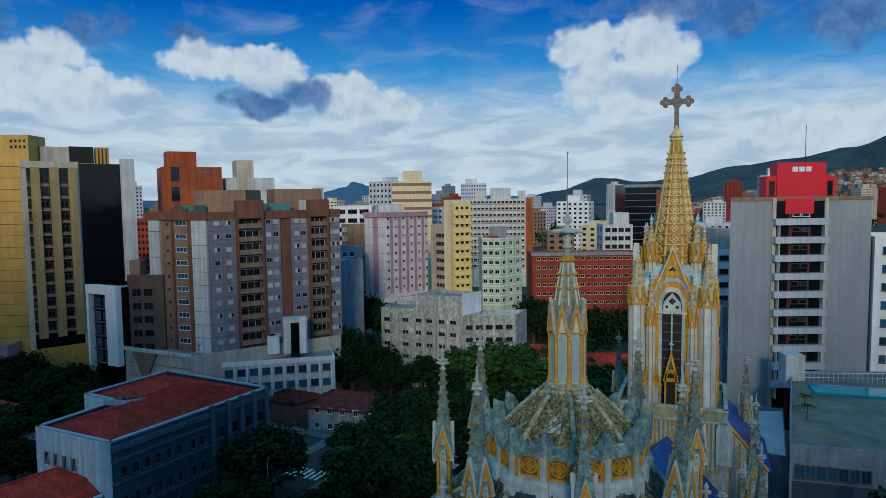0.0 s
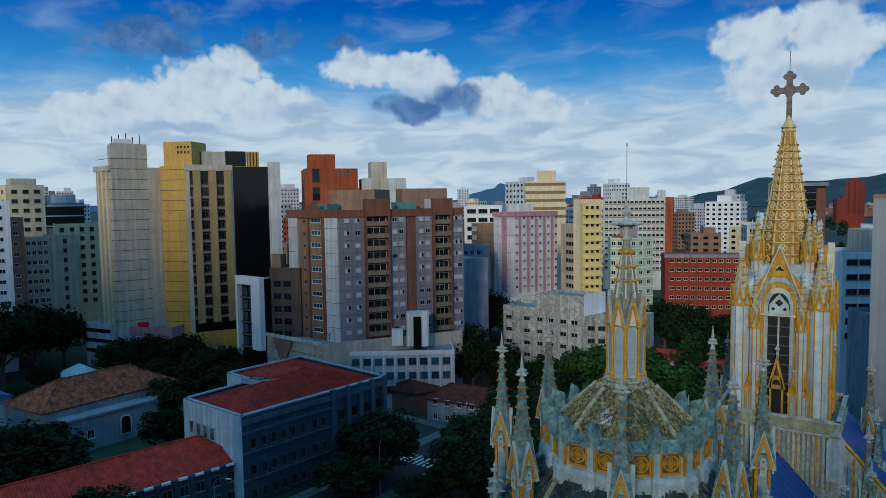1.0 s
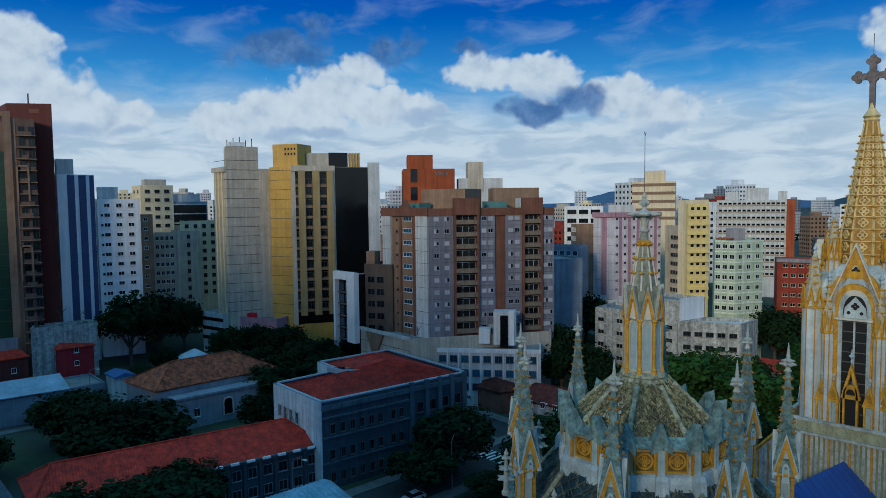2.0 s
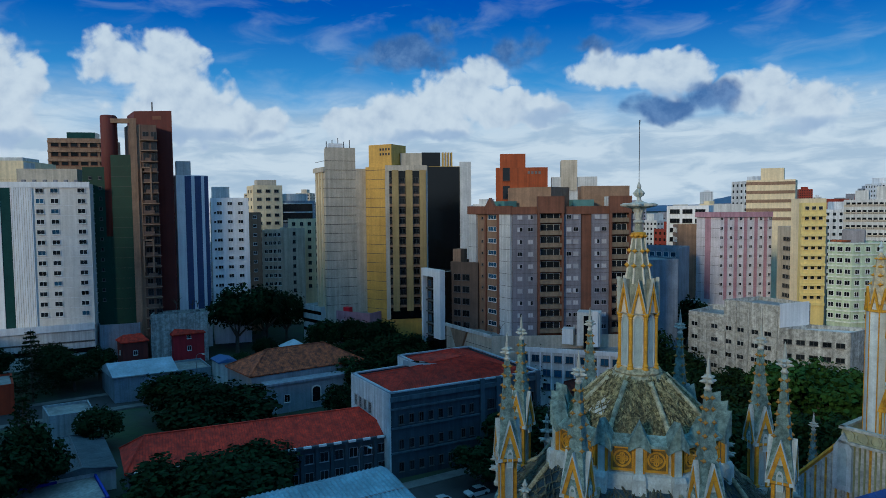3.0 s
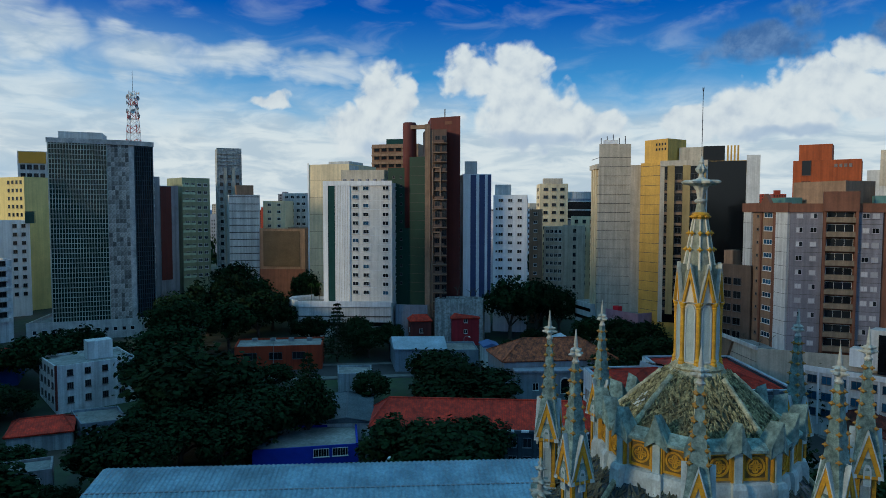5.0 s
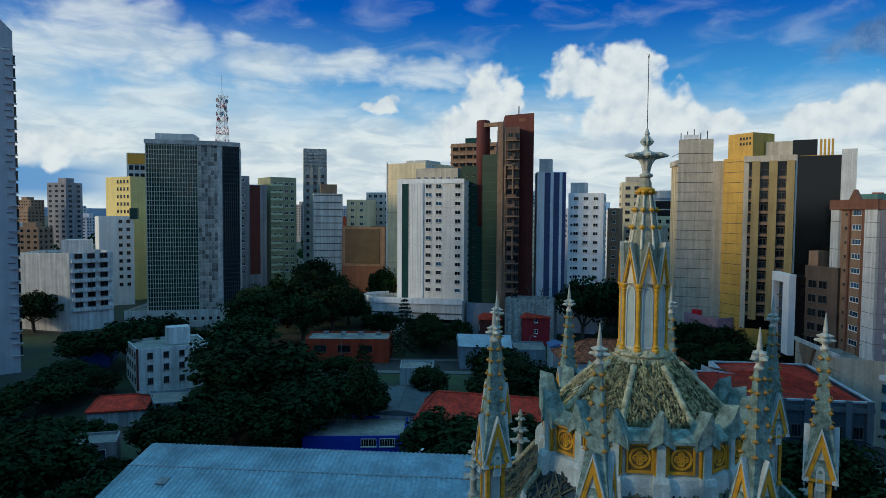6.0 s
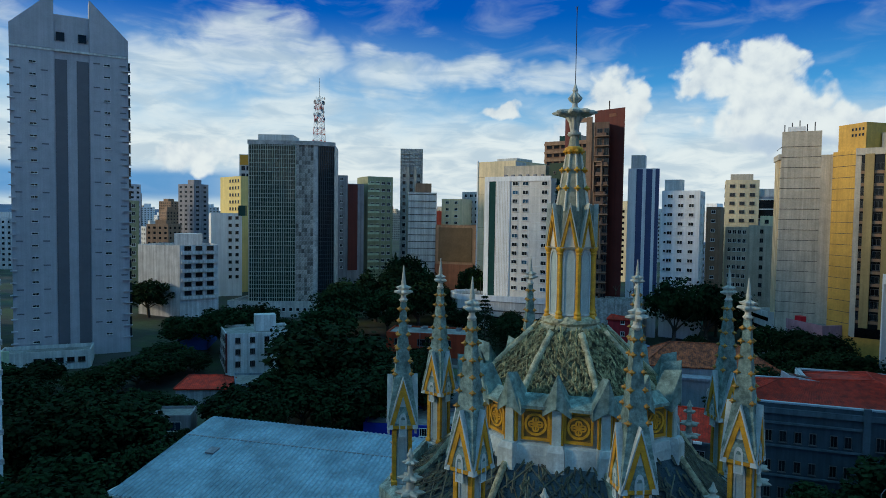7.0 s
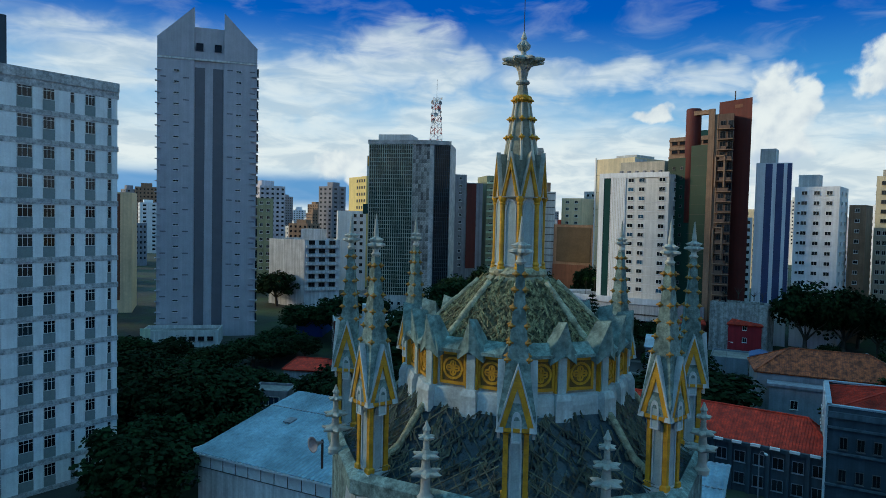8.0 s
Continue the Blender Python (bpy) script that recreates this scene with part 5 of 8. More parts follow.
def rough_slats(name, rings, count, seed, lo=0.5, hi=1.5, material=None):
    """Thin mossy slats laid unevenly on the faces of an octagonal roof."""
    rnd = random.Random(seed)
    s = Shape()
    for _ in range(count):
        k = rnd.randrange(8)
        u, v = rnd.random(), rnd.random()
        i = min(int(u * (len(rings) - 1)), len(rings) - 2)
        f = u * (len(rings) - 1) - i
        (r0, z0), (r1, z1) = rings[i], rings[i + 1]
        r, z = r0 + (r1 - r0) * f, z0 + (z1 - z0) * f
        a0, a1 = radians(22.5 + 45 * k), radians(67.5 + 45 * k)
        A, B = Vector((r * math.cos(a0), r * math.sin(a0), z)), Vector((r * math.cos(a1), r * math.sin(a1), z))
        across = (B - A).normalized()
        mid = (a0 + a1) / 2
        ap = math.cos(radians(22.5))
        up = Vector(((r1 - r0) * ap * math.cos(mid), (r1 - r0) * ap * math.sin(mid), z1 - z0)).normalized()
        nrm = across.cross(up)
        if nrm.z < 0:
            nrm = -nrm
        lean = rnd.choice((-1, 1)) * (0.15 + 0.55 * rnd.random()) if rnd.random() < 0.7 else 0.0
        d = (up + across * lean).normalized()
        c = A.lerp(B, v)
        length, w = lo + (hi - lo) * rnd.random(), 0.03 + 0.045 * rnd.random()
        side = d.cross(nrm) * w
        h = nrm * (0.04 + 0.05 * rnd.random())
        p, q = c - d * length / 2 + nrm * 0.02, c + d * length / 2 + nrm * 0.02
        s.add([p - side, p + side, q + side, q - side, p + h, q + h], [(0, 1, 4), (1, 2, 5, 4), (2, 3, 5), (3, 0, 4, 5)])
    part(name, s, material or STRAW, church, "straw-coloured mossy slats", kind="stuff")


def lattice(name, rings, pitch, seed, material):
    """Crossed diagonal slats, some of them slipped or missing, on each face of an octagonal roof."""
    rnd = random.Random(seed)
    s = Shape()
    for k in range(8):
        for (r0, z0), (r1, z1) in zip(rings, rings[1:]):
            a0, a1 = radians(22.5 + 45 * k), radians(67.5 + 45 * k)
            P = [Vector((r * math.cos(a), r * math.sin(a), z)) for r, z, a in ((r0, z0, a0), (r0, z0, a1), (r1, z1, a1), (r1, z1, a0))]
            foot, head = (P[0] + P[1]) / 2, (P[2] + P[3]) / 2
            across, up = (P[1] - P[0]).normalized(), (head - foot).normalized()
            nrm = across.cross(up)
            h, w0, w1 = (head - foot).length, (P[1] - P[0]).length / 2, (P[2] - P[3]).length / 2
            for way in (-1, 1):
                x = -w0 - h
                while x < w0 + h:
                    x += pitch * (0.85 + 0.3 * rnd.random())
                    if rnd.random() < 0.2:
                        continue
                    pts = [(x + way * h * f, h * f) for f in [q / 24 for q in range(25)]]
                    ins = [(u, v) for u, v in pts if abs(u) < w0 + (w1 - w0) * v / h - 0.05]
                    if len(ins) < 3:
                        continue
                    (u0, v0), (u1, v1) = ins[0], ins[-1]
                    if rnd.random() < 0.3:
                        f = 0.4 + 0.5 * rnd.random()
                        u1, v1 = u0 + (u1 - u0) * f, v0 + (v1 - v0) * f
                    a = foot + across * u0 + up * v0 + nrm * (0.02 + 0.05 * rnd.random())
                    b = foot + across * (u1 + rnd.gauss(0, 0.04)) + up * v1 + nrm * (0.02 + 0.05 * rnd.random())
                    d = (b - a).normalized()
                    side, lift = d.cross(nrm) * (0.02 + 0.018 * rnd.random()), nrm * 0.04
                    s.add([a - side, a + side, b + side, b - side, a - side + lift, a + side + lift, b + side + lift, b - side + lift],
                          [(4, 5, 6, 7), (0, 1, 5, 4), (1, 2, 6, 5), (2, 3, 7, 6), (3, 0, 4, 7)])
    part(name, s, material, church, "crossed mossy slats, some broken", kind="stuff")


lattice("dome_lattice", [(4.98, 33.2), (4.62, 33.62), (3.22, 34.97), (1.95, 36.12)], 0.46, 3, STRAW)
lattice("skirt_lattice", [(9.1, 27.85), (7.42, 28.85), (5.92, 30.6)], 0.85, 4, SKIRT)
rough_slats("dome_slats", [(4.98, 33.2), (4.6, 33.65), (3.2, 35.0), (1.95, 36.15)], 1700, 3, 0.25, 1.0)
rough_slats("skirt_slats", [(8.5, 28.2), (7.4, 28.88), (5.9, 30.65)], 1500, 4, 0.2, 0.7, SKIRT)


tj = Shape()
for k in range(8):
    M_ = pose(0, 0, 0, 0, 0, 45 * k)
    for i in range(-6, 7):
        for way in (-1, 1):
            xa_, ya_ = 0.55 * i, 8.58
            tj.bar((8.58, xa_, 27.86), (7.1, xa_ + way * 1.1, 28.74), 0.012, 0, 4, M=M_)
part("tile_joints", tj, SKIRT, church, "pale joints between the dark tiles", kind="stuff")


def log(points, r, seed):
    """A knobbly rounded rib through the given points."""
    rnd = random.Random(seed)
    s = Shape()
    rings = []
    for (x0, z0), (x1, z1) in zip(points, points[1:]):
        for q in range(6):
            f = q / 6
            c = Vector((x0 + (x1 - x0) * f, 0, z0 + (z1 - z0) * f))
            out = Vector((-(z1 - z0), 0, x1 - x0)).normalized()
            k = r * (0.85 + 0.3 * rnd.random())
            rings.append([tuple(c + Vector((0, 1, 0)) * k * math.cos(6.283 * j / 8) + out * k * math.sin(6.283 * j / 8)) for j in range(8)])
    s.loft(rings)
    return s.mesh("hip_rib", [PALEMOSS], True)


PALEMOSS = mat("lichened_cement", (0.46, 0.45, 0.31), 0.95, var=0.5, size=0.6, bump=0.7, tone=(0.28, 0.28, 0.18))
hips = [log([(5.0, 33.25), (4.6, 33.68), (3.25, 35.0), (1.75, 36.35)], 0.17, 1), log([(9.3, 27.75), (7.4, 28.9), (5.75, 30.9)], 0.17, 2)]
for k in range(8):
    for me in hips:
        part("hip_rib", me, None, church, M=pose(0, 0, 0, 0, 0, 22.5 + 45 * k))
# pale plate stands in for a glass glint on one roof facet
part("roof_patch", Shape().loft([[(-0.55, -0.03, -0.75), (0.6, -0.03, -0.7), (0.5, -0.03, 0.55), (-0.4, -0.03, 0.7)], [(-0.55, 0.03, -0.75), (0.6, 0.03, -0.7), (0.5, 0.03, 0.55), (-0.4, 0.03, 0.7)]]), PALE, church, "pale plate standing for a glint on the roof", turned(-90, 3.24, 34.72) @ pose(0, 0, 0, -46, 0, 0))

# drum
drum = part("drum", Shape().loft([OCT(5.55, 30.2), OCT(5.55, 33.3), OCT(5.0, 33.3)]), PALE, church, "octagonal drum with ochre quatrefoil panels")
part("plinth", Shape().loft([OCT(5.95, 30.1), OCT(5.9, 31.0), OCT(5.8, 31.4), OCT(5.5, 31.5)]), WHITE, drum, "peeling white plinth")
part("coping", Shape().loft([OCT(5.5, 33.12), OCT(5.95, 33.15), OCT(5.95, 33.3), OCT(5.2, 33.75), OCT(4.9, 33.5)]), MOSS, drum, "weathered cement coping")
p = Shape()
sq = lambda a, z0, z1: [(-a, z0), (a, z0), (a, z1), (-a, z1)]
hoop(p, sq(0.66, 0, 1.5), sq(0.55, 0.14, 1.36), -0.12, 0.05, 0)
p.box(0, -0.03, 0.1, 1.16, 0.06, 1.3, 1)
ring = lambda r: [(r * math.cos(2 * math.pi * i / 16), 0.75 + r * math.sin(2 * math.pi * i / 16)) for i in range(16)]
hoop(p, ring(0.53), ring(0.42), -0.12, 0.0, 0)
for i in range(4):
    a = math.pi / 2 * i
    hoop(p, [(0.2 * math.cos(a) + 0.17 * math.cos(b), 0.75 + 0.2 * math.sin(a) + 0.17 * math.sin(b)) for b in [2 * math.pi * j / 8 for j in range(8)]],
         [(0.2 * math.cos(a) + 0.1 * math.cos(b), 0.75 + 0.2 * math.sin(a) + 0.1 * math.sin(b)) for b in [2 * math.pi * j / 8 for j in range(8)]], -0.1, 0.0, 0)
p.box(0, -0.06, 0.45, 0.08, 0.06, 0.6, 0).box(0, -0.06, 0.71, 0.6, 0.06, 0.08, 0)
panel_me = p.mesh("panel", [GOLD, mat("panel_ground", (0.17, 0.11, 0.03), 0.8, var=0.3, size=0.5)])
pil = Shape().box(0, -0.12, 0, 0.42, 0.3, 1.75, 0).box(-0.26, -0.08, 0, 0.1, 0.2, 1.7, 1).box(0.26, -0.08, 0, 0.1, 0.2, 1.7, 1).mesh("pilaster", [PANEL, GOLD])
c = Shape()
right = [(0.0, 0.05), (0.66, -0.42), (0.64, 0.10), (0.36, 0.62), (0.0, 1.55)]
for sg in (1, -1):
    front = [(sg * x, -0.54 if x == 0 else -0.34, z) for x, z in right]
    back_ = [(sg * x, 0.55, z + (0.35 if z < 0 else 0.0)) for x, z in right]
    back_[4] = (0.0, 0.30, 1.42)
    fs = [(0, 1, 2, 3, 4)] + [(k + 1, k, 5 + k, 6 + k) for k in range(4)] + [(9, 8, 7, 6, 5)]
    c.add(front + back_, fs if sg > 0 else [tuple(reversed(f)) for f in fs])
crown_me = c.mesh("crown", [MOSS])
butt = Shape().loft([[(-0.42, -0.42, -0.1), (0.42, -0.42, -0.1), (0.42, 0.3, -0.1), (-0.42, 0.3, -0.1)], [(-0.40, -0.40, 0.85), (0.40, -0.40, 0.85), (0.40, 0.3, 0.85), (-0.40, 0.3, 0.85)], [(-0.32, -0.28, 1.12), (0.32, -0.28, 1.12), (0.32, 0.3, 1.12), (-0.32, 0.3, 1.12)]]).mesh("buttress", [WHITE])
ap = 5.55 * math.cos(radians(22.5))
for k in range(8):
    a = 45.0 * k
    for x in (-0.98, 0.98):
        part("panel", panel_me, None, drum, "ochre quatrefoil panel", turned(a, ap, 31.62) @ Matrix.Translation((x, 0, 0)))
    part("pilaster", pil, None, drum, M=turned(a, ap, 31.45))
    part("buttress", butt, None, drum, M=turned(a, ap + 0.12, 30.4))
    part("buttress", butt, None, drum, M=turned(a + 22.5, 5.68, 30.4))
    part("crown", crown_me, None, drum, M=turned(a, ap, 33.25))
    part("pilaster", pil, None, drum, M=turned(a + 22.5, 5.5, 31.45))
    part("crown", crown_me, None, drum, M=turned(a + 22.5, 5.45, 33.25))

# lantern
OC = lambda r, z, o=22.5: [(r * math.cos(radians(o + 45 * k)), r * math.sin(radians(o + 45 * k)), z) for k in range(8)]
SPIRE = mat("grey_green_stone", (0.36, 0.38, 0.30), 0.9, var=0.35, size=1.0, bump=0.3, streak=0.4, tone=(0.24, 0.26, 0.20))
CREAMP = mat("cream_plaster", (0.70, 0.66, 0.54), 0.85, var=0.2, size=0.8, streak=0.25)
lantern = part("lantern", Shape().loft([OC(1.40, 36.6), OC(1.40, 40.4), OC(1.36, 40.9), OC(1.20, 41.8), OC(1.0, 42.6), OC(0.84, 43.4), OC(0.64, 44.4), OC(0.43, 45.4), OC(0.26, 46.2)]), [SPIRE], church, "slim octagonal lantern with ochre arches and a stone spirelet")
for k in range(8):
    part("wall_panel", Shape().box(0, 0, 36.7, 1.06, 0.06, 3.75), CREAMP, lantern, M=turned(45 * k, 1.31, 0))
rings = []
rb = random.Random(8)
for r, z in ((1.98, 36.0), (2.06, 36.15), (1.95, 36.3), (1.72, 36.42), (1.82, 36.55), (1.74, 36.7), (1.45, 36.85)):
    rings.append([((r + rb.gauss(0, 0.05)) * math.cos(6.283 * q / 40), (r + rb.gauss(0, 0.05)) * math.sin(6.283 * q / 40), z + rb.gauss(0, 0.025)) for q in range(40)])
part("base_ring", Shape().loft(rings), PALEMOSS, lantern, "crumbling cement ring")
lwin = Shape()
hoop(lwin, lancet(0.74, 0.0, 2.75, 3.42), lancet(0.56, 0.1, 2.7, 3.3), -0.06, 0.06, 1)
plate(lwin, lancet(0.58, 0.05, 2.7, 3.32), -0.01, 0.04, 0)
lwin_me = lwin.mesh("blind_window", [PANEL, WHITE])
lg = Shape()
tri_o, tri_i = [(-0.56, 0), (0.56, 0), (0, 2.08)], [(-0.34, 0.0), (0.34, 0.0), (0, 1.38)]
hoop(lg, tri_o, tri_i, -0.18, 0.1, 0)
hoop(lg, [(-0.46, 0), (0.46, 0), (0, 1.74)], [(-0.38, 0.0), (0.38, 0.0), (0, 1.5)], -0.23, -0.15, 0)
plate(lg, tri_i, -0.06, 0.06, 1)
hoop(lg, [(-0.63, -0.04), (0.63, -0.04), (0, 2.26)], tri_o, -0.21, 0.05, 2)
plate(lg, [(-0.56, 0.02), (0.56, 0.02), (0, 2.18)], 0.05, 1.1, 3)
lgable = lg.mesh("gable", [GOLD, CREAMP, PALE, SPIRE])
col = Shape().lathe([(0.26, 0), (0.26, 0.14), (0.2, 0.22), (0.24, 0.32), (0.15, 0.46), (0.15, 3.3), (0.2, 3.38), (0.16, 3.44), (0.24, 3.56), (0.27, 3.62), (0.27, 3.74)], 10).mesh("colonnette", [GOLD])


def lobed(profile, lobes, n=20, k=0, cx=0.0, cy=0.0):
    """One closed ornament: rings of radius, height and how deep the lobes cut into each."""
    s = Shape()
    rings = []
    for r, z, cut in profile:
        ring_ = []
        for j in range(n):
            a = 2 * math.pi * j / n
            q = r * (1 + cut * math.cos(lobes * a))
            ring_.append((cx + q * math.cos(a), cy + q * math.sin(a), z))
        rings.append(ring_)
    return s.loft(rings, k)


def crocket_mesh(r, name="crocket", material=None):
    """Leafy knob: a stem, curled leaves round it and a bud, in one piece."""
    return lobed([(r * 0.30, -1.0 * r, 0.0), (r * 0.42, -0.5 * r, 0.1), (r * 0.95, -0.25 * r, 0.35), (r * 1.05, 0.05 * r, 0.30), (r * 0.8, 0.3 * r, 0.22), (r * 0.5, 0.45 * r, 0.0), (r * 0.36, 0.75 * r, 0.1), (r * 0.06, 1.0 * r, 0.0)], 5, 15).mesh(name, [material or GOLD], True)


crk = crocket_mesh(0.16)
ribm = Shape().bar((1.06, 0, 42.3), (0.46, 0, 45.4), 0.085, 0, 6, 0.06).mesh("spire_rib", [CREAMP])
for k in range(8):
    a = 45.0 * k
    part("blind_window", lwin_me, None, lantern, M=turned(a, 1.35, 36.92))
    part("gable", lgable, None, lantern, "ochre gable", turned(a, 1.38, 40.45))
    part("colonnette", col, None, lantern, M=turned(a + 22.5, 1.45, 36.72))
    part("spire_rib", ribm, None, lantern, M=pose(0, 0, 0, 0, 0, a + 22.5))
    for r, z in ((0.92, 43.5), (0.74, 44.45), (0.52, 45.42)):
        part("crocket", crk, None, lantern, M=turned(a + 22.5, r, z))
part("collar", Shape().lathe([(0.40, 45.25), (0.5, 45.4), (0.58, 45.5), (0.58, 45.6), (0.4, 45.68)], 16), GOLD, lantern)
f = lobed([(0.24, 46.0, 0), (0.22, 46.2, 0), (0.34, 46.24, 0), (0.39, 46.32, 0), (0.34, 46.42, 0), (0.22, 46.46, 0), (0.23, 46.6, 0.05), (0.30, 46.95, 0.08), (0.46, 47.2, 0.12), (0.80, 47.3, 0.20), (1.0, 47.36, 0.22), (1.04, 47.46, 0.22), (0.86, 47.56, 0.18), (0.56, 47.56, 0.12), (0.34, 47.62, 0.1), (0.16, 47.74, 0), (0.14, 47.92, 0), (0.28, 48.06, 0.2), (0.33, 48.2, 0.25), (0.2, 48.4, 0.1), (0.12, 48.5, 0), (0.16, 48.6, 0), (0.03, 48.95, 0)], 8, 48)
f.v = [(x * 1.12, y * 1.12, z) for x, y, z in f.v]
part("finial", f, PALE, lantern, "pale leafy stone finial")
rod = Shape().bar((0, 0, 48.9), (0, 0, 52.9), 0.025, 0, 5)
for a in (0.6, 2.7, 4.8):
    rod.bar((0, 0, 52.6), (0.09 * math.cos(a), 0.09 * math.sin(a), 52.95), 0.012, 0, 4)
part("lightning_rod", rod, IRON, lantern)


# pinnacles of the drum's corners
def pinnacle(parent, M, h=1.0):
    """Square shaft with lancet faces, four gables, a crocketed spire and a leafy finial. Foot at 0, tip at 11.8."""
    SQ = lambda a, z: [(-a, -a, z), (a, -a, z), (a, a, z), (-a, a, z)]
    body = part("pinnacle", Shape().loft([SQ(0.39, 0.5), SQ(0.39, 3.7), SQ(0.70, 3.8), SQ(0.74, 4.2), SQ(0.57, 5.2), SQ(0.38, 6.6), SQ(0.22, 8.6), SQ(0.14, 10.0)]), MOSS, parent, "ochre-trimmed corner pinnacle with a weathered crocketed spire", M)
    part("foot", Shape().loft([SQ(0.85, -0.9), SQ(0.8, 0.0), SQ(0.66, 0.3), SQ(0.6, 0.55)]), WHITE, body)
    g = Shape()
    o, i_ = [(-0.72, 0), (0.72, 0), (0, 2.5)], [(-0.44, 0.16), (0.44, 0.16), (0, 1.7)]
    hoop(g, o, i_, -0.12, 0.12, 0)
    plate(g, i_, -0.04, 0.1, 1)
    plate(g, lancet(0.26, -0.35, 0.30, 0.62), -0.10, -0.02, 3)
    hoop(g, lancet(0.40, -0.42, 0.32, 0.80), lancet(0.26, -0.35, 0.30, 0.62), -0.13, -0.02, 1)
    hoop(g, [(-0.80, 0.0), (0.80, 0.0), (0, 2.68)], o, -0.16, 0.12, 1)
    plate(g, [(-0.74, 0.0), (0.74, 0.0), (0, 2.6)], 0.1, 0.64, 2)
    gm = g.mesh("gable", [GOLD, WHITE, MOSS, PANEL])
    w = Shape()
    hoop(w, lancet(0.50, 0, 2.3, 2.85), lancet(0.34, 0.08, 2.25, 2.65), -0.06, 0.04, 1)
    plate(w, lancet(0.38, 0.05, 2.25, 2.7), -0.02, 0.03, 0)
    wm = w.mesh("blind_window", [PANEL, WHITE])
    cm = Shape().loft([[(-q, -q, z), (q, -q, z), (q, q, z), (-q, q, z)] for q, z in ((0.16, 0), (0.16, 0.2), (0.10, 0.26), (0.10, 2.85), (0.16, 2.92), (0.16, 3.12))]).mesh("corner_post", [GOLD])
    ck = crocket_mesh(0.125, "crocket", GOLDD)
    for q in range(4):
        T = pose(0, 0, 0, 0, 0, 90 * q)
        part("gable", gm, None, body, M=T @ Matrix.Translation((0, -0.62, 3.55)))
        part("blind_window", wm, None, body, M=T @ Matrix.Translation((0, -0.39, 0.6)))
        part("corner_post", cm, None, body, M=T @ Matrix.Translation((-0.40, -0.40, 0.55)))
        for z, r in ((6.3, 0.42), (6.95, 0.35), (7.6, 0.30), (8.3, 0.245), (9.0, 0.20), (9.6, 0.165)):
            part("crocket", ck, None, body, M=T @ Matrix.Translation((-r, -r, z)))
    fi = lobed([(0.15, 9.95, 0), (0.22, 10.08, 0.1), (0.14, 10.18, 0), (0.13, 10.30, 0), (0.22, 10.38, 0.3), (0.35, 10.46, 0.45), (0.33, 10.54, 0.45), (0.20, 10.60, 0.25), (0.26, 10.66, 0.4), (0.29, 10.73, 0.45), (0.17, 10.80, 0.3), (0.11, 10.86, 0), (0.12, 10.98, 0), (0.09, 11.2, 0), (0.06, 11.5, 0), (0.02, 11.85, 0)], 4, 16)
    part("finial", fi, PALE, body, "pale leafy finial")
    return body


first = pinnacle(church, turned(22.5, 8.85, 27.55))
for k in range(1, 8):
    copy_thing(first, turned(22.5 + 45 * k, 8.85, 27.55))


def small_finial(parent, M):
    s = lobed([(0.32, -0.2, 0), (0.34, 0.0, 0), (0.24, 0.12, 0), (0.20, 0.3, 0), (0.19, 0.78, 0), (0.26, 0.84, 0.15), (0.50, 0.92, 0.28), (0.56, 1.0, 0.32), (0.50, 1.06, 0.3), (0.30, 1.08, 0.2), (0.20, 1.16, 0), (0.16, 1.5, 0), (0.24, 1.56, 0.15), (0.44, 1.64, 0.28), (0.48, 1.72, 0.32), (0.40, 1.77, 0.3), (0.20, 1.82, 0.1), (0.13, 1.95, 0),
               (0.12, 2.3, 0), (0.26, 2.38, 0.3), (0.30, 2.46, 0.35), (0.14, 2.54, 0), (0.12, 2.66, 0), (0.16, 2.76, 0.2), (0.10, 2.9, 0), (0.03, 3.1, 0)], 6, 24)
    return part("small_finial", s, PALE, parent, "small pale stone finial with stacked leaves", M)


sf = small_finial(church, turned(0, 9.35, 28.0))
for k in range(1, 8):
    copy_thing(sf, turned(45 * k, 9.35, 28.0))

# the apse stands a little turned against the nave
for ob in church.children:
    ob.matrix_basis = pose(0, 0, 0, 0, 0, -1.0) @ ob.matrix_basis
lantern.matrix_basis = lantern.matrix_basis @ Matrix.Diagonal((0.84, 0.84, 1, 1))

# loudspeaker on the parapet
horn = Shape().lathe([(0.06, 0), (0.08, 0.2), (0.18, 0.4), (0.34, 0.52), (0.36, 0.54), (0.3, 0.5), (0.05, 0.3)], 12)
ls = thing("loudspeaker", "grey horn loudspeaker clamped to the church parapet", "loudspeaker", (9.0, -5.6, 29.2), 0)
part("horn", horn, GREYP, ls, "flared metal horn", pose(0, 0, 0, 90, 0, 75), True)
part("bracket", Shape().box(0, 0, -1.2, 0.08, 0.08, 1.3), IRON, ls)

# ---- nave and bell tower ----
TX, TY, TROT = 2.9, 36.4, 4.0
NAVE = [(-7.2, 6.0), (7.2, 6.0), (10.2, 31.0), (-4.6, 31.0)]
part("nave_wall", Shape().prism(NAVE, -0.3, 15.2), PALE, church, "pale rendered nave wall")
nr = Shape()
nr.loft([[(-7.8, 5.8, 15.0), (7.8, 5.8, 15.0), (0.2, 5.8, 23.0)], [(-4.9, 31.3, 15.0), (10.7, 31.3, 15.0), (3.1, 31.3, 23.0)]])
part("nave_roof", nr, BLUEROOF, church, "steep nave roof of blue sheet metal")
rs = Shape()
for i in range(26):
    u = i / 25
    y = 6.0 + 25 * u
    xr, xe = 0.2 + 2.9 * u, 7.8 + 2.9 * u
    rs.bar((xr, y, 23.03), (xe, y, 15.03), 0.04, 0, 4)
part("roof_seams", rs, BLUEROOF, church, kind="stuff")

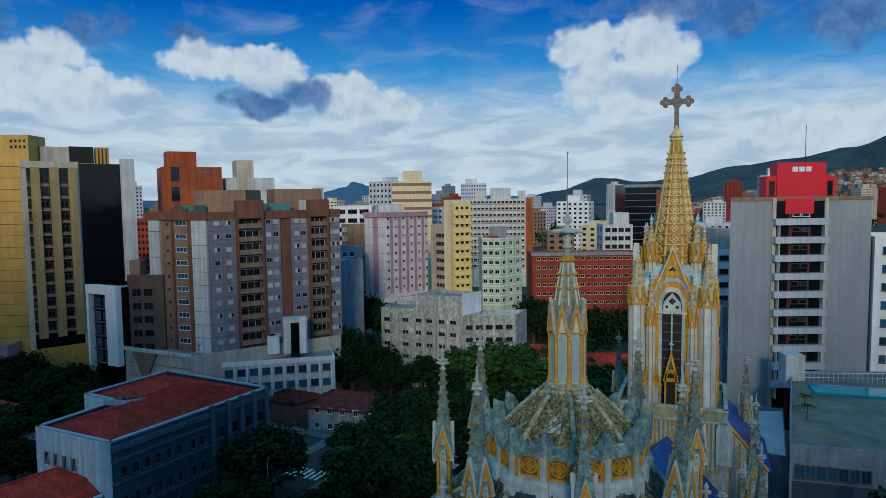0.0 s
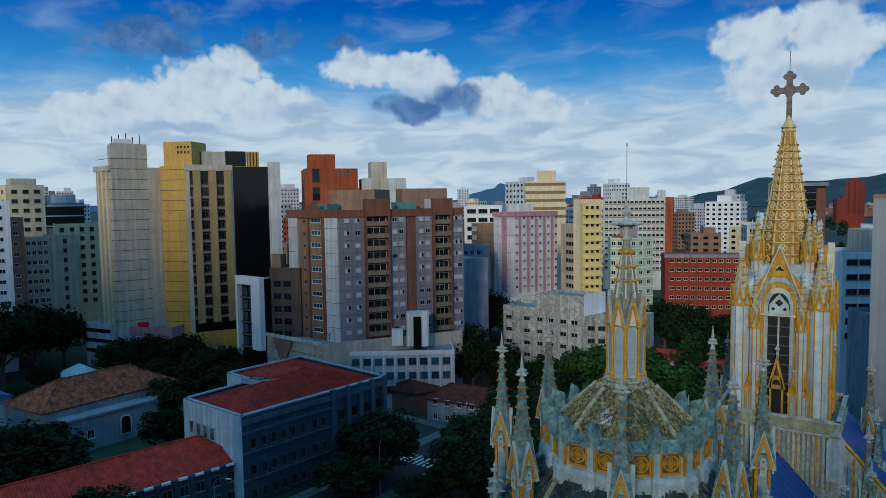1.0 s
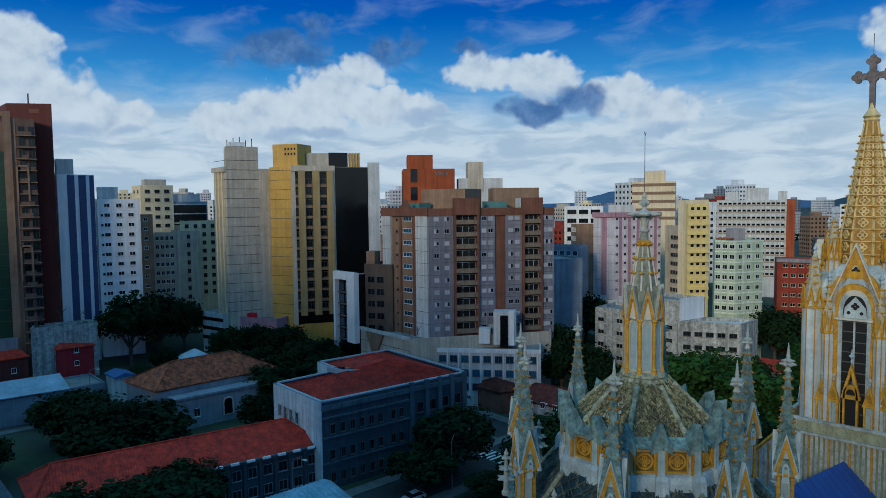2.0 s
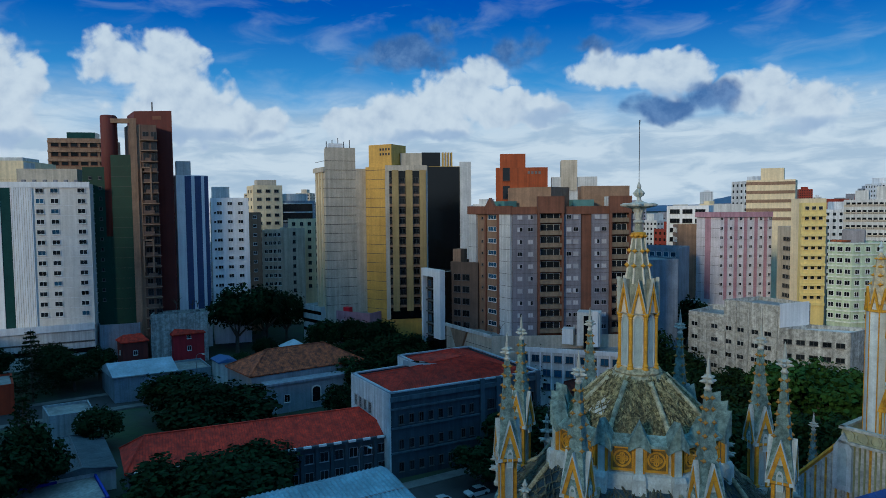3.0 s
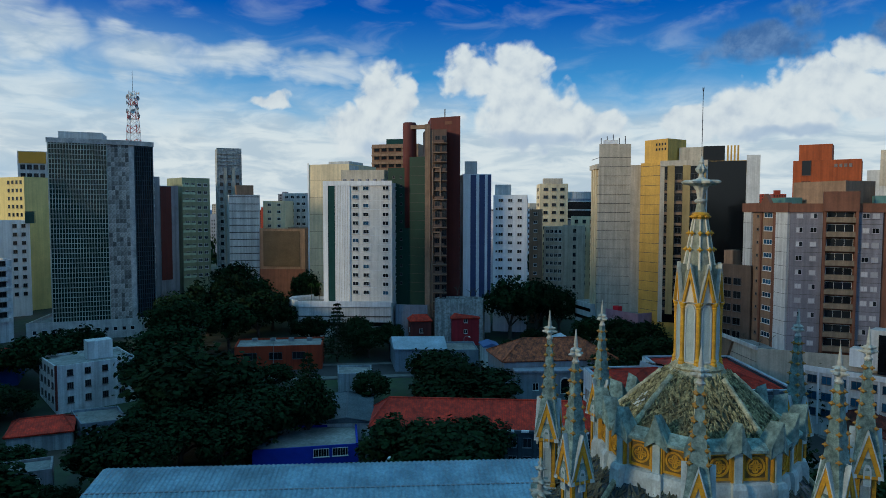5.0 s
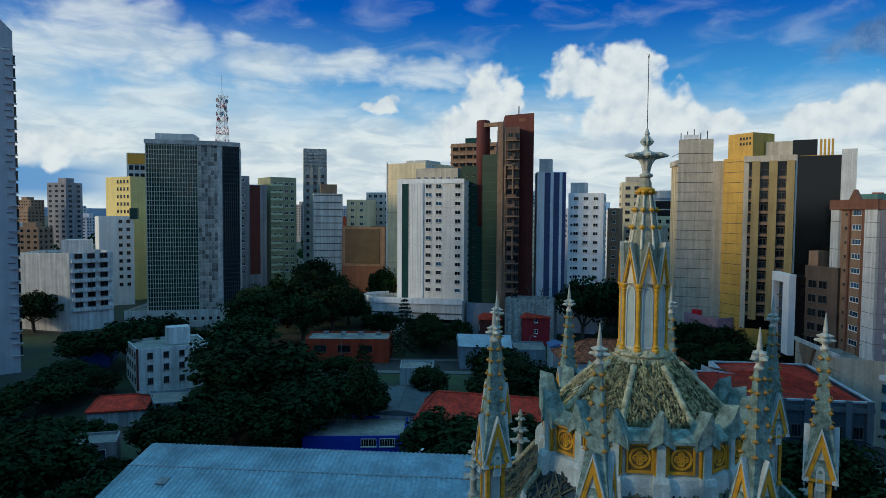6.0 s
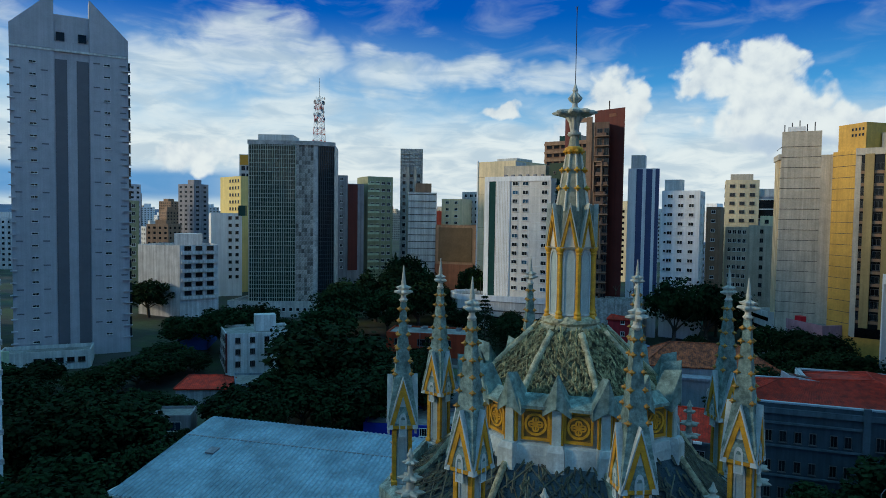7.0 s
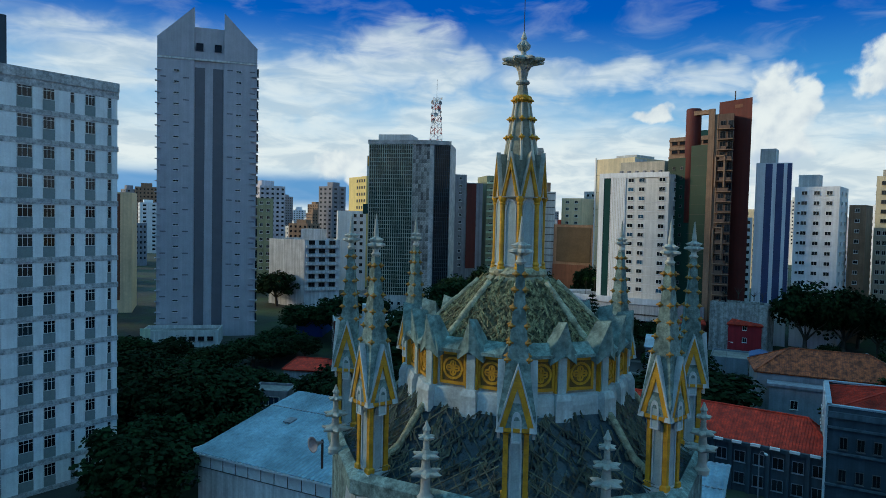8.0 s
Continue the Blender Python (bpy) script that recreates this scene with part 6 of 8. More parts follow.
TB = pose(TX, TY, 0, 0, 0, TROT)
base = part("tower_base", Shape().box(0, 0, -0.3, 11.0, 11.0, 26.0), PALE, church, "square tower base with ochre reeded panels and a balustrade", TB)
reed = Shape().lathe([(0.11, 0), (0.11, 5.6)], 6).mesh("reed", [GOLD])
reed2 = Shape().lathe([(0.09, 0), (0.09, 5.6)], 6).mesh("reed", [mat("olive_paint", (0.36, 0.38, 0.18), 0.7, var=0.35, size=0.7, streak=0.4)])
for q in range(4):
    T = pose(0, 0, 0, 0, 0, 90 * q)
    for i in range(24):
        part("reed", reed if i % 4 == 0 else reed2, None, base, M=T @ Matrix.Translation((-5.2 + 10.4 * i / 23, -5.5, 19.3)))
bal = Shape()
for q in range(4):
    T = pose(0, 0, 0, 0, 0, 90 * q)
    bal.box(0, -5.75, 25.0, 12.0, 0.5, 0.25, 0, M=T).box(0, -5.75, 26.35, 12.0, 0.45, 0.25, 0, M=T)
    for i in range(10):
        x = -5.2 + 10.4 * i / 9
        rg = lambda r: [(x + r * math.cos(2 * math.pi * j / 10), 25.8 + r * math.sin(2 * math.pi * j / 10)) for j in range(10)]
        hoop(bal, rg(0.55), rg(0.4), -5.85, -5.65, 1, T)
    plate(bal, [(-5.7, 25.2), (5.7, 25.2), (5.7, 26.4), (-5.7, 26.4)], -5.7, -5.6, 1, T)
part("balustrade", bal, [PALE, mat("olive_plaster", (0.42, 0.44, 0.28), 0.8, var=0.3, size=0.8, streak=0.3)], base, "pierced balustrade")

# belfry
OCT4 = lambda a, c_, z: [(-a, -c_, z), (-c_, -a, z), (c_, -a, z), (a, -c_, z), (a, c_, z), (c_, a, z), (-c_, a, z), (-a, c_, z)]
belfry = part("belfry", Shape().loft([OCT4(4.0, 3.0, 25.5), OCT4(4.0, 3.0, 40.2), OCT4(3.5, 2.5, 41.5), OCT4(2.7, 1.4, 42.5)]), WHITE, church, "belfry with ochre mouldings, tall arched openings and gables", TB @ Matrix.Translation((0, 0, -0.6)))
bw = Shape()
LO = [(4.6, 26.8, 38.6, 42.0), (4.0, 26.8, 38.4, 41.4), (3.4, 26.8, 38.2, 40.8), (2.8, 26.8, 38.0, 40.2), (2.1, 26.8, 37.8, 39.6)]
for i in range(4):
    hoop(bw, lancet(*LO[i], 7), lancet(*LO[i + 1], 7), -0.55 + 0.1 * i, 0.1, i % 2)
bw_me = bw.mesh("arch_moulding", [GOLD, WHITE])
# flat dark plates stand in for the unlit inside of openings
DARKL = mat("unlit_opening_dark", (0.012, 0.012, 0.012), 0.5, var=0.3, size=0.6)
bo = Shape()
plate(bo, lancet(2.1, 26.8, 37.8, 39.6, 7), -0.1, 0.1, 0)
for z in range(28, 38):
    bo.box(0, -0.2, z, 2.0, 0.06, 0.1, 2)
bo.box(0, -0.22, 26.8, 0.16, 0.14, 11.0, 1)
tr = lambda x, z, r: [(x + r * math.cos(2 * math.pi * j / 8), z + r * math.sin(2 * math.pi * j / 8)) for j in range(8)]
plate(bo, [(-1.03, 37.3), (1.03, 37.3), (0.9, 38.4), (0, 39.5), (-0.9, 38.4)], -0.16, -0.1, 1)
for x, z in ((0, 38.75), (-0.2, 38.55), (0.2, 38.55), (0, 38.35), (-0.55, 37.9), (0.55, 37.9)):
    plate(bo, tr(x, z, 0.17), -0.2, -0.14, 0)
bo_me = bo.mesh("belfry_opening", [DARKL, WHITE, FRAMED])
bg = Shape()
go, gi = [(-3.15, 37.4), (3.15, 37.4), (0, 44.4)], [(-2.45, 37.9), (2.45, 37.9), (0, 43.2)]
gcut = lambda k_: [(-3.15 * k_, 37.4 + 0.4), (3.15 * k_, 37.8), (0, 37.4 + 7.0 * k_)]
hoop(bg, [(-3.35, 37.2), (3.35, 37.2), (0, 44.75)], go, -0.65, 0.0, 0)
for i in range(2):
    a0, a1 = (-3.15, 37.4), (0, 44.4)
    s_ = -1 if i == 0 else 1
    bg.add([(s_ * 3.15, -0.45, 37.4), (0, -0.45, 44.4), (0, -0.45, 43.0), (s_ * 2.55, -0.45, 37.4), (s_ * 3.15, 0.3, 37.4), (0, 0.3, 44.4), (0, 0.3, 43.0), (s_ * 2.55, 0.3, 37.4)],
           [(0, 1, 2, 3), (4, 5, 6, 7), (0, 1, 5, 4), (3, 2, 6, 7), (0, 3, 7, 4)], 1)
plate(bg, [(-1.9, 39.6), (-1.55, 40.5), (0, 42.2), (1.55, 40.5), (1.9, 39.6), (0, 43.6)], -0.28, 0.2, 0)
hoop(bg, tr(0, 42.0, 0.85), tr(0, 42.0, 0.65), -0.5, -0.2, 1)
plate(bg, tr(0, 42.0, 0.66), -0.32, -0.2, 0)
for x, z in ((0.24, 42.0), (-0.24, 42.0), (0, 42.24), (0, 41.76)):
    plate(bg, tr(x, z, 0.2), -0.38, -0.3, 2)
bg.v = [(x * 0.86, y, z) for x, y, z in bg.v]
bg_me = bg.mesh("gable", [CREAMP, GOLD, DARKL])

# small gabled arcade round the foot of the belfry
sg = Shape()
hoop(sg, lancet(0.95, 26.6, 29.0, 29.9), lancet(0.6, 26.7, 28.9, 29.6), -0.25, 0.1, 0)
plate(sg, lancet(0.64, 26.65, 28.9, 29.62), -0.05, 0.1, 2)
hoop(sg, [(-0.6, 29.0), (0.6, 29.0), (0, 31.2)], [(-0.3, 29.3), (0.3, 29.3), (0, 30.5)], -0.3, 0.0, 0)
plate(sg, [(-0.3, 29.3), (0.3, 29.3), (0, 30.5)], -0.15, 0.0, 0)
sg.lathe([(0.05, 31.0), (0.12, 31.2), (0.05, 31.4), (0.16, 31.6), (0.02, 31.9)], 5, 1, cy=-0.15)
sg_me = sg.mesh("arcade_gable", [GOLD, WHITE, PANEL])
dg = Shape()
plate(dg, lancet(0.95, 26.6, 29.6, 30.6), -0.28, 0.0, 1)
hoop(dg, lancet(1.3, 26.6, 29.7, 31.0), lancet(0.95, 26.6, 29.6, 30.6), -0.5, 0.0, 0)
hoop(dg, [(-0.85, 29.6), (0.85, 29.6), (0, 33.2)], [(-0.5, 30.0), (0.5, 30.0), (0, 32.2)], -0.5, -0.1, 0)
dg.lathe([(0.06, 33.0), (0.14, 33.3), (0.06, 33.5), (0.3, 33.8), (0.1, 34.0), (0.02, 34.5)], 6, 2, cy=-0.3)
dg_me = dg.mesh("door_gable", [GOLD, DARKL, WHITE])
for q in range(4):
    T = pose(0, 0, 0, 0, 0, 90 * q)
    F = T @ Matrix.Translation((0, -4.0, 0))
    part("arch_moulding", bw_me, None, belfry, M=F)
    part("belfry_opening", bo_me, None, belfry, "dark plate for an unlit louvred opening, with white tracery", F)
    part("gable", bg_me, None, belfry, "steep gable with a quatrefoil", F)
    for x in (-2.6, -1.55, 1.55, 2.6):
        part("arcade_gable", sg_me, None, belfry, M=T @ Matrix.Translation((x, -4.55, 0)))
    part("door_gable", dg_me, None, belfry, M=T @ Matrix.Translation((0, -4.55, 0)))


TURRET = mat("blue_white_plaster", (0.60, 0.66, 0.66), 0.8, var=0.2, size=1.0, streak=0.3)
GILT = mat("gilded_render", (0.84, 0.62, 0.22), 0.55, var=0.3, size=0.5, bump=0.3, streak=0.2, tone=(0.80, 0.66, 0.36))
# darker gilding: shade between ribs and bosses is put into the spire's colour
GILT_SHADE = mat("shaded_gilding", (0.50, 0.28, 0.05), 0.7, var=0.35, size=0.5, bump=0.3, streak=0.2)


SPIRELET = mat("weathered_gilding", (0.66, 0.54, 0.30), 0.7, var=0.4, size=0.5, bump=0.4, streak=0.3, tone=(0.50, 0.50, 0.42))


def turret(parent, M, r, z0, z1, ztop, cro=0.2):
    """Clustered octagonal shaft with ochre edges, a crown of gables and a crocketed spirelet."""
    P8 = lambda rr, z: [(rr * math.cos(radians(22.5 + 45 * k)), rr * math.sin(radians(22.5 + 45 * k)), z) for k in range(8)]
    t = part("turret", Shape().loft([P8(r, z0), P8(r, z1), P8(r * 1.08, z1 + 0.1)]), TURRET, parent, "slim shaft with ochre edges and a crocketed top", M)
    part("spirelet", Shape().loft([P8(r * 0.98, z1 + 0.08), P8(r * 0.8, z1 + 0.9), P8(r * 0.32, ztop - 0.8), P8(r * 0.14, ztop - 0.3)]), SPIRELET, t, "weathered gilded spirelet")
    post = Shape().lathe([(0.055, z0), (0.055, z1)], 6).mesh("edge_post", [GOLD])
    gb = Shape()
    w = r * 0.46
    hoop(gb, [(-w, z1 - 0.7), (w, z1 - 0.7), (0, z1 + 1.5)], [(-w * 0.5, z1 - 0.5), (w * 0.5, z1 - 0.5), (0, z1 + 0.8)], -0.15, 0.05, 0)
    gm = gb.mesh("gable", [GOLD])
    ck = crocket_mesh(cro)
    for k in range(8):
        part("edge_post", post, None, t, M=turned(22.5 + 45 * k, r))
        part("gable", gm, None, t, M=turned(45 * k, r * 0.95))
    for z in (0.3, 0.5, 0.7, 0.88):
        zz = z1 + 0.6 + (ztop - z1 - 1.0) * z
        rr = r * (0.85 - 0.68 * z)
        for k in range(4):
            part("crocket", ck, None, t, M=turned(90 * k + 22.5, rr, zz))
    fi = Shape().lathe([(r * 0.14, ztop - 0.4), (0.2, ztop - 0.2), (0.1, ztop), (0.24, ztop + 0.2), (0.12, ztop + 0.4), (0.02, ztop + 0.8)], 6)
    part("finial", fi, WHITE, t)
    return t


t1 = turret(belfry, Matrix.Translation((3.75, -3.75, 0)), 1.02, 25.6, 38.8, 43.8)
for x, y in ((-3.75, -3.75), (3.75, 3.75), (-3.75, 3.75)):
    copy_thing(t1, Matrix.Translation((x, y, 0)))
t2 = turret(belfry, Matrix.Translation((4.35, -2.2, 0)), 0.55, 25.6, 36.5, 41.2, 0.16)
for x, y in ((-4.35, -2.2), (4.35, 2.2), (-4.35, 2.2), (2.2, -4.35), (-2.2, -4.35), (2.2, 4.35), (-2.2, 4.35)):
    copy_thing(t2, Matrix.Translation((x, y, 0)))
t3 = turret(belfry, Matrix.Translation((2.45, -2.45, 0)), 0.62, 39.5, 43.6, 47.4, 0.15)
for x, y in ((-2.45, -2.45), (2.45, 2.45), (-2.45, 2.45)):
    copy_thing(t3, Matrix.Translation((x, y, 0)))
t4 = turret(belfry, Matrix.Translation((3.2, -1.3, 0)), 0.5, 39.5, 42.9, 46.4, 0.13)
for x, y in ((-3.2, -1.3), (3.2, 1.3), (-3.2, 1.3), (1.3, 3.2), (-1.3, 3.2)):
    copy_thing(t4, Matrix.Translation((x, y, 0)))

# spire
SP = lambda r, z: [(r * math.cos(radians(22.5 + 45 * k)), r * math.sin(radians(22.5 + 45 * k)), z) for k in range(8)]
spire = part("spire", Shape().loft([SP(2.55, 40.5), SP(2.35, 45.5), SP(0.5, 57.0)]), GILT_SHADE, belfry, "tall gilded octagonal spire set with round bosses")
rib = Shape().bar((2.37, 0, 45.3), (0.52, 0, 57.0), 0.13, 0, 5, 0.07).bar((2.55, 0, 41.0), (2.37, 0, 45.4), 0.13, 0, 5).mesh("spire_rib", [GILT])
for k in range(8):
    part("spire_rib", rib, None, spire, M=pose(0, 0, 0, 0, 0, 22.5 + 45 * k))
rings_z = [41.6, 42.9, 44.2, 45.4, 46.6, 47.7, 48.75, 49.75, 50.7, 51.6, 52.45, 53.25, 54.0, 54.7]
for z in rings_z:
    r = 2.52 - (z - 41) * 0.04 if z < 45.5 else 2.35 - (z - 45.5) * 1.85 / 11.5
    apo, half = r * math.cos(radians(22.5)), r * math.sin(radians(22.5))
    b_ = Shape()
    rad = min(half * 0.72, 0.48)
    for x_, z_ in ((0.5, 0), (-0.5, 0), (0, 0.5), (0, -0.5)):
        hoop(b_, tr(rad * x_, rad * z_, rad * 0.5), tr(rad * x_, rad * z_, rad * 0.24), -0.15, 0.1, 0)
    b_.lathe([(rad * 0.3, -0.1), (rad * 0.2, 0.1), (0.02, 0.16)], 6, 0, M=pose(0, 0, 0, 90, 0, 0))
    b_.box(0, -0.05, rad * 1.12, half * 1.7, 0.12, 0.09, 0)
    bm_ = b_.mesh("boss", [GILT])
    lean = 0.0 if z < 45.5 else -8.2
    ckr = crocket_mesh(0.12 + 0.04 * (r / 2.4))
    for k in range(8):
        part("boss", bm_, None, spire, M=turned(45 * k, apo, z) @ pose(0, 0, 0, lean))
        part("crocket", ckr, None, spire, M=turned(22.5 + 45 * k, r + 0.1, z + 0.5))
part("cap", Shape().lathe([(0.5, 56.4), (0.75, 56.7), (0.6, 56.9), (0.82, 57.1), (0.5, 57.5), (0.3, 57.9), (0.24, 58.4)], 8), GILT, spire)
cx_ = Shape()
cx_.box(0, 0, 57.9, 0.5, 0.42, 2.6)
cx_.box(0, 0, 60.75, 2.3, 0.36, 0.62)
cx_.box(0, 0, 60.4, 0.6, 0.4, 2.0)
for ax, az in ((-1.25, 61.06), (1.25, 61.06), (0, 62.5)):
    for dx, dz in ((0.34, 0), (-0.34, 0), (0, 0.34), (0, -0.34)):
        plate(cx_, [(ax + dx + 0.3 * math.cos(b), az + dz + 0.3 * math.sin(b)) for b in [math.pi / 4 * j for j in range(8)]], -0.16 - 0.01 * abs(dx), 0.16 + 0.01 * abs(dx))
plate(cx_, tr(0, 61.06, 0.62), -0.24, 0.24)
cross_ = part("cross", cx_, CROSS, spire, "weathered stone cross with trefoil ends")
part("lightning_rod", Shape().bar((0, 0, 62.6), (0, 0, 65.2), 0.03, 0, 5), IRON, spire)

# front corners: aisles with sloping gables and tall pinnacles
for sx in (-1, 1):
    T = TB
    lean = Shape()
    x0, x1 = 5.5 * sx, 10.0 * sx
    lean.loft([[(x0, -5.6, 0), (x1, -5.6, 0), (x1, -5.6, 20.2), (x0, -5.6, 25.2)], [(x0, 5.6, 0), (x1, 5.6, 0), (x1, 5.6, 20.2), (x0, 5.6, 25.2)]] if sx > 0 else
              [[(x0, 5.6, 0), (x1, 5.6, 0), (x1, 5.6, 20.2), (x0, 5.6, 25.2)], [(x0, -5.6, 0), (x1, -5.6, 0), (x1, -5.6, 20.2), (x0, -5.6, 25.2)]])
    aisle = part("aisle_wall", lean, PALE, church, "side wall with ochre reeds", T)
    rf = Shape()
    rf.add([(x0, -5.3, 25.3), (x1 + 0.4 * sx, -5.3, 19.9), (x1 + 0.4 * sx, 5.3, 19.9), (x0, 5.3, 25.3), (x0, -5.3, 25.5), (x1 + 0.4 * sx, -5.3, 20.1), (x1 + 0.4 * sx, 5.3, 20.1), (x0, 5.3, 25.5)],
           [(0, 1, 2, 3), (7, 6, 5, 4), (0, 1, 5, 4), (1, 2, 6, 5), (2, 3, 7, 6)])
    part("aisle_roof", rf, BLUEROOF, church, "blue sheet-metal aisle roof", T)
    part("coping", Shape().bar((x0, -5.6, 25.5), (x1, -5.6, 20.4), 0.2, 0, 4), GOLD, aisle)
    for i in range(9):
        x = x0 + (x1 - x0) * (i + 0.6) / 9.5
        zt = 25.0 - 5.0 * (i + 0.6) / 9.5
        part("reed", Shape().lathe([(0.1, 15), (0.1, zt)], 6), GOLD if i % 2 else PALE, aisle, M=Matrix.Translation((x, -5.62, 0)))
    nic = Shape()
    plate(nic, [(-0.8, 20.5), (0.8, 20.5), (0.8, 24.6), (0, 26.0), (-0.8, 24.6)], -0.5, 0.2, 0)
    plate(nic, lancet(0.8, 21.0, 23.6, 24.6), -0.56, -0.4, 1)
    part("niche", nic, [WHITE, PANEL], church, "white gabled buttress with a blind lancet", TB @ Matrix.Translation((5.6 * sx, -5.5, 0)))
first2 = pinnacle(church, pose(10.7, 40.9, 19.6, 0, 0, 0))
for x, y, z in ((-4.6, 42.4, 20.6), (-2.6, 42.2, 21.6)):
    copy_thing(first2, pose(x, y, z, 0, 0, 0))
for x, y, z in ((11.6, 31.4, 15.0), (12.6, 24.0, 14.0), (-5.8, 31.4, 15.0), (11.9, 36.0, 15.6), (9.6, 15.0, 13.4), (11.0, 20.0, 13.8)):
    copy_thing(first2, pose(x, y, z, 0, 0, 20))

# ---- low buildings round the church ----
def gable_roof(s, poly, z, rise, over=0.5, k=0, hip=0.35, along=None):
    """Hipped roof over a four-cornered outline; the ridge runs along the longer side."""
    p = [Vector((*q, z)) for q in poly]
    c = sum(p, Vector()) / 4
    p = [q + (q - c).normalized() * over for q in p]
    if (p[1] - p[0]).length < (p[2] - p[1]).length:
        p = p[1:] + p[:1]
    a, b = (p[0] + p[3]) / 2, (p[1] + p[2]) / 2
    u = (b - a)
    r0, r1 = a + u * hip * 0.5 + Vector((0, 0, rise)), b - u * hip * 0.5 + Vector((0, 0, rise))
    d = Vector((0, 0, -0.25))
    s.add([p[0], p[1], p[2], p[3], r0, r1] + [q + d for q in p], [(0, 1, 5, 4), (1, 2, 5), (2, 3, 4, 5), (3, 0, 4), (7, 6, 0, 1), (8, 7, 1, 2), (9, 8, 2, 3), (6, 9, 3, 0), (6, 7, 8, 9)][:5] + [(0, 6, 7, 1), (1, 7, 8, 2), (2, 8, 9, 3), (3, 9, 6, 0), (9, 8, 7, 6)], k)
    return p, r0, r1


def tile_rows(b, p, r0, r1, material, pitch=0.42):
    """Rounded cover-tile ridges running down the two long slopes, in one mesh."""
    s = Shape()
    for A, B, C, D in ((p[0], p[1], r1, r0), (p[2], p[3], r0, r1)):
        n = max(4, int((B - A).length / pitch))
        for i in range(1, n):
            f = i / n
            e = A.lerp(B, f)
            run = B - A
            t0, t1 = (D - A).dot(run) / run.length_squared, (C - A).dot(run) / run.length_squared
            if f < t0:
                top = A.lerp(D, f / t0)
            elif f > t1:
                top = B.lerp(C, (1 - f) / (1 - t1))
            else:
                top = D.lerp(C, (f - t0) / (t1 - t0))
            s.bar(e + Vector((0, 0, 0.01)), top + Vector((0, 0, 0.0)), 0.055, 0, 4)
    part("cover_tiling", s, material, b, "rows of clay cover tiles", kind="stuff")
    h = Shape()
    for A, B in ((r0, r1), (p[0], r0), (p[3], r0), (p[1], r1), (p[2], r1)):
        h.bar(A + Vector((0, 0, 0.05)), B + Vector((0, 0, 0.05)), 0.16, 0, 5)
    part("ridge_tiles", h, material, b)


def house(name, label, poly, h, wall, roof=None, rise=2.4, z0=None, rows=False, hip=0.35, wins=0, ww=1.1, wh=1.3, flat=False, over=0.5):
    cx, cy = sum(p[0] for p in poly) / 4, sum(p[1] for p in poly) / 4
    z0 = min(land(*p) for p in poly) - 0.3 if z0 is None else z0
    if flat:
        b = building(name, label, poly, z0 + h, wall, z0, roof, 0.5, "house")
    else:
        b = thing(name, label, "house", (cx, cy, z0))
        rel = [(x - cx, y - cy) for x, y in poly]
        part("wall", Shape().prism(rel, min(0, min(land(*p) for p in poly) - 0.3 - z0), h), wall, b)
        s = Shape()
        p, r0, r1 = gable_roof(s, rel, h, rise, over, hip=hip)
        part("roof", s, roof or TILE, b)
        if rows:
            tile_rows(b, p, r0, r1, roof or TILE)
    if wins:
        for i in range(4):
            P, Q = poly[i], poly[(i + 1) % 4]
            n = max(1, round(span(P, Q) / 3.4)) if wins > 1 else 1
            zz = [z0 + 1.3] if h < 5.5 else [z0 + 1.3, z0 + 4.6]
            windows(b, P, Q, spread(n, 0.6, span(P, Q) - 0.6), zz, win(ww, wh, GLASS, FRAMEW, 1))
    return b


# school with a red tiled roof
S = [(-88.3, 18.3), (-71.6, 18.0), (-69.6, 49.6), (-96.6, 51.2), (-97.4, 33.2), (-88.6, 32.6)]
# trim darkened to go with the shade in the long walls' colour
SLATED2 = mat("shaded_slate_trim", (0.10, 0.135, 0.165), 0.8, var=0.25, size=3, streak=0.3)
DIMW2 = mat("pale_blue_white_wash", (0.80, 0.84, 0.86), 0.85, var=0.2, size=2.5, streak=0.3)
ZINC = mat("zinc_edge", (0.40, 0.47, 0.54), 0.5, 0.2, var=0.25, size=2)
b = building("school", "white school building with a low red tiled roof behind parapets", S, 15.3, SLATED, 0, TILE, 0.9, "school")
A, B, C, D = S[0], S[1], S[2], S[3]
o = b.matrix_basis.translation
at_ = lambda x, y, z: Vector((x - o.x, y - o.y, z - o.z))
# hips: the ridge runs along the length, with a short cross ridge to the west wing
ra, rb_, rc = at_(-80.4, 27.0, 16.9), at_(-82.6, 41.0, 17.1), at_(-90.0, 42.2, 16.9)
e = [at_(x, y, 14.75) for x, y in ((-87.8, 18.9), (-72.2, 18.6), (-70.2, 49.0), (-96.0, 50.6), (-96.8, 33.8), (-88.0, 33.2))]
slopes = [(e[0], e[1], ra), (e[1], e[2], rb_, ra), (e[2], e[3], rc, rb_), (e[3], e[4], rc), (e[4], e[5], rb_, rc), (e[5], e[0], ra, rb_)]
rt = Shape()
for face in slopes:
    rt.add(face, [tuple(range(len(face)))])
part("tiled_roof", rt, TILE, b, "low hipped roof of red clay tiles")
tl = Shape()
for face in slopes:
    run = face[1] - face[0]
    n = max(3, int(run.length / 0.42))
    for i in range(1, n):
        f = i / n
        foot = face[0] + run * f
        if len(face) == 3:
            k = (face[2] - face[0]).dot(run) / run.length_squared
            top = face[0].lerp(face[2], f / k) if f < k else face[1].lerp(face[2], (1 - f) / (1 - k))
        else:
            top = face[3].lerp(face[2], f)
        tl.bar(foot + Vector((0, 0, 0.02)), top + Vector((0, 0, 0.02)), 0.05, 0, 4)
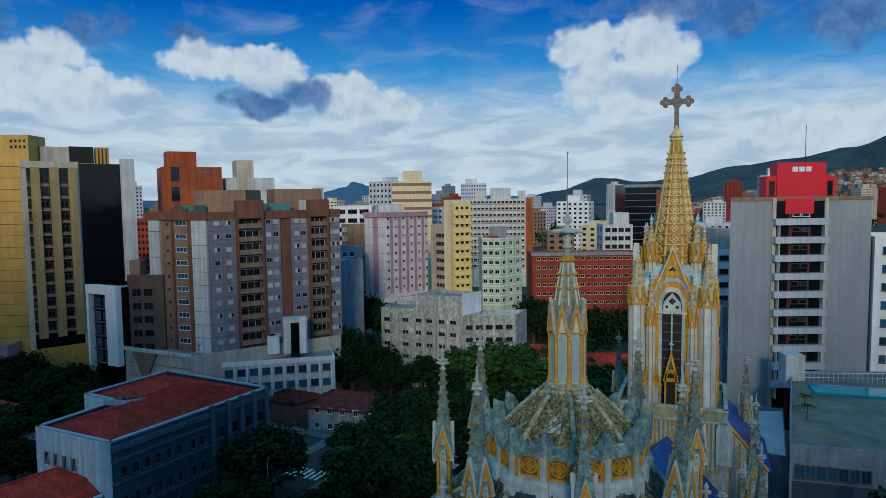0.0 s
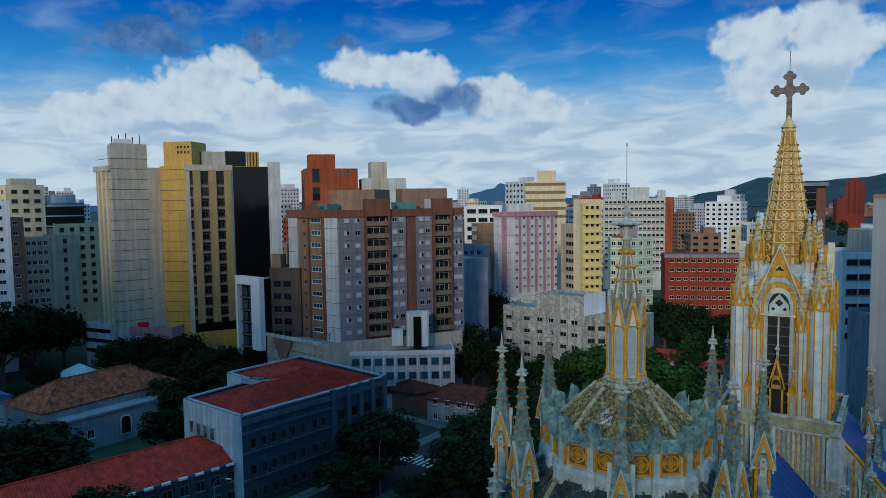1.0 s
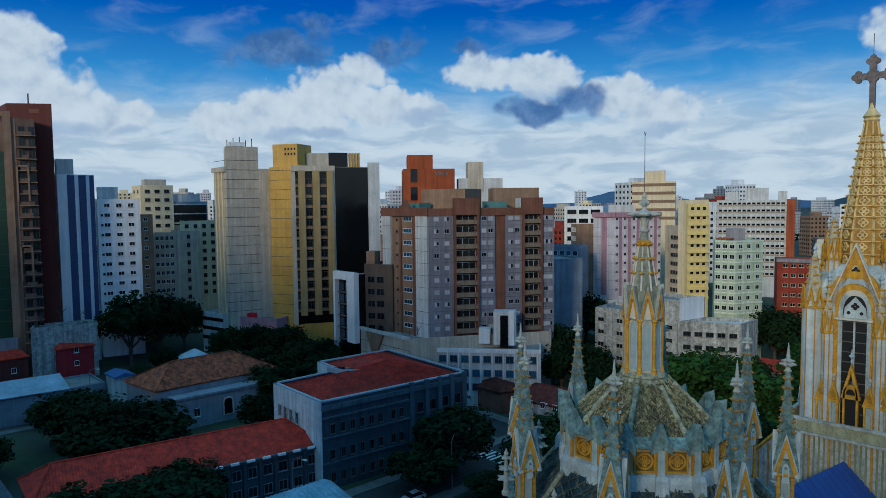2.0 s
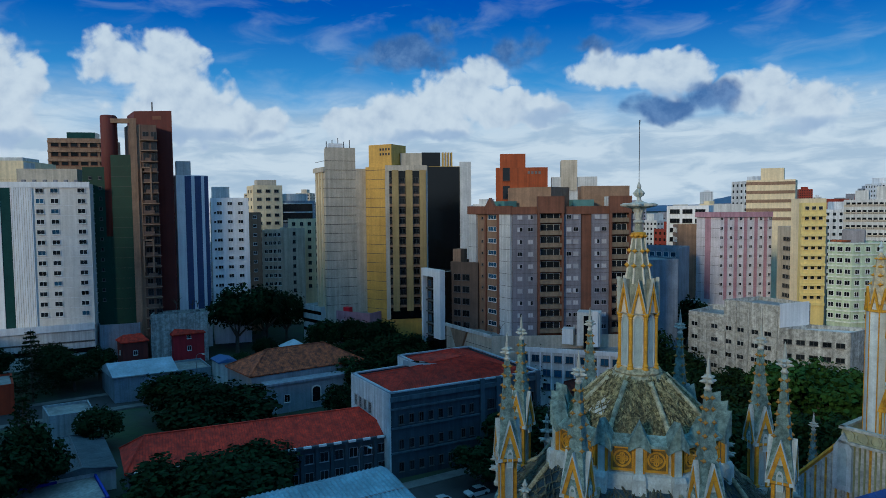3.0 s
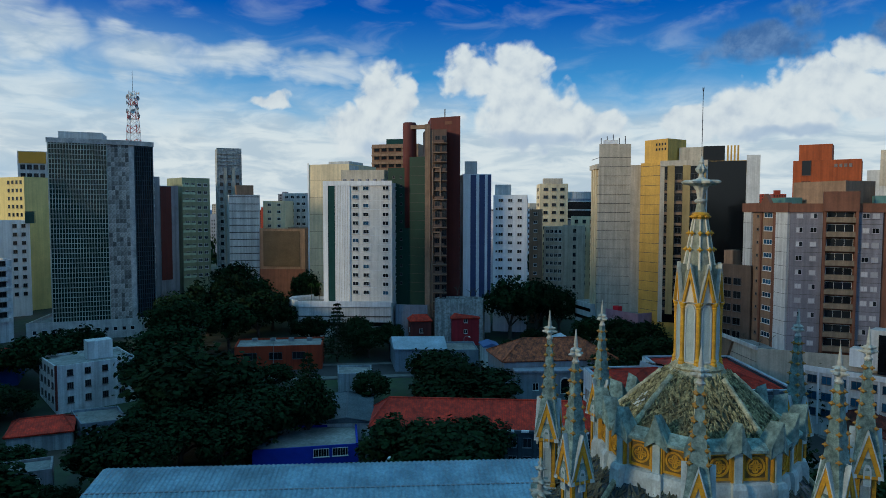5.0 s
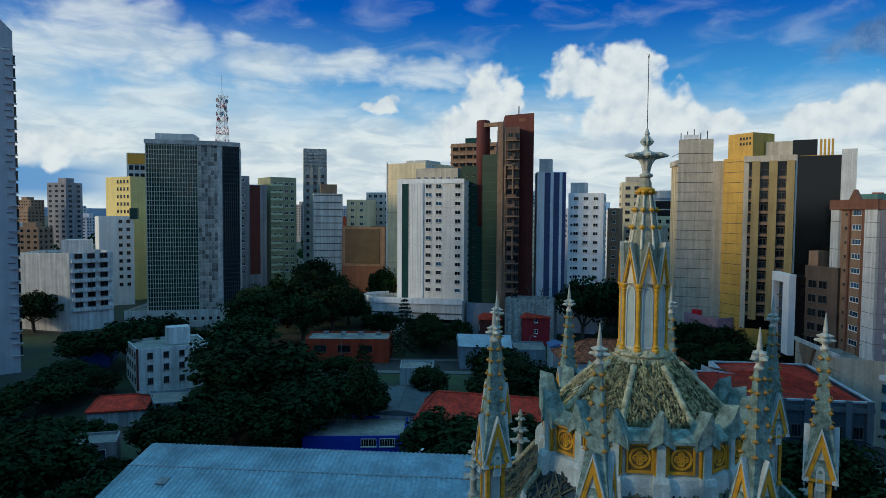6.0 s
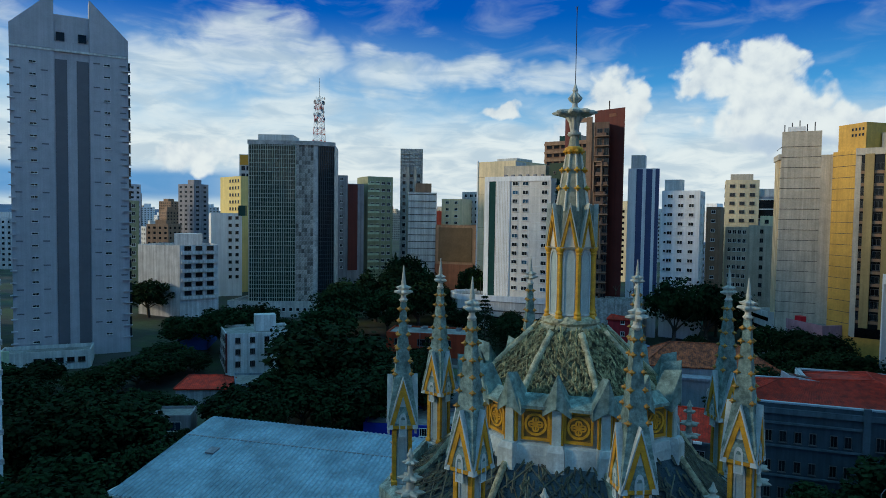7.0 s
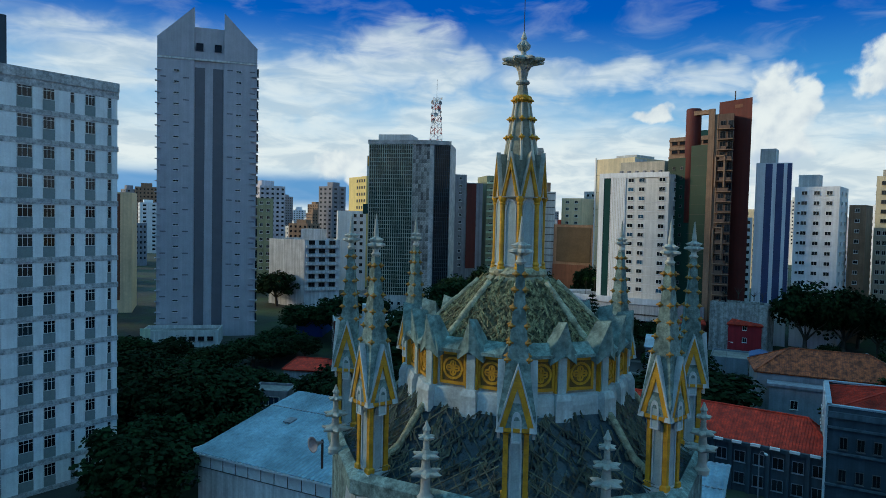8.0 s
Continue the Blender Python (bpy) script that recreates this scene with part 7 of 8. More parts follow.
part("cover_tiling", tl, TILE, b, "rows of clay cover tiles", kind="stuff")
rdg = Shape()
for P, Q in ((ra, rb_), (rb_, rc), (e[0], ra), (e[1], ra), (e[2], rb_), (e[3], rc), (e[4], rc)):
    rdg.bar(P + Vector((0, 0, 0.06)), Q + Vector((0, 0, 0.06)), 0.15, 0, 5)
part("ridge_tiles", rdg, TILE, b)
for i in range(6):
    P, Q = S[i], S[(i + 1) % 6]
    strip(b, P, Q, -0.1, span(P, Q) + 0.1, 15.25, 15.5, 0.12, ZINC, "parapet_flashing", back=0.5)
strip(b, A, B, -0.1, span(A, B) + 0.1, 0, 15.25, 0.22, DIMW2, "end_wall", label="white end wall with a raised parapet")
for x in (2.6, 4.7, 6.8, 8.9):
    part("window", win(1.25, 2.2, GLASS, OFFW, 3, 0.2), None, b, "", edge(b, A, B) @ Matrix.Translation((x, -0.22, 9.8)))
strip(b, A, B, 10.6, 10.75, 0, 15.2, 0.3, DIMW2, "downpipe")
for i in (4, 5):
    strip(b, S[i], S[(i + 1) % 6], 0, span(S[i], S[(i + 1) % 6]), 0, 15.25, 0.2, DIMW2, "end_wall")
L = span(B, C)
for z, h in ((9.6, 1.7), (5.2, 1.7), (1.2, 1.7)):
    windows(b, B, C, [2.0, 4.0, 5.9, 7.8, 9.8, 11.7, 14.4, 16.2], [z], win(0.95, h, GLASS, FRAMED, 1, 0.2))
    windows(b, B, C, [20.4, 23.4, 26.4, 29.4], [z], win(1.5, 2.0, GLASS, FRAMED, 2, 0.2))
bands(b, B, C, 0, 18, [8.9, 4.5, 12.3], 0.3, 0.35, SLATED2, "ledge")
strip(b, B, C, 0, L, 13.8, 14.6, 0.4, SLATED2, "eave")
for x in (18.4, 21.9, 24.9, 27.9, 31.0):
    strip(b, B, C, x - 0.45, x + 0.45, 0, 15.6, 0.5, SLATED2)
sk = part("roof_hatch", Shape().box(0, 0, 0, 5.0, 4.2, 0.9), IRON, b, "dark glazed roof hatch with a pale rim", Matrix.Translation(at_(-83.4, 30.6, 15.9)) @ pose(0, 0, 0, -8, -4, 0))
part("hatch_rim", Shape().box(0, -2.2, 0.1, 5.4, 0.3, 0.95).box(2.6, 0, 0.1, 0.3, 4.4, 0.95), ZINC, sk)
part("hatch_panes", Shape().box(-0.9, 0.4, 0.85, 2.6, 2.4, 0.12), GLASS, sk)
# long annex, its slate walls darkened for shade like the school's
AN = [(-79.4, -22.6), (-73.6, 19.2), (-86.2, 18.6), (-92.0, -22.0)]
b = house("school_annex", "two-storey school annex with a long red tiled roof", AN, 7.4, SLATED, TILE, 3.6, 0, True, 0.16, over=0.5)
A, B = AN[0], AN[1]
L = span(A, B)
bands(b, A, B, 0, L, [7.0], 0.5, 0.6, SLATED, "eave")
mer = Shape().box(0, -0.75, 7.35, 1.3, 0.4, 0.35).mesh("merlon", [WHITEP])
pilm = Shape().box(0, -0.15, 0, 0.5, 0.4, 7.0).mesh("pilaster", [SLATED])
for i in range(17):
    x = 0.6 + (L - 1.2) * i / 16
    part("merlon", mer, None, b, "", edge(b, A, B) @ Matrix.Translation((x + 0.9, 0, 0)))
    part("pilaster", pilm, None, b, "", edge(b, A, B) @ Matrix.Translation((x, 0, 0)))
windows(b, A, B, [0.6 + (L - 1.2) * (i + 0.5) / 16 for i in range(16)], [1.2, 4.4], win(1.5, 1.7, GLASS, SLATE, 1, 0.12))
fence = Shape()
for i in range(70):
    y = -20 + 38 * i / 69
    x = -92.4 + 5.6 * (y + 22) / 41
    fence.bar((x, y, 0), (x, y, 8.6), 0.05, 0, 4)
solo("railing_fence", fence, GREYP, "row of pale metal fence posts behind the annex", "fence", kind="stuff")

# hall with a corrugated metal roof
hall = thing("hall", "long hall with a corrugated metal roof and clerestory windows", "hall", (-48, -25, 0))
part("wall", Shape().prism([(-5.2, -31.5), (16.6, -31.5), (16.6, 32.0), (-5.2, 32.0)], -0.3, 5.6), CLOUDW, hall)
rf = Shape()
n = 200
verts, faces = [], []
for i in range(n + 1):
    y = -32.2 + 64.6 * i / n
    dz = 0.15 if i % 2 else 0.0
    cut = max(0.0, (-28.5 - y) / 3.7)
    verts += [(17.2, y, 7.7 + dz), (2.0, y, 10.15 + dz), (-4.0 - 0.5 * cut, y, 11.0 + dz), (-5.6, y, 10.72 + dz)]
for i in range(n):
    for j in range(3):
        a = i * 4 + j
        faces.append((a, a + 1, a + 5, a + 4))
rf.add(verts, faces)
part("roof", rf, METAL, hall, "corrugated zinc roof sheets with grime")
part("eave", Shape().box(17.1, 0.1, 7.45, 0.3, 64.8, 0.25).box(5.6, -32.3, 7.6, 22.6, 0.15, 0.35), WHITEP, hall)
part("lap_joint", Shape().box(1.6, 0, 10.27, 0.3, 64.4, 0.06), GREYP, hall)
part("roof_hatch", Shape().box(0, 0, 0, 1.6, 1.3, 0.2), GREYP, hall, "", Matrix.Translation((5.2, -25.5, 9.75)) @ pose(0, 0, 0, 0, 9.1, 0))
# panes near white, with the sky's reflection put into their colour
cw = Shape().box(0, 0, 0, 0.08, 2.1, 1.7, 0).box(0.03, 1.05, 0, 0.12, 0.1, 1.7, 1).box(0.03, 0, 1.6, 0.12, 2.1, 0.1, 1).box(0.03, 0, 0.0, 0.12, 2.1, 0.1, 1).mesh("clerestory_window", [mat("sky_white_frosted_glass", (0.85, 0.90, 0.92), 0.3, var=0.15, size=1, bump=0, rand=0.3), FRAMED])
for i in range(29):
    part("clerestory_window", cw, None, hall, "", Matrix.Translation((16.62, -30.2 + 2.15 * i, 5.65)))
gw_ = [(-5.2, 5.5), (16.4, 5.5), (16.4, 7.6), (-4.2, 10.6), (-5.2, 10.5)]
part("side_wall", Shape().loft([[(x, -31.4, z) for x, z in gw_], [(x, -31.1, z) for x, z in gw_]]), CLOUDW, hall)
part("back_wall", Shape().box(-5.1, 0.25, 5.5, 0.25, 63.4, 5.1), CLOUDW, hall)

# whitewash and tile of low houses, darkened to put shade in their colour
DIMW = mat("dimmed_whitewash", (0.40, 0.43, 0.46), 0.85, var=0.25, size=2.5, streak=0.4)
DIMTILE = mat("dimmed_dark_tile", (0.17, 0.035, 0.02), 0.85, var=0.6, size=1.4, bump=0.3, tone=(0.07, 0.025, 0.018))
# smaller houses
house("stucco_house", "pale villa with an orange tiled hip roof", [(-133, 5.5), (-119.5, 7.5), (-121.0, 35.5), (-134.5, 33.5)], 8.6, BLUEGREY, TILEO, 4.2, 1.0, True, 0.5)
aw = Shape()
plate(aw, lancet(1.9, 0, 2.6, 3.5), -0.1, 0.05, 0)
hoop(aw, lancet(2.3, -0.1, 2.7, 3.8), lancet(1.9, 0, 2.6, 3.5), -0.2, 0.05, 1)
vb = thing("villa_wing", "grey villa front with an arched window", "house", (-118.6, 20, 1))
part("wall", Shape().prism([(-0.6, -10), (2.4, -10), (2.4, 9), (-0.6, 9)], 0, 6.6), BLUEGREY, vb)
part("cornice", Shape().prism([(-0.9, -10.5), (2.8, -10.5), (2.8, 9.5), (-0.9, 9.5)], 6.6, 7.1), SLATE, vb)
part("arched_window", aw.mesh("arched_window", [GLASS, OFFW]), None, vb, "", Matrix.Translation((2.4, 1.5, 1.6)) @ pose(0, 0, 0, 0, 0, 90))
part("window", win(1.4, 1.8), None, vb, "", Matrix.Translation((2.4, -5.5, 2.4)) @ pose(0, 0, 0, 0, 0, 90))
house("bay_house", "small grey house with a flat roof", [(-114, 30), (-106, 30.6), (-106.4, 40), (-114.4, 39)], 5.0, BLUEGREY, ROOFGREY, flat=True, wins=2)
house("red_house", "small bright red house with white windows", [(-169, -1.6), (-163.2, -1.4), (-163.6, 6.8), (-169.4, 6.6)], 6.0, mat("red_stucco", (0.34, 0.02, 0.03), 0.8, var=0.2, size=2, streak=0.2), TILE, 1.6, 7.0, wins=1)
house("red_cottage", "dull red cottage with a dark roof", [(-171, -14.5), (-165, -13.8), (-165.5, -7.6), (-171.5, -8.2)], 5.0, MAROON, TILE, 1.6, 7.0, wins=1)
sh = house("barrel_shed", "grey-blue metal shed with a low gable", [(-152, -20.0), (-139.5, -18.5), (-138.5, -5.0), (-152, -5.8)], 5.2, SLATE, mat("blue_grey_sheet", (0.42, 0.50, 0.58), 0.5, 0.2, var=0.3, size=4), 2.2, 3.6, hip=0.0)
house("dark_shed", "low shed with a dark patched roof", [(-158, -4.5), (-146, -4.0), (-146, 4.6), (-158, 4.4)], 4.2, BLUEGREY, ROOFGREY, flat=True)
house("blue_awning", "small hut with a blue sheet roof", [(-147, 5.0), (-141, 5.4), (-141.3, 9.6), (-147, 9.4)], 4.4, OFFW, mat("blue_sheet", (0.10, 0.16, 0.34), 0.5, var=0.2, size=2), 0.8, 4.5, hip=0.0)
te = thing("tent_roof", "pale blue-white pyramid tent roof", "tent", (-156, 30, land(-156, 30)))
part("canopy", Shape().loft([[(-5, -5, 2.4), (5, -5, 2.4), (5, 5, 2.4), (-5, 5, 2.4)], [(-0.2, -0.2, 5.4), (0.2, -0.2, 5.4), (0.2, 0.2, 5.4), (-0.2, 0.2, 5.4)]]), mat("white_canvas", (0.62, 0.68, 0.74), 0.7, var=0.2, size=2), te)
for x, y in ((-4.6, -4.6), (4.6, -4.6), (4.6, 4.6), (-4.6, 4.6)):
    part("post", Shape().bar((x, y, 0), (x, y, 2.5), 0.08, 0, 6), FRAMEW, te)
oh = house("orange_workshop", "orange-red workshop with a dark flat roof", [(-151, -62), (-139.5, -60.5), (-141.5, -38), (-153, -38.6)], 5.2, mat("orange_red_paint", (0.38, 0.05, 0.015), 0.8, var=0.2, size=3, streak=0.3), ROOFGREY, z0=4.6, flat=True)
windows(oh, (-139.5, -60.5), (-141.5, -38), [4, 10.5, 16.5], [6.2], win(3.4, 1.9, GLASS, FRAMED, 2))
for i in range(4):
    hut(oh, quad((-149, -58 + 5 * i), (-149, -56.6 + 5 * i), 1.2), 9.4, 10.2, GREYP, "vent")
wh = house("white_villa", "white three-storey villa with grilled windows", [(-117.5, -98.5), (-106.4, -89.5), (-116.0, -77.0), (-127, -85.0)], 9.4, CLOUDW, ROOFGREY, z0=3.4, flat=True)
for P, Q in (((-117.5, -98.5), (-106.4, -89.5)), ((-106.4, -89.5), (-116.0, -77.0))):
    windows(wh, P, Q, spread(4, 1, span(P, Q) - 1), [4.6, 7.6, 10.4], win(1.2, 1.4, GLASS, FRAMED, 2))
strip(wh, (-106.4, -89.5), (-116.0, -77.0), -0.2, 0.25, 3.4, 13.0, 0.2, MAROON, "corner_strip")
hut(wh, quad((-114.5, -86.5), (-117.5, -82.3), 3.6), 12.4, 16.4, CLOUDW, "roof_house")
house("dark_garage", "low garage with a dark flat roof", [(-101, -84), (-92, -78), (-95, -70.5), (-104, -76)], 4.2, SLATE, ROOFGREY, flat=True)
house("tiled_cottage", "cottage with a red tiled roof", [(-95, -92), (-86, -88.5), (-89.5, -78.5), (-98, -82)], 3.8, DIMW, TILE, 1.8, rows=True)
gw = house("grey_flat", "grey two-storey house with a wide window", [(-69, -80), (-63.5, -77.5), (-66, -70.5), (-71.5, -73)], 6.4, GREYP, ROOFGREY, flat=True)
windows(gw, (-63.5, -77.5), (-66, -70.5), [3.7], [3.4], win(4.2, 1.7, BLUEGLASS, FRAMEW, 3))
house("red_tiled_shed", "low shed with a red tiled roof", [(-77, -88), (-70.5, -85), (-72.5, -80), (-79, -83)], 3.2, DIMW, TILE, 1.3, rows=True)
house("blue_house", "bright blue house with a red tiled roof", [(-131, -117.5), (-121, -113.8), (-123.5, -106.5), (-133.5, -110)], 6.0, mat("bright_blue_paint", (0.03, 0.09, 0.36), 0.8, var=0.2, size=2), TILE, 1.8)
co = house("corrugated_store", "store with a dark corrugated roof and blue base wall", [(-112, -34.5), (-93.5, -33.0), (-93.5, -23.0), (-112, -23.5)], 4.0, OFFW, mat("dark_corrugated", (0.12, 0.14, 0.16), 0.5, 0.3, var=0.35, size=3), 0.9, 0.0, True, 0.0)
bw_ = house("blue_wall_store", "low store with a blue painted wall and barred windows", [(-93, -46.0), (-80.0, -43.5), (-82.4, -25.0), (-94, -26)], 3.6, mat("cobalt_paint", (0.02, 0.04, 0.42), 0.7, var=0.2, size=2), ROOFGREY, z0=-0.2, flat=True)
windows(bw_, (-80.0, -43.5), (-82.4, -25.0), [12.0, 15.4], [1.4], win(2.8, 1.5, GLASS, FRAMEW, 5))
house("white_garden_wall_house", "small white house with a stained wall", [(-131, -33), (-122, -32), (-122, -24), (-131, -24.5)], 5.5, DIMW, ROOFGREY, flat=True)
house("stained_wall_block", "stained grey concrete block below the maroon tower", [(-173.5, -4.5), (-166.6, -6.5), (-164.0, 8.0), (-171, 9.5)], 10.5, RUIN, ROOFGREY, z0=8, flat=True)
house("grey_annex_block", "grey low block beside the hotel podium", [(-180, -18.5), (-172.5, -18.5), (-171.5, -8.5), (-180, -8)], 8.0, SLATE, ROOFGREY, z0=8, flat=True)
house("brick_villa", "brick villa with a dark tiled roof", [(-88, 69), (-79, 69.5), (-76, 78.5), (-85, 78.5)], 5.4, mat("dull_brick", (0.22, 0.10, 0.07), 0.85, var=0.3, size=2), DIMTILE, 2.2, rows=True)
house("white_villa_tiled", "white villa with arched openings and a tiled roof", [(-75, 68.5), (-62, 70.5), (-62.5, 82), (-75, 80)], 5.6, DIMW, DIMTILE, 2.4, wins=2, rows=True)
house("tiled_house_row", "dark red tiled house behind the trees", [(-58, 79), (-47, 80), (-47, 93), (-58, 92)], 4.6, DIMW, DIMTILE, 2.2)
house("tiled_hall", "hall with a red tiled roof and white gable edge", [(-31, 112), (-12, 116), (-14, 127), (-33, 123)], 7.0, SAND, TILE, 3.2, rows=True)
house("white_shop", "white shop with a red tiled roof", [(-66, 128), (-53, 130), (-54, 137), (-66, 136)], 5.0, DIMW, TILE, 2.0, wins=2)
house("white_shop_corner", "small white house with red shutters", [(-50, 126), (-40, 128), (-41, 136), (-51, 134)], 5.0, DIMW, TILE, 2.0, wins=2)
house("garden_house", "small tiled house beside the church", [(12.5, 24), (18.6, 24.6), (18.6, 32.6), (12.5, 32)], 6.0, DIMW, TILE, 2.2, wins=2, rows=True)
house("metal_canopy", "low building with a pale sheet roof", [(11.5, 50), (15.5, 50), (15.5, 72), (9.5, 70)], 16.0, SLATE, mat("pale_sheet", (0.55, 0.60, 0.66), 0.5, 0.2, var=0.2, size=3), flat=True)
house("parking_block", "grey low block with a pale roof near the grey tower", [(-118, 96), (-106, 102), (-112, 116), (-124, 110)], 9.0, SLATE, ROOFGREY, z0=6, flat=True, wins=2)
house("blue_grey_office", "blue-grey mid-rise with ribbon windows", [(-104, 104), (-92, 100.5), (-88, 112), (-100, 118)], 27.0, SLATE, ROOFGREY, z0=6, flat=True)
b = block("ribbon_office", "white office with dark ribbon floors behind the grey block", (-124, 150), (-112, 156), 14, 47.0, WHITEP, 3, 3.1, 3.2, 1.5, 1.2, FRAMED, GLASS, 2)
b = block("green_roof_office", "blue-grey office with a green roof band", (-112, 118), (-98, 124.5), 12, 35.0, SLATE, 7, 3.0, 1.5, 1.5, 1.2, FRAMEW, BLUEGLASS, 0)
block("brown_office_far", "orange-brown office block with small windows", (-118, 146), (-112, 141), 10, 41.0, TAN, 3, 3.0, 1.4, 1.4)

# ---- streets ----
def road(name, P, Q, w):
    d = (Vector((*Q, 0)) - Vector((*P, 0)))
    L, d = d.length, d.normalized()
    nrm = Vector((-d.y, d.x, 0))
    s, k = Shape(), Shape()
    m = max(2, int(L / 8))
    vs, fs = [], []
    for i in range(m + 1):
        c = Vector((*P, 0)) + d * L * i / m
        for sgn in (-1, 1):
            q = c + nrm * w / 2 * sgn
            vs.append((q.x, q.y, land(q.x, q.y) + 0.05))
    for i in range(m):
        fs.append((2 * i, 2 * i + 1, 2 * i + 3, 2 * i + 2)[::-1])
    s.add(vs, fs)
    solo(name, s, ASPHALT, "dark asphalt street", "road", kind="structure")
    for sgn in (-1, 1):
        k = Shape()
        rings = []
        for i in range(m + 1):
            c = Vector((*P, 0)) + d * L * i / m
            a, e = c + nrm * sgn * w / 2, c + nrm * sgn * (w / 2 + 2.6)
            z = land(a.x, a.y)
            lo, hi = (a, e) if sgn > 0 else (e, a)
            rings.append([(lo.x, lo.y, z - 0.2), (hi.x, hi.y, z - 0.2), (hi.x, hi.y, z + 0.2), (lo.x, lo.y, z + 0.2)])
        k.loft(rings)
        solo("pavement", k, PAVE, "stone pavement with a raised kerb", "pavement", kind="structure")


road("road", (-62, -66), (-62, 118), 9)
road("road", (-140, 62), (-68, 62), 8)
road("road", (-57, 62), (8, 62), 8)
road("road", (-136, -75), (-146, 30), 9)
cw_ = Shape()
for i in range(7):
    cw_.box(-65.4 + 1.1 * i, 50.5, 0.06, 0.55, 4.0, 0.012)
solo("crosswalk", cw_, WHITEP, "worn white crosswalk stripes on the asphalt", "crosswalk", kind="structure")


def street_lamp(x, y, rz, h=8.5):
    t = thing("street_lamp", "grey street lamp with a curved arm", "street lamp", (x, y, land(x, y)), rz, "street lamps")
    part("pole", Shape().lathe([(0.13, 0), (0.09, 3), (0.07, h)], 8), GREYP, t)
    a = Shape()
    pts = [(0, 0, h), (0.5, 0, h + 0.5), (1.3, 0, h + 0.8), (2.2, 0, h + 0.8)]
    for i in range(3):
        a.bar(pts[i], pts[i + 1], 0.05, 0, 6)
    part("arm", a, GREYP, t)
    part("head", Shape().box(2.5, 0, h + 0.7, 0.8, 0.28, 0.16), OFFW, t)
    return t


lamp = street_lamp(-56.8, 58, 120)
for x, y, r in ((-56.8, 34, 120), (-67.2, 10, 20), (-56.8, -20, 160), (-137, -50, 30), (-141, 0, 30), (-22, 66.8, -90)):
    copy_thing(lamp, pose(x, y, land(x, y), 0, 0, r))

CARS = [mat("car_" + n, c, 0.25, 0.2, var=0.05, size=3, bump=0) for n, c in (("white", (0.7, 0.7, 0.7)), ("silver", (0.4, 0.41, 0.42)), ("black", (0.02, 0.02, 0.02)), ("red", (0.35, 0.02, 0.02)), ("blue", (0.03, 0.06, 0.22)))]
TYRE = mat("tyre_rubber", (0.02, 0.02, 0.02), 0.9, var=0.1, size=0.4)


def car(x, y, rz, paint, word):
    t = thing("car", word + " car parked beside the kerb", "car", (x, y, land(x, y) + 0.06), rz, "parked cars")
    sec = lambda y0, w, pts: [(w * sx, y0, z) for sx, z in pts]
    body = Shape()
    prof = [(-2.1, 0.78, 0.55, 0.72), (-1.9, 0.84, 0.35, 0.85), (-0.8, 0.86, 0.3, 0.95), (0.9, 0.86, 0.3, 0.95), (1.9, 0.84, 0.35, 0.9), (2.1, 0.78, 0.5, 0.75)]
    body.loft([[(-w, y0, lo), (w, y0, lo), (w, y0, hi), (-w, y0, hi)] for y0, w, lo, hi in prof])
    part("body", body, paint, t)
    part("roof", Shape().loft([[(-0.62, -0.55, 1.42), (0.62, -0.55, 1.42), (0.62, 1.0, 1.42), (-0.62, 1.0, 1.42)], [(-0.6, -0.5, 1.47), (0.6, -0.5, 1.47), (0.6, 0.95, 1.47), (-0.6, 0.95, 1.47)]]), paint, t)
    part("windows", Shape().loft([[(-0.8, -1.15, 0.94), (0.8, -1.15, 0.94), (0.8, 1.6, 0.94), (-0.8, 1.6, 0.94)], [(-0.62, -0.55, 1.42), (0.62, -0.55, 1.42), (0.62, 1.0, 1.42), (-0.62, 1.0, 1.42)]]), GLASS, t)
    wm = Shape().lathe([(0.2, -0.1), (0.31, -0.1), (0.31, 0.1), (0.2, 0.1)], 12).mesh("wheel", [TYRE])
    for sx, sy in ((-0.8, -1.3), (0.8, -1.3), (-0.8, 1.3), (0.8, 1.3)):
        part("wheel", wm, None, t, "", Matrix.Translation((sx, sy, 0.31)) @ pose(0, 0, 0, 0, 90, 0))
    return t


cars = [car(-58.4, -40, 0, CARS[0], "white"), car(-58.4, -33, 0, CARS[1], "silver grey"), car(-58.4, -50, 0, CARS[2], "black"), car(-65.6, 66.5, 0, CARS[3], "dark red"), car(-65.6, 73, 0, CARS[0], "white")]
for x, y, i, r in ((-58.5, 20, 1, 0), (-58.5, 27, 0, 0), (-58.5, 70, 2, 0), (-136.5, -62, 0, 5), (-135.5, -54, 1, 5), (-134.8, -46, 3, 5), (-120, 58.8, 1, 90), (-112, 58.8, 0, 90)):
    copy_thing(cars[i], pose(x, y, land(x, y) + 0.06, 0, 0, r))
for x, y, i in ((-33, -72, 0), (-30, -72.4, 3), (-36.5, -71.6, 1), (-41, -76, 2)):
    copy_thing(cars[i], pose(x, y, land(x, y) + 0.06, 0, 0, 20))

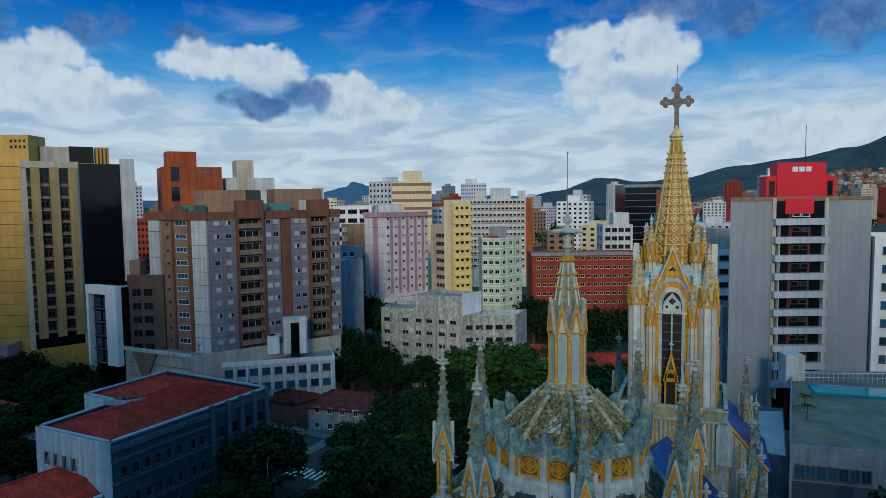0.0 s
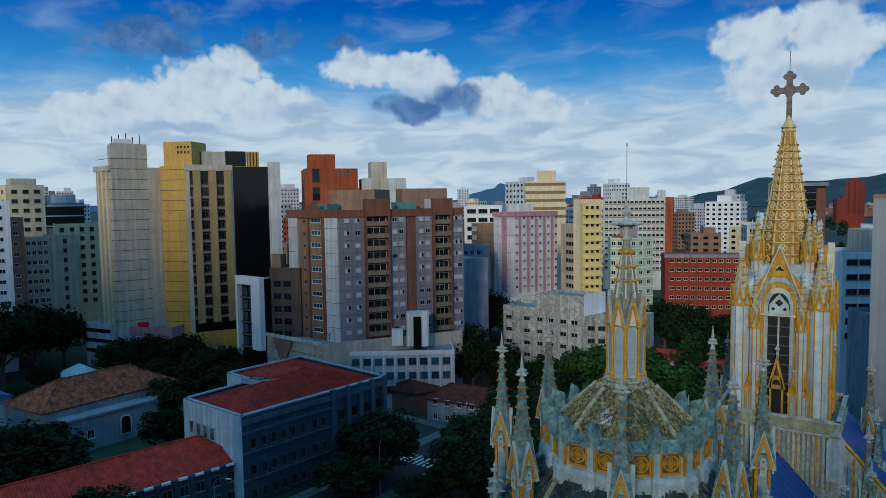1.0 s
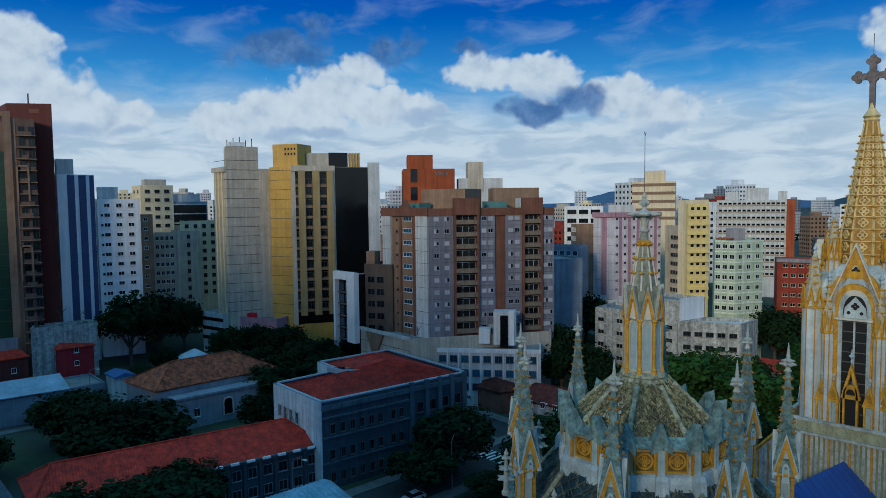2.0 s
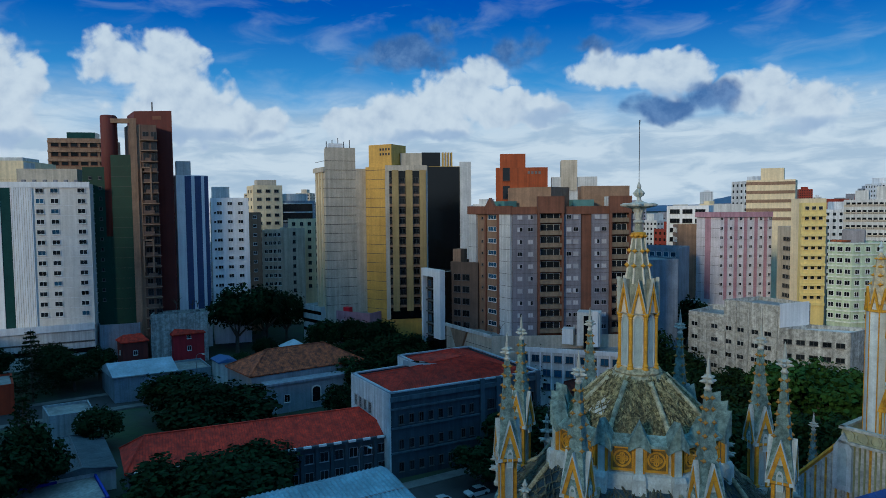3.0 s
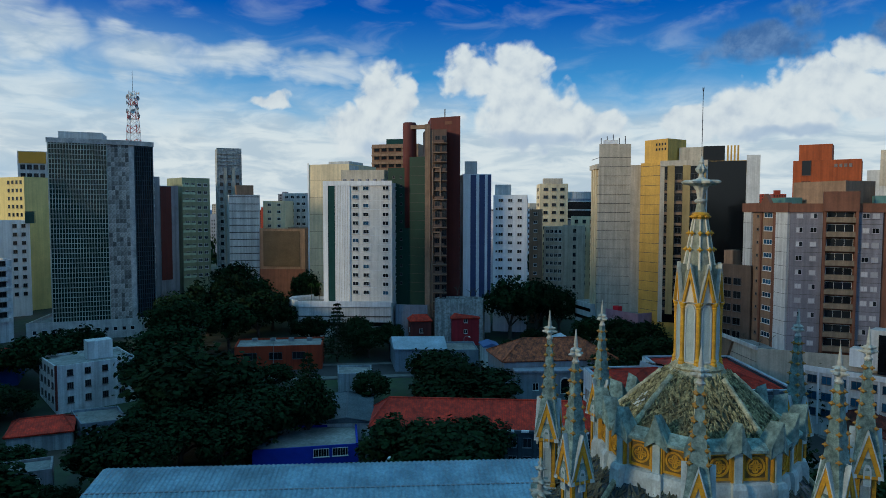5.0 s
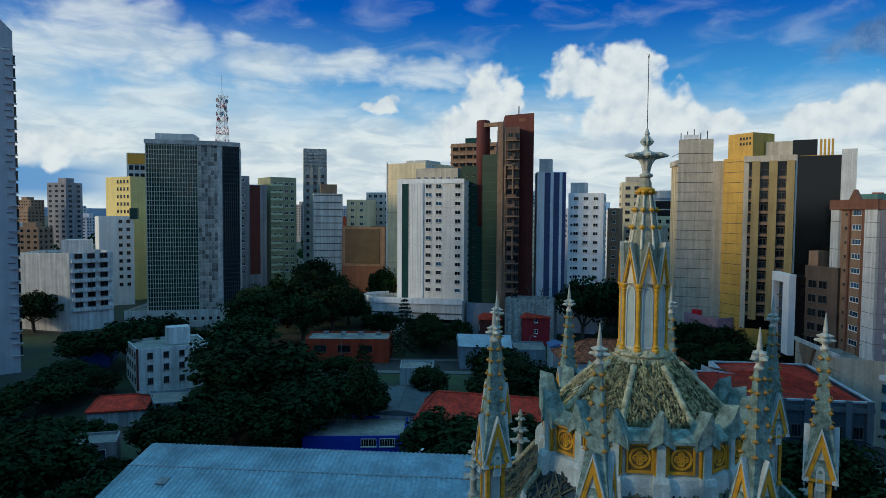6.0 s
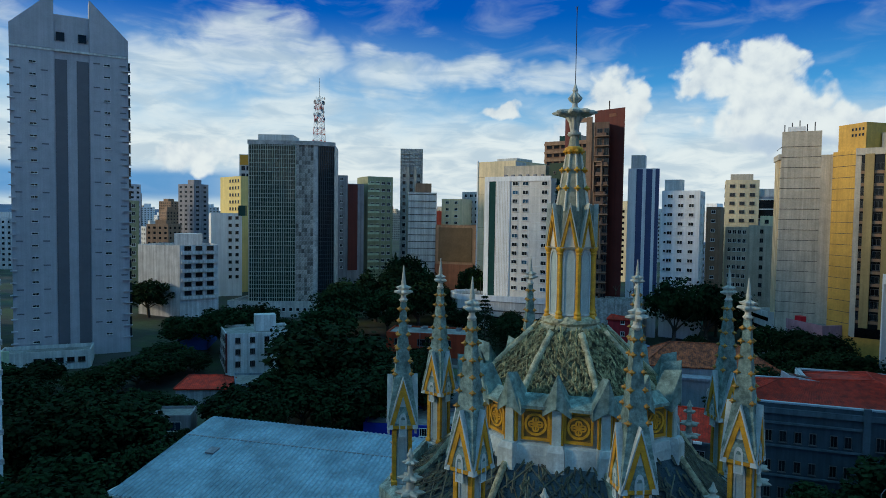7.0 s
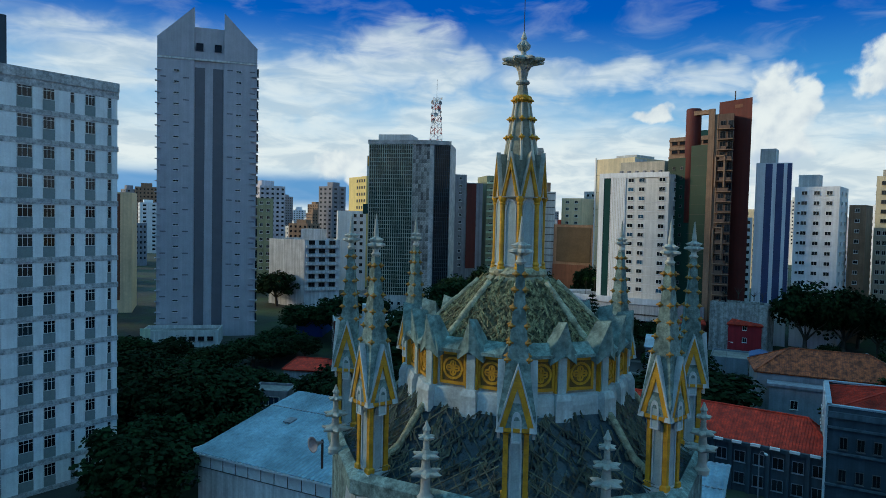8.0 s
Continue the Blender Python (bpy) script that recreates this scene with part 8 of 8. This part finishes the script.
# ---- trees ----
def crown_mesh(seed, leaf, squash=0.8, leaf_size=0.62, clumps=64, per=64):
    """Leaves in many small clumps, with gaps between them; about one metre in radius 5."""
    rnd = random.Random(seed)
    s = Shape()
    vs, fs = [], []
    for c in range(clumps):
        a, e = rnd.random() * 6.283, math.asin(min(1, rnd.random() * 1.75 - 0.75))
        r = 5.0 * (0.55 + 0.45 * rnd.random())
        cx, cy, cz = r * math.cos(a) * math.cos(e), r * math.sin(a) * math.cos(e), r * math.sin(e) * squash
        cr = 1.0 + 1.0 * rnd.random()
        for _ in range(per):
            d = Vector((rnd.gauss(0, 1), rnd.gauss(0, 1), rnd.gauss(0, 1))).normalized()
            p = Vector((cx, cy, cz)) + d * cr * (0.6 + 0.4 * rnd.random()) * Vector((1, 1, 0.75)).length / 1.6
            t = Vector((rnd.gauss(0, 1), rnd.gauss(0, 1), rnd.gauss(0, 0.5))).normalized()
            n = (d + Vector((rnd.gauss(0, 0.5), rnd.gauss(0, 0.5), rnd.gauss(0.4, 0.5)))).normalized()
            u = t.cross(n).normalized()
            v = n.cross(u)
            k = leaf_size * (0.6 + 0.7 * rnd.random())
            o = len(vs)
            vs += [tuple(p - u * k * 0.5), tuple(p + v * k * 0.45), tuple(p + u * k * 0.5), tuple(p - v * k * 0.45)]
            fs.append((o, o + 1, o + 2, o + 3))
    s.add(vs, fs)
    return s.mesh("crown", [leaf])


def trunk_mesh(seed, h=6.0):
    rnd = random.Random(seed)
    s = Shape().bar((0, 0, -0.3), (0.15, 0.1, h * 0.55), 0.42, 0, 7, 0.3)
    for i in range(7):
        a = 6.283 * i / 7 + rnd.random()
        q = (2.6 * math.cos(a), 2.6 * math.sin(a), h * (0.8 + 0.35 * rnd.random()))
        s.bar((0.15, 0.1, h * (0.4 + 0.14 * rnd.random())), q, 0.2, 0, 5, 0.1)
        s.bar(q, (q[0] * 1.6, q[1] * 1.6, q[2] + 1.2), 0.1, 0, 4, 0.03)
    return s.mesh("trunk", [BARK])


def tree(loc, scale, crown, trunk, label, word="tree"):
    t = thing(word, label, "tree", (0, 0, 0), 0, "trees")
    part("trunk", trunk, None, t)
    part("crown", crown, None, t, "", Matrix.Translation((0, 0, 7.2)))
    t.matrix_basis = Matrix.Translation(loc) @ Matrix.Diagonal((*scale, 1))
    return t


KINDS = [tree((-66, -10, 0), (1.7, 1.7, 1.0), crown_mesh(1, LEAF), trunk_mesh(1), "broad dark green tree with a dense crown"),
         tree((-104, -2, land(-104, -2)), (2.2, 2.2, 1.0), crown_mesh(2, LEAF, 0.7, 0.6, 70, 64), trunk_mesh(2), "wide dark green tree with an uneven crown"),
         tree((-38, 88, land(-38, 88)), (1.9, 1.9, 1.55), crown_mesh(3, LEAFB), trunk_mesh(3), "tall bright green tree with a rounded crown"),
         tree((-95, -58, land(-95, -58)), (2.3, 2.3, 1.5), crown_mesh(4, LEAF, 0.75, 0.6, 70, 60), trunk_mesh(4), "large spreading dark tree with gaps in its crown")]


def plant(spots, seed):
    """Trees of one plot: x, y, radius, height and kind of each."""
    rnd = random.Random(seed)
    for x, y, r, h, k in spots:
        made = copy_thing(KINDS[k], Matrix.Identity(4))
        made.matrix_basis = Matrix.Translation((x, y, land(x, y))) @ pose(0, 0, 0, 0, 0, rnd.random() * 360) @ Matrix.Diagonal((r / 5.6, r / 5.6, h / 11.6, 1))


plant([(-162, -82, 8, 15.1, 0), (-172, -76, 9, 17.3, 1), (-198, -74, 8, 18.8, 0), (-182, -72, 8, 17.6, 3), (-183.5, -69.6, 8, 12, 0), (-156, -66, 8, 14.5, 0), (-190, -66, 8, 15.7, 1), (-168, -60, 8, 15, 0), (-180, -58, 7, 13.4, 1), (-178, -52, 5, 9.2, 1), (-201, -50, 6, 15.7, 0), (-162, -44, 6, 9.5, 1), (-158, -30, 6, 8.6, 0), (-167, -30, 5, 8, 0), (-152, -26, 6, 8.7, 3), (-158, -20, 5, 8.5, 1)], 1)
plant([(-168, 17, 9, 19.5, 3), (-157, 22, 4.2, 6.5, 0), (-172, 26, 8, 17.8, 3), (-182, 30, 7, 16.2, 1), (-174, 34, 7, 14.9, 0), (-152, 38, 6, 10.9, 0), (-147.5, -144.2, 8, 12, 0), (-122, -112, 8, 9.5, 1), (-104, -104, 7, 7.0, 3), (-122, -100, 8, 12.9, 0), (-132, -98, 8, 12.3, 1), (-140, -92, 4.8, 6.7, 0), (-150, -78, 9, 15.5, 3), (-128.8, -73.7, 9, 14, 3), (-104, -66, 10, 16, 3), (-94.1, -58.9, 9, 13, 0)], 2)
plant([(-120, -56, 5.4, 7.2, 0), (-94.6, -48, 8, 12, 3), (-124.3, -47.6, 5.4, 6.5, 0), (-108, -46, 4.8, 6.9, 0), (-92.3, -35.1, 6, 13, 3), (-97.6, -34.4, 4.8, 6, 1), (-114, -24, 5, 8, 0), (-136, -10, 3.6, 4.8, 1), (-121.1, -8.5, 8, 11, 0), (-104.9, -6.1, 9, 13, 3), (-150, 14, 3.6, 5.2, 0), (-104, 24, 6, 8.4, 0), (-146, 30, 3, 4.2, 0)], 3)
plant([(-98, 32, 6, 8.3, 1), (-119.2, 33.2, 7, 10, 1), (-136, 40, 6, 9, 3), (-100, 42, 6, 8.4, 0), (-150, 46, 6, 10.9, 0), (-126, 46, 7, 10.6, 3), (-110, 46, 7, 9.9, 1), (-118, 48, 6, 9.2, 0), (-142, 50, 7, 11.5, 0), (-134, 50, 7, 10.1, 1), (-96, 50, 6, 8.4, 1), (-127.3, 50.7, 8, 11, 3), (-90, 96, 6, 14.5, 0), (-96, 106, 7, 15.1, 1), (-90, 128, 8, 14.8, 1), (-100, 130, 8, 15.3, 3)], 4)
plant([(-72.8, -124.2, 7, 7.5, 0), (-80, -106, 5.4, 6.2, 3), (-56, -104, 9, 10.8, 0), (-90.4, -101.6, 7, 7.5, 3), (-70, -98, 5.4, 6, 1), (-44, -94, 9, 11.3, 1), (-58, -86, 9, 11.3, 3), (-34, -84, 7, 9, 0), (-74.8, -80.8, 4.8, 6, 1), (-46, -80, 8, 10, 0), (-45.4, -78.2, 9, 13, 3), (-55.6, -77.3, 7, 11, 0), (-52, -74.8, 9, 12, 0), (-61.9, -68.6, 4.2, 5, 1), (-31.7, -66.9, 8, 11, 1), (-72, -64, 8, 11.1, 1)], 5)
plant([(-81.2, -60.4, 8, 12, 1), (-68.3, -59.7, 7, 10, 0), (-42.9, -59.6, 6, 10, 3), (-80, -56, 8, 11.1, 3), (-82.8, -45.9, 8, 12, 0), (-88, -44, 9, 12.1, 0), (-77.0, -47.0, 6, 9, 0), (-72.1, -17.3, 8, 11, 1), (-73.1, -15.7, 6, 9, 0), (-74.4, -5.3, 8, 10, 0), (-60, 30, 6, 8, 1), (-50, 36, 4.2, 4.5, 1), (-61.6, 39.3, 8, 12, 0), (-43.3, 39.9, 7, 11, 0), (-35.3, 43.5, 7, 11, 0)], 6)
plant([(-36, 46, 8, 10, 0), (-48, 52, 8, 11, 0), (-45.9, 55.2, 8, 12, 1), (-58.7, 60.2, 4.8, 6.5, 3), (-40, 62, 8, 13, 3), (-50, 66, 8, 12, 0), (-44, 74, 7, 11, 0), (-48.5, 84.5, 7, 12, 0), (-78, 90, 6, 13.9, 1), (-68, 92, 6, 9.7, 0), (-84, 94, 7, 16.2, 0), (-75.6, 96, 7, 12, 3), (-52, 100, 7, 13.6, 2), (-62, 100, 6, 9.8, 1), (-40, 102, 7, 12.5, 2), (-43, 105.3, 8, 14, 2)], 7)
plant([(-46, 116, 7, 11.1, 1), (-58, 118, 7, 12.5, 2), (-55.7, 118.1, 5.4, 8, 2), (-34, 128, 7, 12.5, 2), (-74, 128, 7, 13.4, 0), (-42, 144, 8, 15.5, 3), (-50, 146, 7, 15.7, 0), (-30, -98, 8, 10.2, 1), (-24.5, -59, 8, 11, 0), (28, 12, 6, 8, 1), (-18, 16, 5, 8, 0), (23.5, 28.5, 4.2, 20.5, 1), (-24, 30, 6, 9, 1), (-22, 44, 6, 10, 3), (10, 46, 5, 9, 0), (-26, 54, 8, 12, 1)], 8)
plant([(-12, 54, 6, 10, 0), (-18, 66, 7, 11, 0), (-28, 74, 8, 14, 1), (-22, 88, 8, 16, 2), (-4, 92, 7, 12, 0), (-14, 100, 8, 14.2, 2), (-30, 100, 7, 12.3, 0), (-26, 108, 6, 10.5, 2), (0, 130, 8, 14.4, 1), (-30, 138, 9, 16, 0), (-8, 140, 9, 15.9, 0), (-20, 144, 9, 16.2, 1), (34, 20, 6, 8, 0)], 9)
plant([(-79.7, -117.2, 6, 7, 0), (-83.0, -104.0, 6, 7, 1), (-94.7, -99.7, 6, 7, 0), (-66.7, -109.2, 7, 8, 3), (-65.1, -92.6, 7, 8, 0), (-103.4, -96.5, 5, 6, 1), (-72.4, -86.7, 6, 7, 0)], 31)


def conifer(loc, h, seed):
    """Tiered conifer: straight trunk, whorls of drooping branches with needle tufts."""
    rnd = random.Random(seed)
    t = thing("conifer", "dark tiered conifer with drooping branches", "tree", loc, 0, "trees")
    part("trunk", Shape().lathe([(0.3, -0.3), (0.2, h * 0.5), (0.05, h)], 7), BARK, t)
    br, lf, fs = Shape(), [], []
    z = h * 0.16
    while z < h * 0.97:
        u = (z - h * 0.16) / (h * 0.81)
        R = (0.30 * h) * (1 - u) ** 0.8 + 0.3
        for i in range(9):
            a = 6.283 * i / 9 + rnd.random() * 0.6
            tip = (R * math.cos(a), R * math.sin(a), z - 0.25 * R * 0.4)
            br.bar((0, 0, z), tip, 0.05, 0, 4, 0.02)
            for _ in range(int(12 + 20 * (1 - u))):
                f = 0.3 + 0.75 * rnd.random()
                p = Vector((tip[0] * f + rnd.gauss(0, 0.22), tip[1] * f + rnd.gauss(0, 0.22), z + (tip[2] - z) * f + rnd.gauss(0, 0.14)))
                d1 = Vector((rnd.gauss(0, 1), rnd.gauss(0, 1), rnd.gauss(0, 1))).normalized() * 0.28
                d2 = Vector((rnd.gauss(0, 1), rnd.gauss(0, 1), rnd.gauss(0, 1))).normalized() * 0.2
                o = len(lf)
                lf += [tuple(p - d1), tuple(p + d2), tuple(p + d1), tuple(p - d2)]
                fs.append((o, o + 1, o + 2, o + 3))
        z += 0.06 * h
    part("branches", br, BARK, t)
    part("needles", Shape().add(lf, fs), LEAF, t)
    return t


conifer((-148, -34.5, land(-148, -34.5)), 17, 1)
conifer((-98, -36, 0.5), 17, 2)
conifer((-92, 68, 1.0), 20 - 4, 3)


def palm(loc, h, seed):
    rnd = random.Random(seed)
    t = thing("palm", "slender palm with arching fronds", "palm", loc, 0, "palms")
    part("trunk", Shape().lathe([(0.22, -0.2), (0.14, h * 0.6), (0.12, h)], 7), BARK, t)
    fr = Shape()
    for i in range(16):
        a = 6.283 * i / 16 + rnd.random() * 0.2
        up = 0.2 + 0.9 * rnd.random()
        prev = Vector((0, 0, h))
        for j in range(1, 6):
            u = j / 5
            q = Vector((2.6 * u * math.cos(a), 2.6 * u * math.sin(a), h + up * u * 1.6 - 2.2 * u * u))
            side = Vector((-math.sin(a), math.cos(a), 0)) * 0.42 * (1 - 0.7 * u)
            droop = Vector((0, 0, -0.25))
            fr.add([prev, q, q + side + droop, prev + side + droop, q - side + droop, prev - side + droop], [(0, 1, 2, 3), (1, 0, 5, 4)])
            prev = q
    part("fronds", fr, LEAFB, t)
    return t


pm = palm((-46, 48, 0), 9, 1)
for x, y, z in ((-43, 53, 0), (-49, 44, 0), (-183.5, -46, 16.2), (-184.5, -43.5, 16.2), (17.5, 52, 21.4), (17.6, 47.5, 21.4)):
    made = copy_thing(pm, pose(x, y, z, 0, 0, x * 7))
    if z > 10:
        made.matrix_basis = pose(x, y, z, 0, 0, x * 7) @ Matrix.Diagonal((0.4, 0.4, 0.24 if z > 20 else 0.6, 1))


def shrub(x, y, z, r, seed):
    t = thing("shrub", "small green shrub in a planter on the roof deck", "shrub", (x, y, z), 0, "shrubs")
    part("planter", Shape().box(0, 0, 0, 1.0, 1.0, 0.5), PAVE, t)
    part("leaves", KINDS[seed % 2].children[1].data, None, t, "", Matrix.Translation((0, 0, 0.5 + r * 0.5)) @ Matrix.Diagonal((r / 5.6, r / 5.6, r / 5.6, 1)))
    return t


for i, (x, y, r) in enumerate(((-111, 59, 1.4), (-109.5, 59.4, 1.1), (-106, 59.2, 1.2), (-97.5, 60.5, 1.6), (-98.5, 58.9, 1.2), (-116, 59, 0.9))):
    shrub(x, y, 16.1, r, i)
for i, (x, y, r) in enumerate(((-170, -3.5, 1.8), (-168, 0.5, 2.2), (-167, 4.5, 1.8), (-169.5, 6.5, 1.6))):
    shrub(x, y, 18.0, r, i)

# ---- the city beyond and the hills ----
FARW = [OFFW, SAND, CREAM, GREYP, WHITEP, TAN, CLOUDW, BRICK, PALEPINK, SLATE]


def far_block(x, y, w, d, z1, rz, material, seed):
    """A distant block, or an unseen one added for shade: walls, roof house and rows of windows on the two faces towards
    the church.
    """
    rnd = random.Random(seed)
    z0 = land(x, y) - 1
    words = {"offwhite_render": "off-white", "sand_render": "sandy", "cream_render": "cream", "grey_panel": "grey", "smooth_white_panel": "white", "tan_render": "tan", "whitewash": "whitewashed", "red_brick": "red brick", "pale_pink_render": "pale pink", "slate_blue_render": "slate-blue"}
    b = thing("apartment_tower", "distant " + words[material.name] + " city or unseen shade block with window rows", "building", (x, y, z0), rz, "distant city blocks")
    h = z1 - z0
    part("wall", Shape().box(0, 0, 0, w, d, h), material, b)
    part("roof_house", Shape().box(w * (rnd.random() - 0.5) * 0.4, 0, h, w * 0.4, d * 0.5, 2.0 + 2.5 * rnd.random()), material, b)
    s = Shape()
    ww = rnd.choice((1.2, 1.6, 2.2))
    for face in (0, 1, 2, 3):
        L = w if face % 2 == 0 else d
        off = d / 2 if face % 2 == 0 else w / 2
        T = pose(0, 0, 0, 0, 0, 90 * face)
        n = max(2, int(L / (ww * 2.0)))
        z = h - 2.6
        while z > max(2, h - 36):
            for i in range(n):
                xx = -L / 2 + L * (i + 0.5) / n
                s.add([(xx - ww / 2, -off - 0.04, z), (xx + ww / 2, -off - 0.04, z), (xx + ww / 2, -off - 0.04, z + 1.3), (xx - ww / 2, -off - 0.04, z + 1.3)], [(0, 1, 2, 3)], 0, T)
            z -= 2.9
    part("glazing", s, GLASS, b, kind="stuff")


rnd = random.Random(77)
taken = [(-50, 292), (-94, 232)]
count = 0
for i in range(1200):
    yaw = radians(-14 + 172 * rnd.random())
    r = 255 + 900 * rnd.random() ** 1.5
    x, y = -math.sin(yaw) * r, math.cos(yaw) * r
    if any(math.hypot(x - a, y - c) < 27 + r * 0.012 for a, c in taken):
        continue
    if -250 < x < -195 and -175 < y < 65:
        continue
    taken.append((x, y))
    tall = rnd.random()
    top = 30 + 20 * tall + (8 if tall > 0.9 else 0) + (r - 250) * 0.012
    far_block(x, y, 12 + 10 * rnd.random(), 11 + 6 * rnd.random(), top, rnd.choice((0, 25, 45, 55, 70)) + 8 * rnd.random(), rnd.choice(FARW), i)
    count += 1
    if count >= 190:
        break

# unseen blocks south and east, behind the camera, added to shade the low ground
for i, (x, y, w, d, z1, material) in enumerate(((-58, -205, 30, 20, 126, OFFW), (-22, -196, 30, 20, 122, SAND), (14, -190, 30, 20, 118, CREAM), (50, -196, 30, 20, 96, OFFW), (86, -186, 30, 20, 92, GREYP), (122, -184, 30, 20, 116, SAND),
                                                (152, -150, 24, 24, 60, OFFW), (170, -110, 22, 26, 52, TAN), (176, -66, 22, 24, 46, CREAM), (180, -20, 22, 26, 50, OFFW), (174, 30, 22, 24, 44, SAND), (160, 76, 22, 24, 48, OFFW), (120, 120, 24, 20, 42, CREAM), (76, 150, 24, 20, 40, OFFW))):
    far_block(x, y, w, d, z1, 12, material, 500 + i)

HILL = mat("forest_hill", (0.045, 0.075, 0.075), 0.95, var=0.4, size=120, bump=0.3, tone=(0.03, 0.05, 0.06))
# distance haze is put into the blue of these hills
HILLB = mat("haze_blue_hill", (0.07, 0.13, 0.22), 0.95, var=0.25, size=300, bump=0.1)


def hill(name, label, line, dist, reach, material, seed):
    """A ridge whose crest passes the given bearings (degrees left of +y) and heights; it falls off to both sides."""
    s = Shape()
    n = 90
    rows_ = [(-reach, 0.0), (-reach * 0.7, 0.18), (-reach * 0.4, 0.5), (-reach * 0.15, 0.86), (0, 1.0), (reach * 0.4, 0.6), (reach, 0.0)]
    vs, fs = [], []
    for i in range(n + 1):
        u = i / n
        a = line[0][0] + (line[-1][0] - line[0][0]) * u
        hz = 0.0
        for (a0, h0), (a1, h1) in zip(line, line[1:]):
            if min(a0, a1) <= a <= max(a0, a1):
                k = (a - a0) / (a1 - a0)
                k = k * k * (3 - 2 * k)
                hz = h0 + (h1 - h0) * k
        hz *= 1 + 0.05 * noise.noise((u * 22, seed, 0)) + 0.03 * noise.noise((u * 60, seed, 3))
        for off, f in rows_:
            rr = dist + off + (reach * 0.12 * noise.noise((u * 14, off * 0.002, seed)) if 0 < f < 1 else 0)
            ff = f * (1 + 0.25 * noise.noise((u * 18, off * 0.004, seed + 5))) if 0 < f < 1 else f
            vs.append((-math.sin(radians(a)) * rr, math.cos(radians(a)) * rr, 12.0 + hz * ff))
    m = len(rows_)
    for i in range(n):
        for j in range(m - 1):
            fs.append((i * m + j, i * m + j + 1, (i + 1) * m + j + 1, (i + 1) * m + j))
    s.add(vs, fs)
    solo(name, s, material, label, "hill", kind="structure", smooth=True)


hill("hill_ridge", "long dark wooded ridge beyond the city", [(19.5, 20), (16, 60), (12.5, 118), (9, 95), (6, 110), (2, 160), (-2, 185), (-6, 230), (-10, 320), (-16, 380), (-24, 200), (-34, 20)], 3300, 700, HILL, 3)
hill("blue_peak", "distant mountain with a rounded peak, haze painted in blue", [(38, 10), (36, 70), (34, 100), (33.4, 128), (31, 92), (29, 56), (26, 10)], 4000, 300, HILLB, 8)
hill("far_ridge", "low hills on the horizon, haze painted in blue", [(150, 10), (140, 60), (128, 45), (110, 30), (90, 35), (70, 30), (55, 40), (44, 30), (36, 35), (22, 40), (12, 10)], 4000, 300, HILLB, 11)
# hillside houses
s1, s2 = Shape(), Shape()
for i in range(1500):
    yaw = radians(8 - 30 * rnd.random())
    r = 1300 + 1300 * rnd.random()
    f = (r - 1300) / 1300
    x, y = -math.sin(yaw) * r, math.cos(yaw) * r
    side = max(0.0, min(1.0, (5 - math.degrees(yaw)) / 10))
    z = 12 + side * (f ** 0.9) * 105
    (s1 if i % 3 else s2).box(x, y, z - 4, 8 + 8 * rnd.random(), 8 + 6 * rnd.random(), 9 + 6 * rnd.random(), 0, 90 * rnd.random())
solo("hillside_houses", s1, mat("bare_brick_houses", (0.30, 0.15, 0.10), 0.9, var=0.5, size=12, bump=0), "crowded bare-brick houses on the hillside", "houses", kind="stuff")
solo("pale_hillside_houses", s2, mat("pale_houses", (0.48, 0.44, 0.40), 0.9, var=0.5, size=12, bump=0), "pale painted houses on the hillside", "houses", kind="stuff")
sl = Shape()
n = 30
vs, fs = [], []
for i in range(n + 1):
    yaw = radians(9 - 32 * i / n)
    for f in (0, 0.25, 0.5, 0.75, 1.0):
        r = 1280 + 1330 * f
        side = max(0.0, min(1.0, (5 - math.degrees(yaw)) / 10))
        vs.append((-math.sin(yaw) * r, math.cos(yaw) * r, 11 + side * f ** 0.9 * 104))
for i in range(n):
    for j in range(4):
        fs.append((i * 5 + j, i * 5 + j + 1, (i + 1) * 5 + j + 1, (i + 1) * 5 + j))
solo("hillside", sl.add(vs, fs), EARTH, "earthy hillside under the crowded houses", "hill", kind="structure", smooth=True)
wood = Shape()
for i in range(260):
    yaw = radians(-12 + 165 * rnd.random())
    r = 300 + 900 * rnd.random()
    x, y = -math.sin(yaw) * r, math.cos(yaw) * r
    if any(math.hypot(x - a, y - c) < 14 for a, c in taken) or (-260 < x < -190 and -180 < y < 70):
        continue
    h = 7 + 5 * rnd.random()
    for _ in range(46):
        d = Vector((rnd.gauss(0, 1), rnd.gauss(0, 1), rnd.gauss(0, 0.7))).normalized() * (4.5 * (0.6 + 0.5 * rnd.random()))
        c = Vector((x, y, land(x, y) + h)) + d
        a1 = Vector((rnd.gauss(0, 1), rnd.gauss(0, 1), rnd.gauss(0, 1))).normalized() * 1.7
        a2 = Vector((rnd.gauss(0, 1), rnd.gauss(0, 1), rnd.gauss(0, 1))).normalized() * 1.3
        wood.add([c - a1, c + a2, c + a1, c - a2], [(0, 1, 2, 3)])
solo("street_trees_far", wood, LEAF, "distant dark green street trees between the blocks", "trees", kind="stuff")
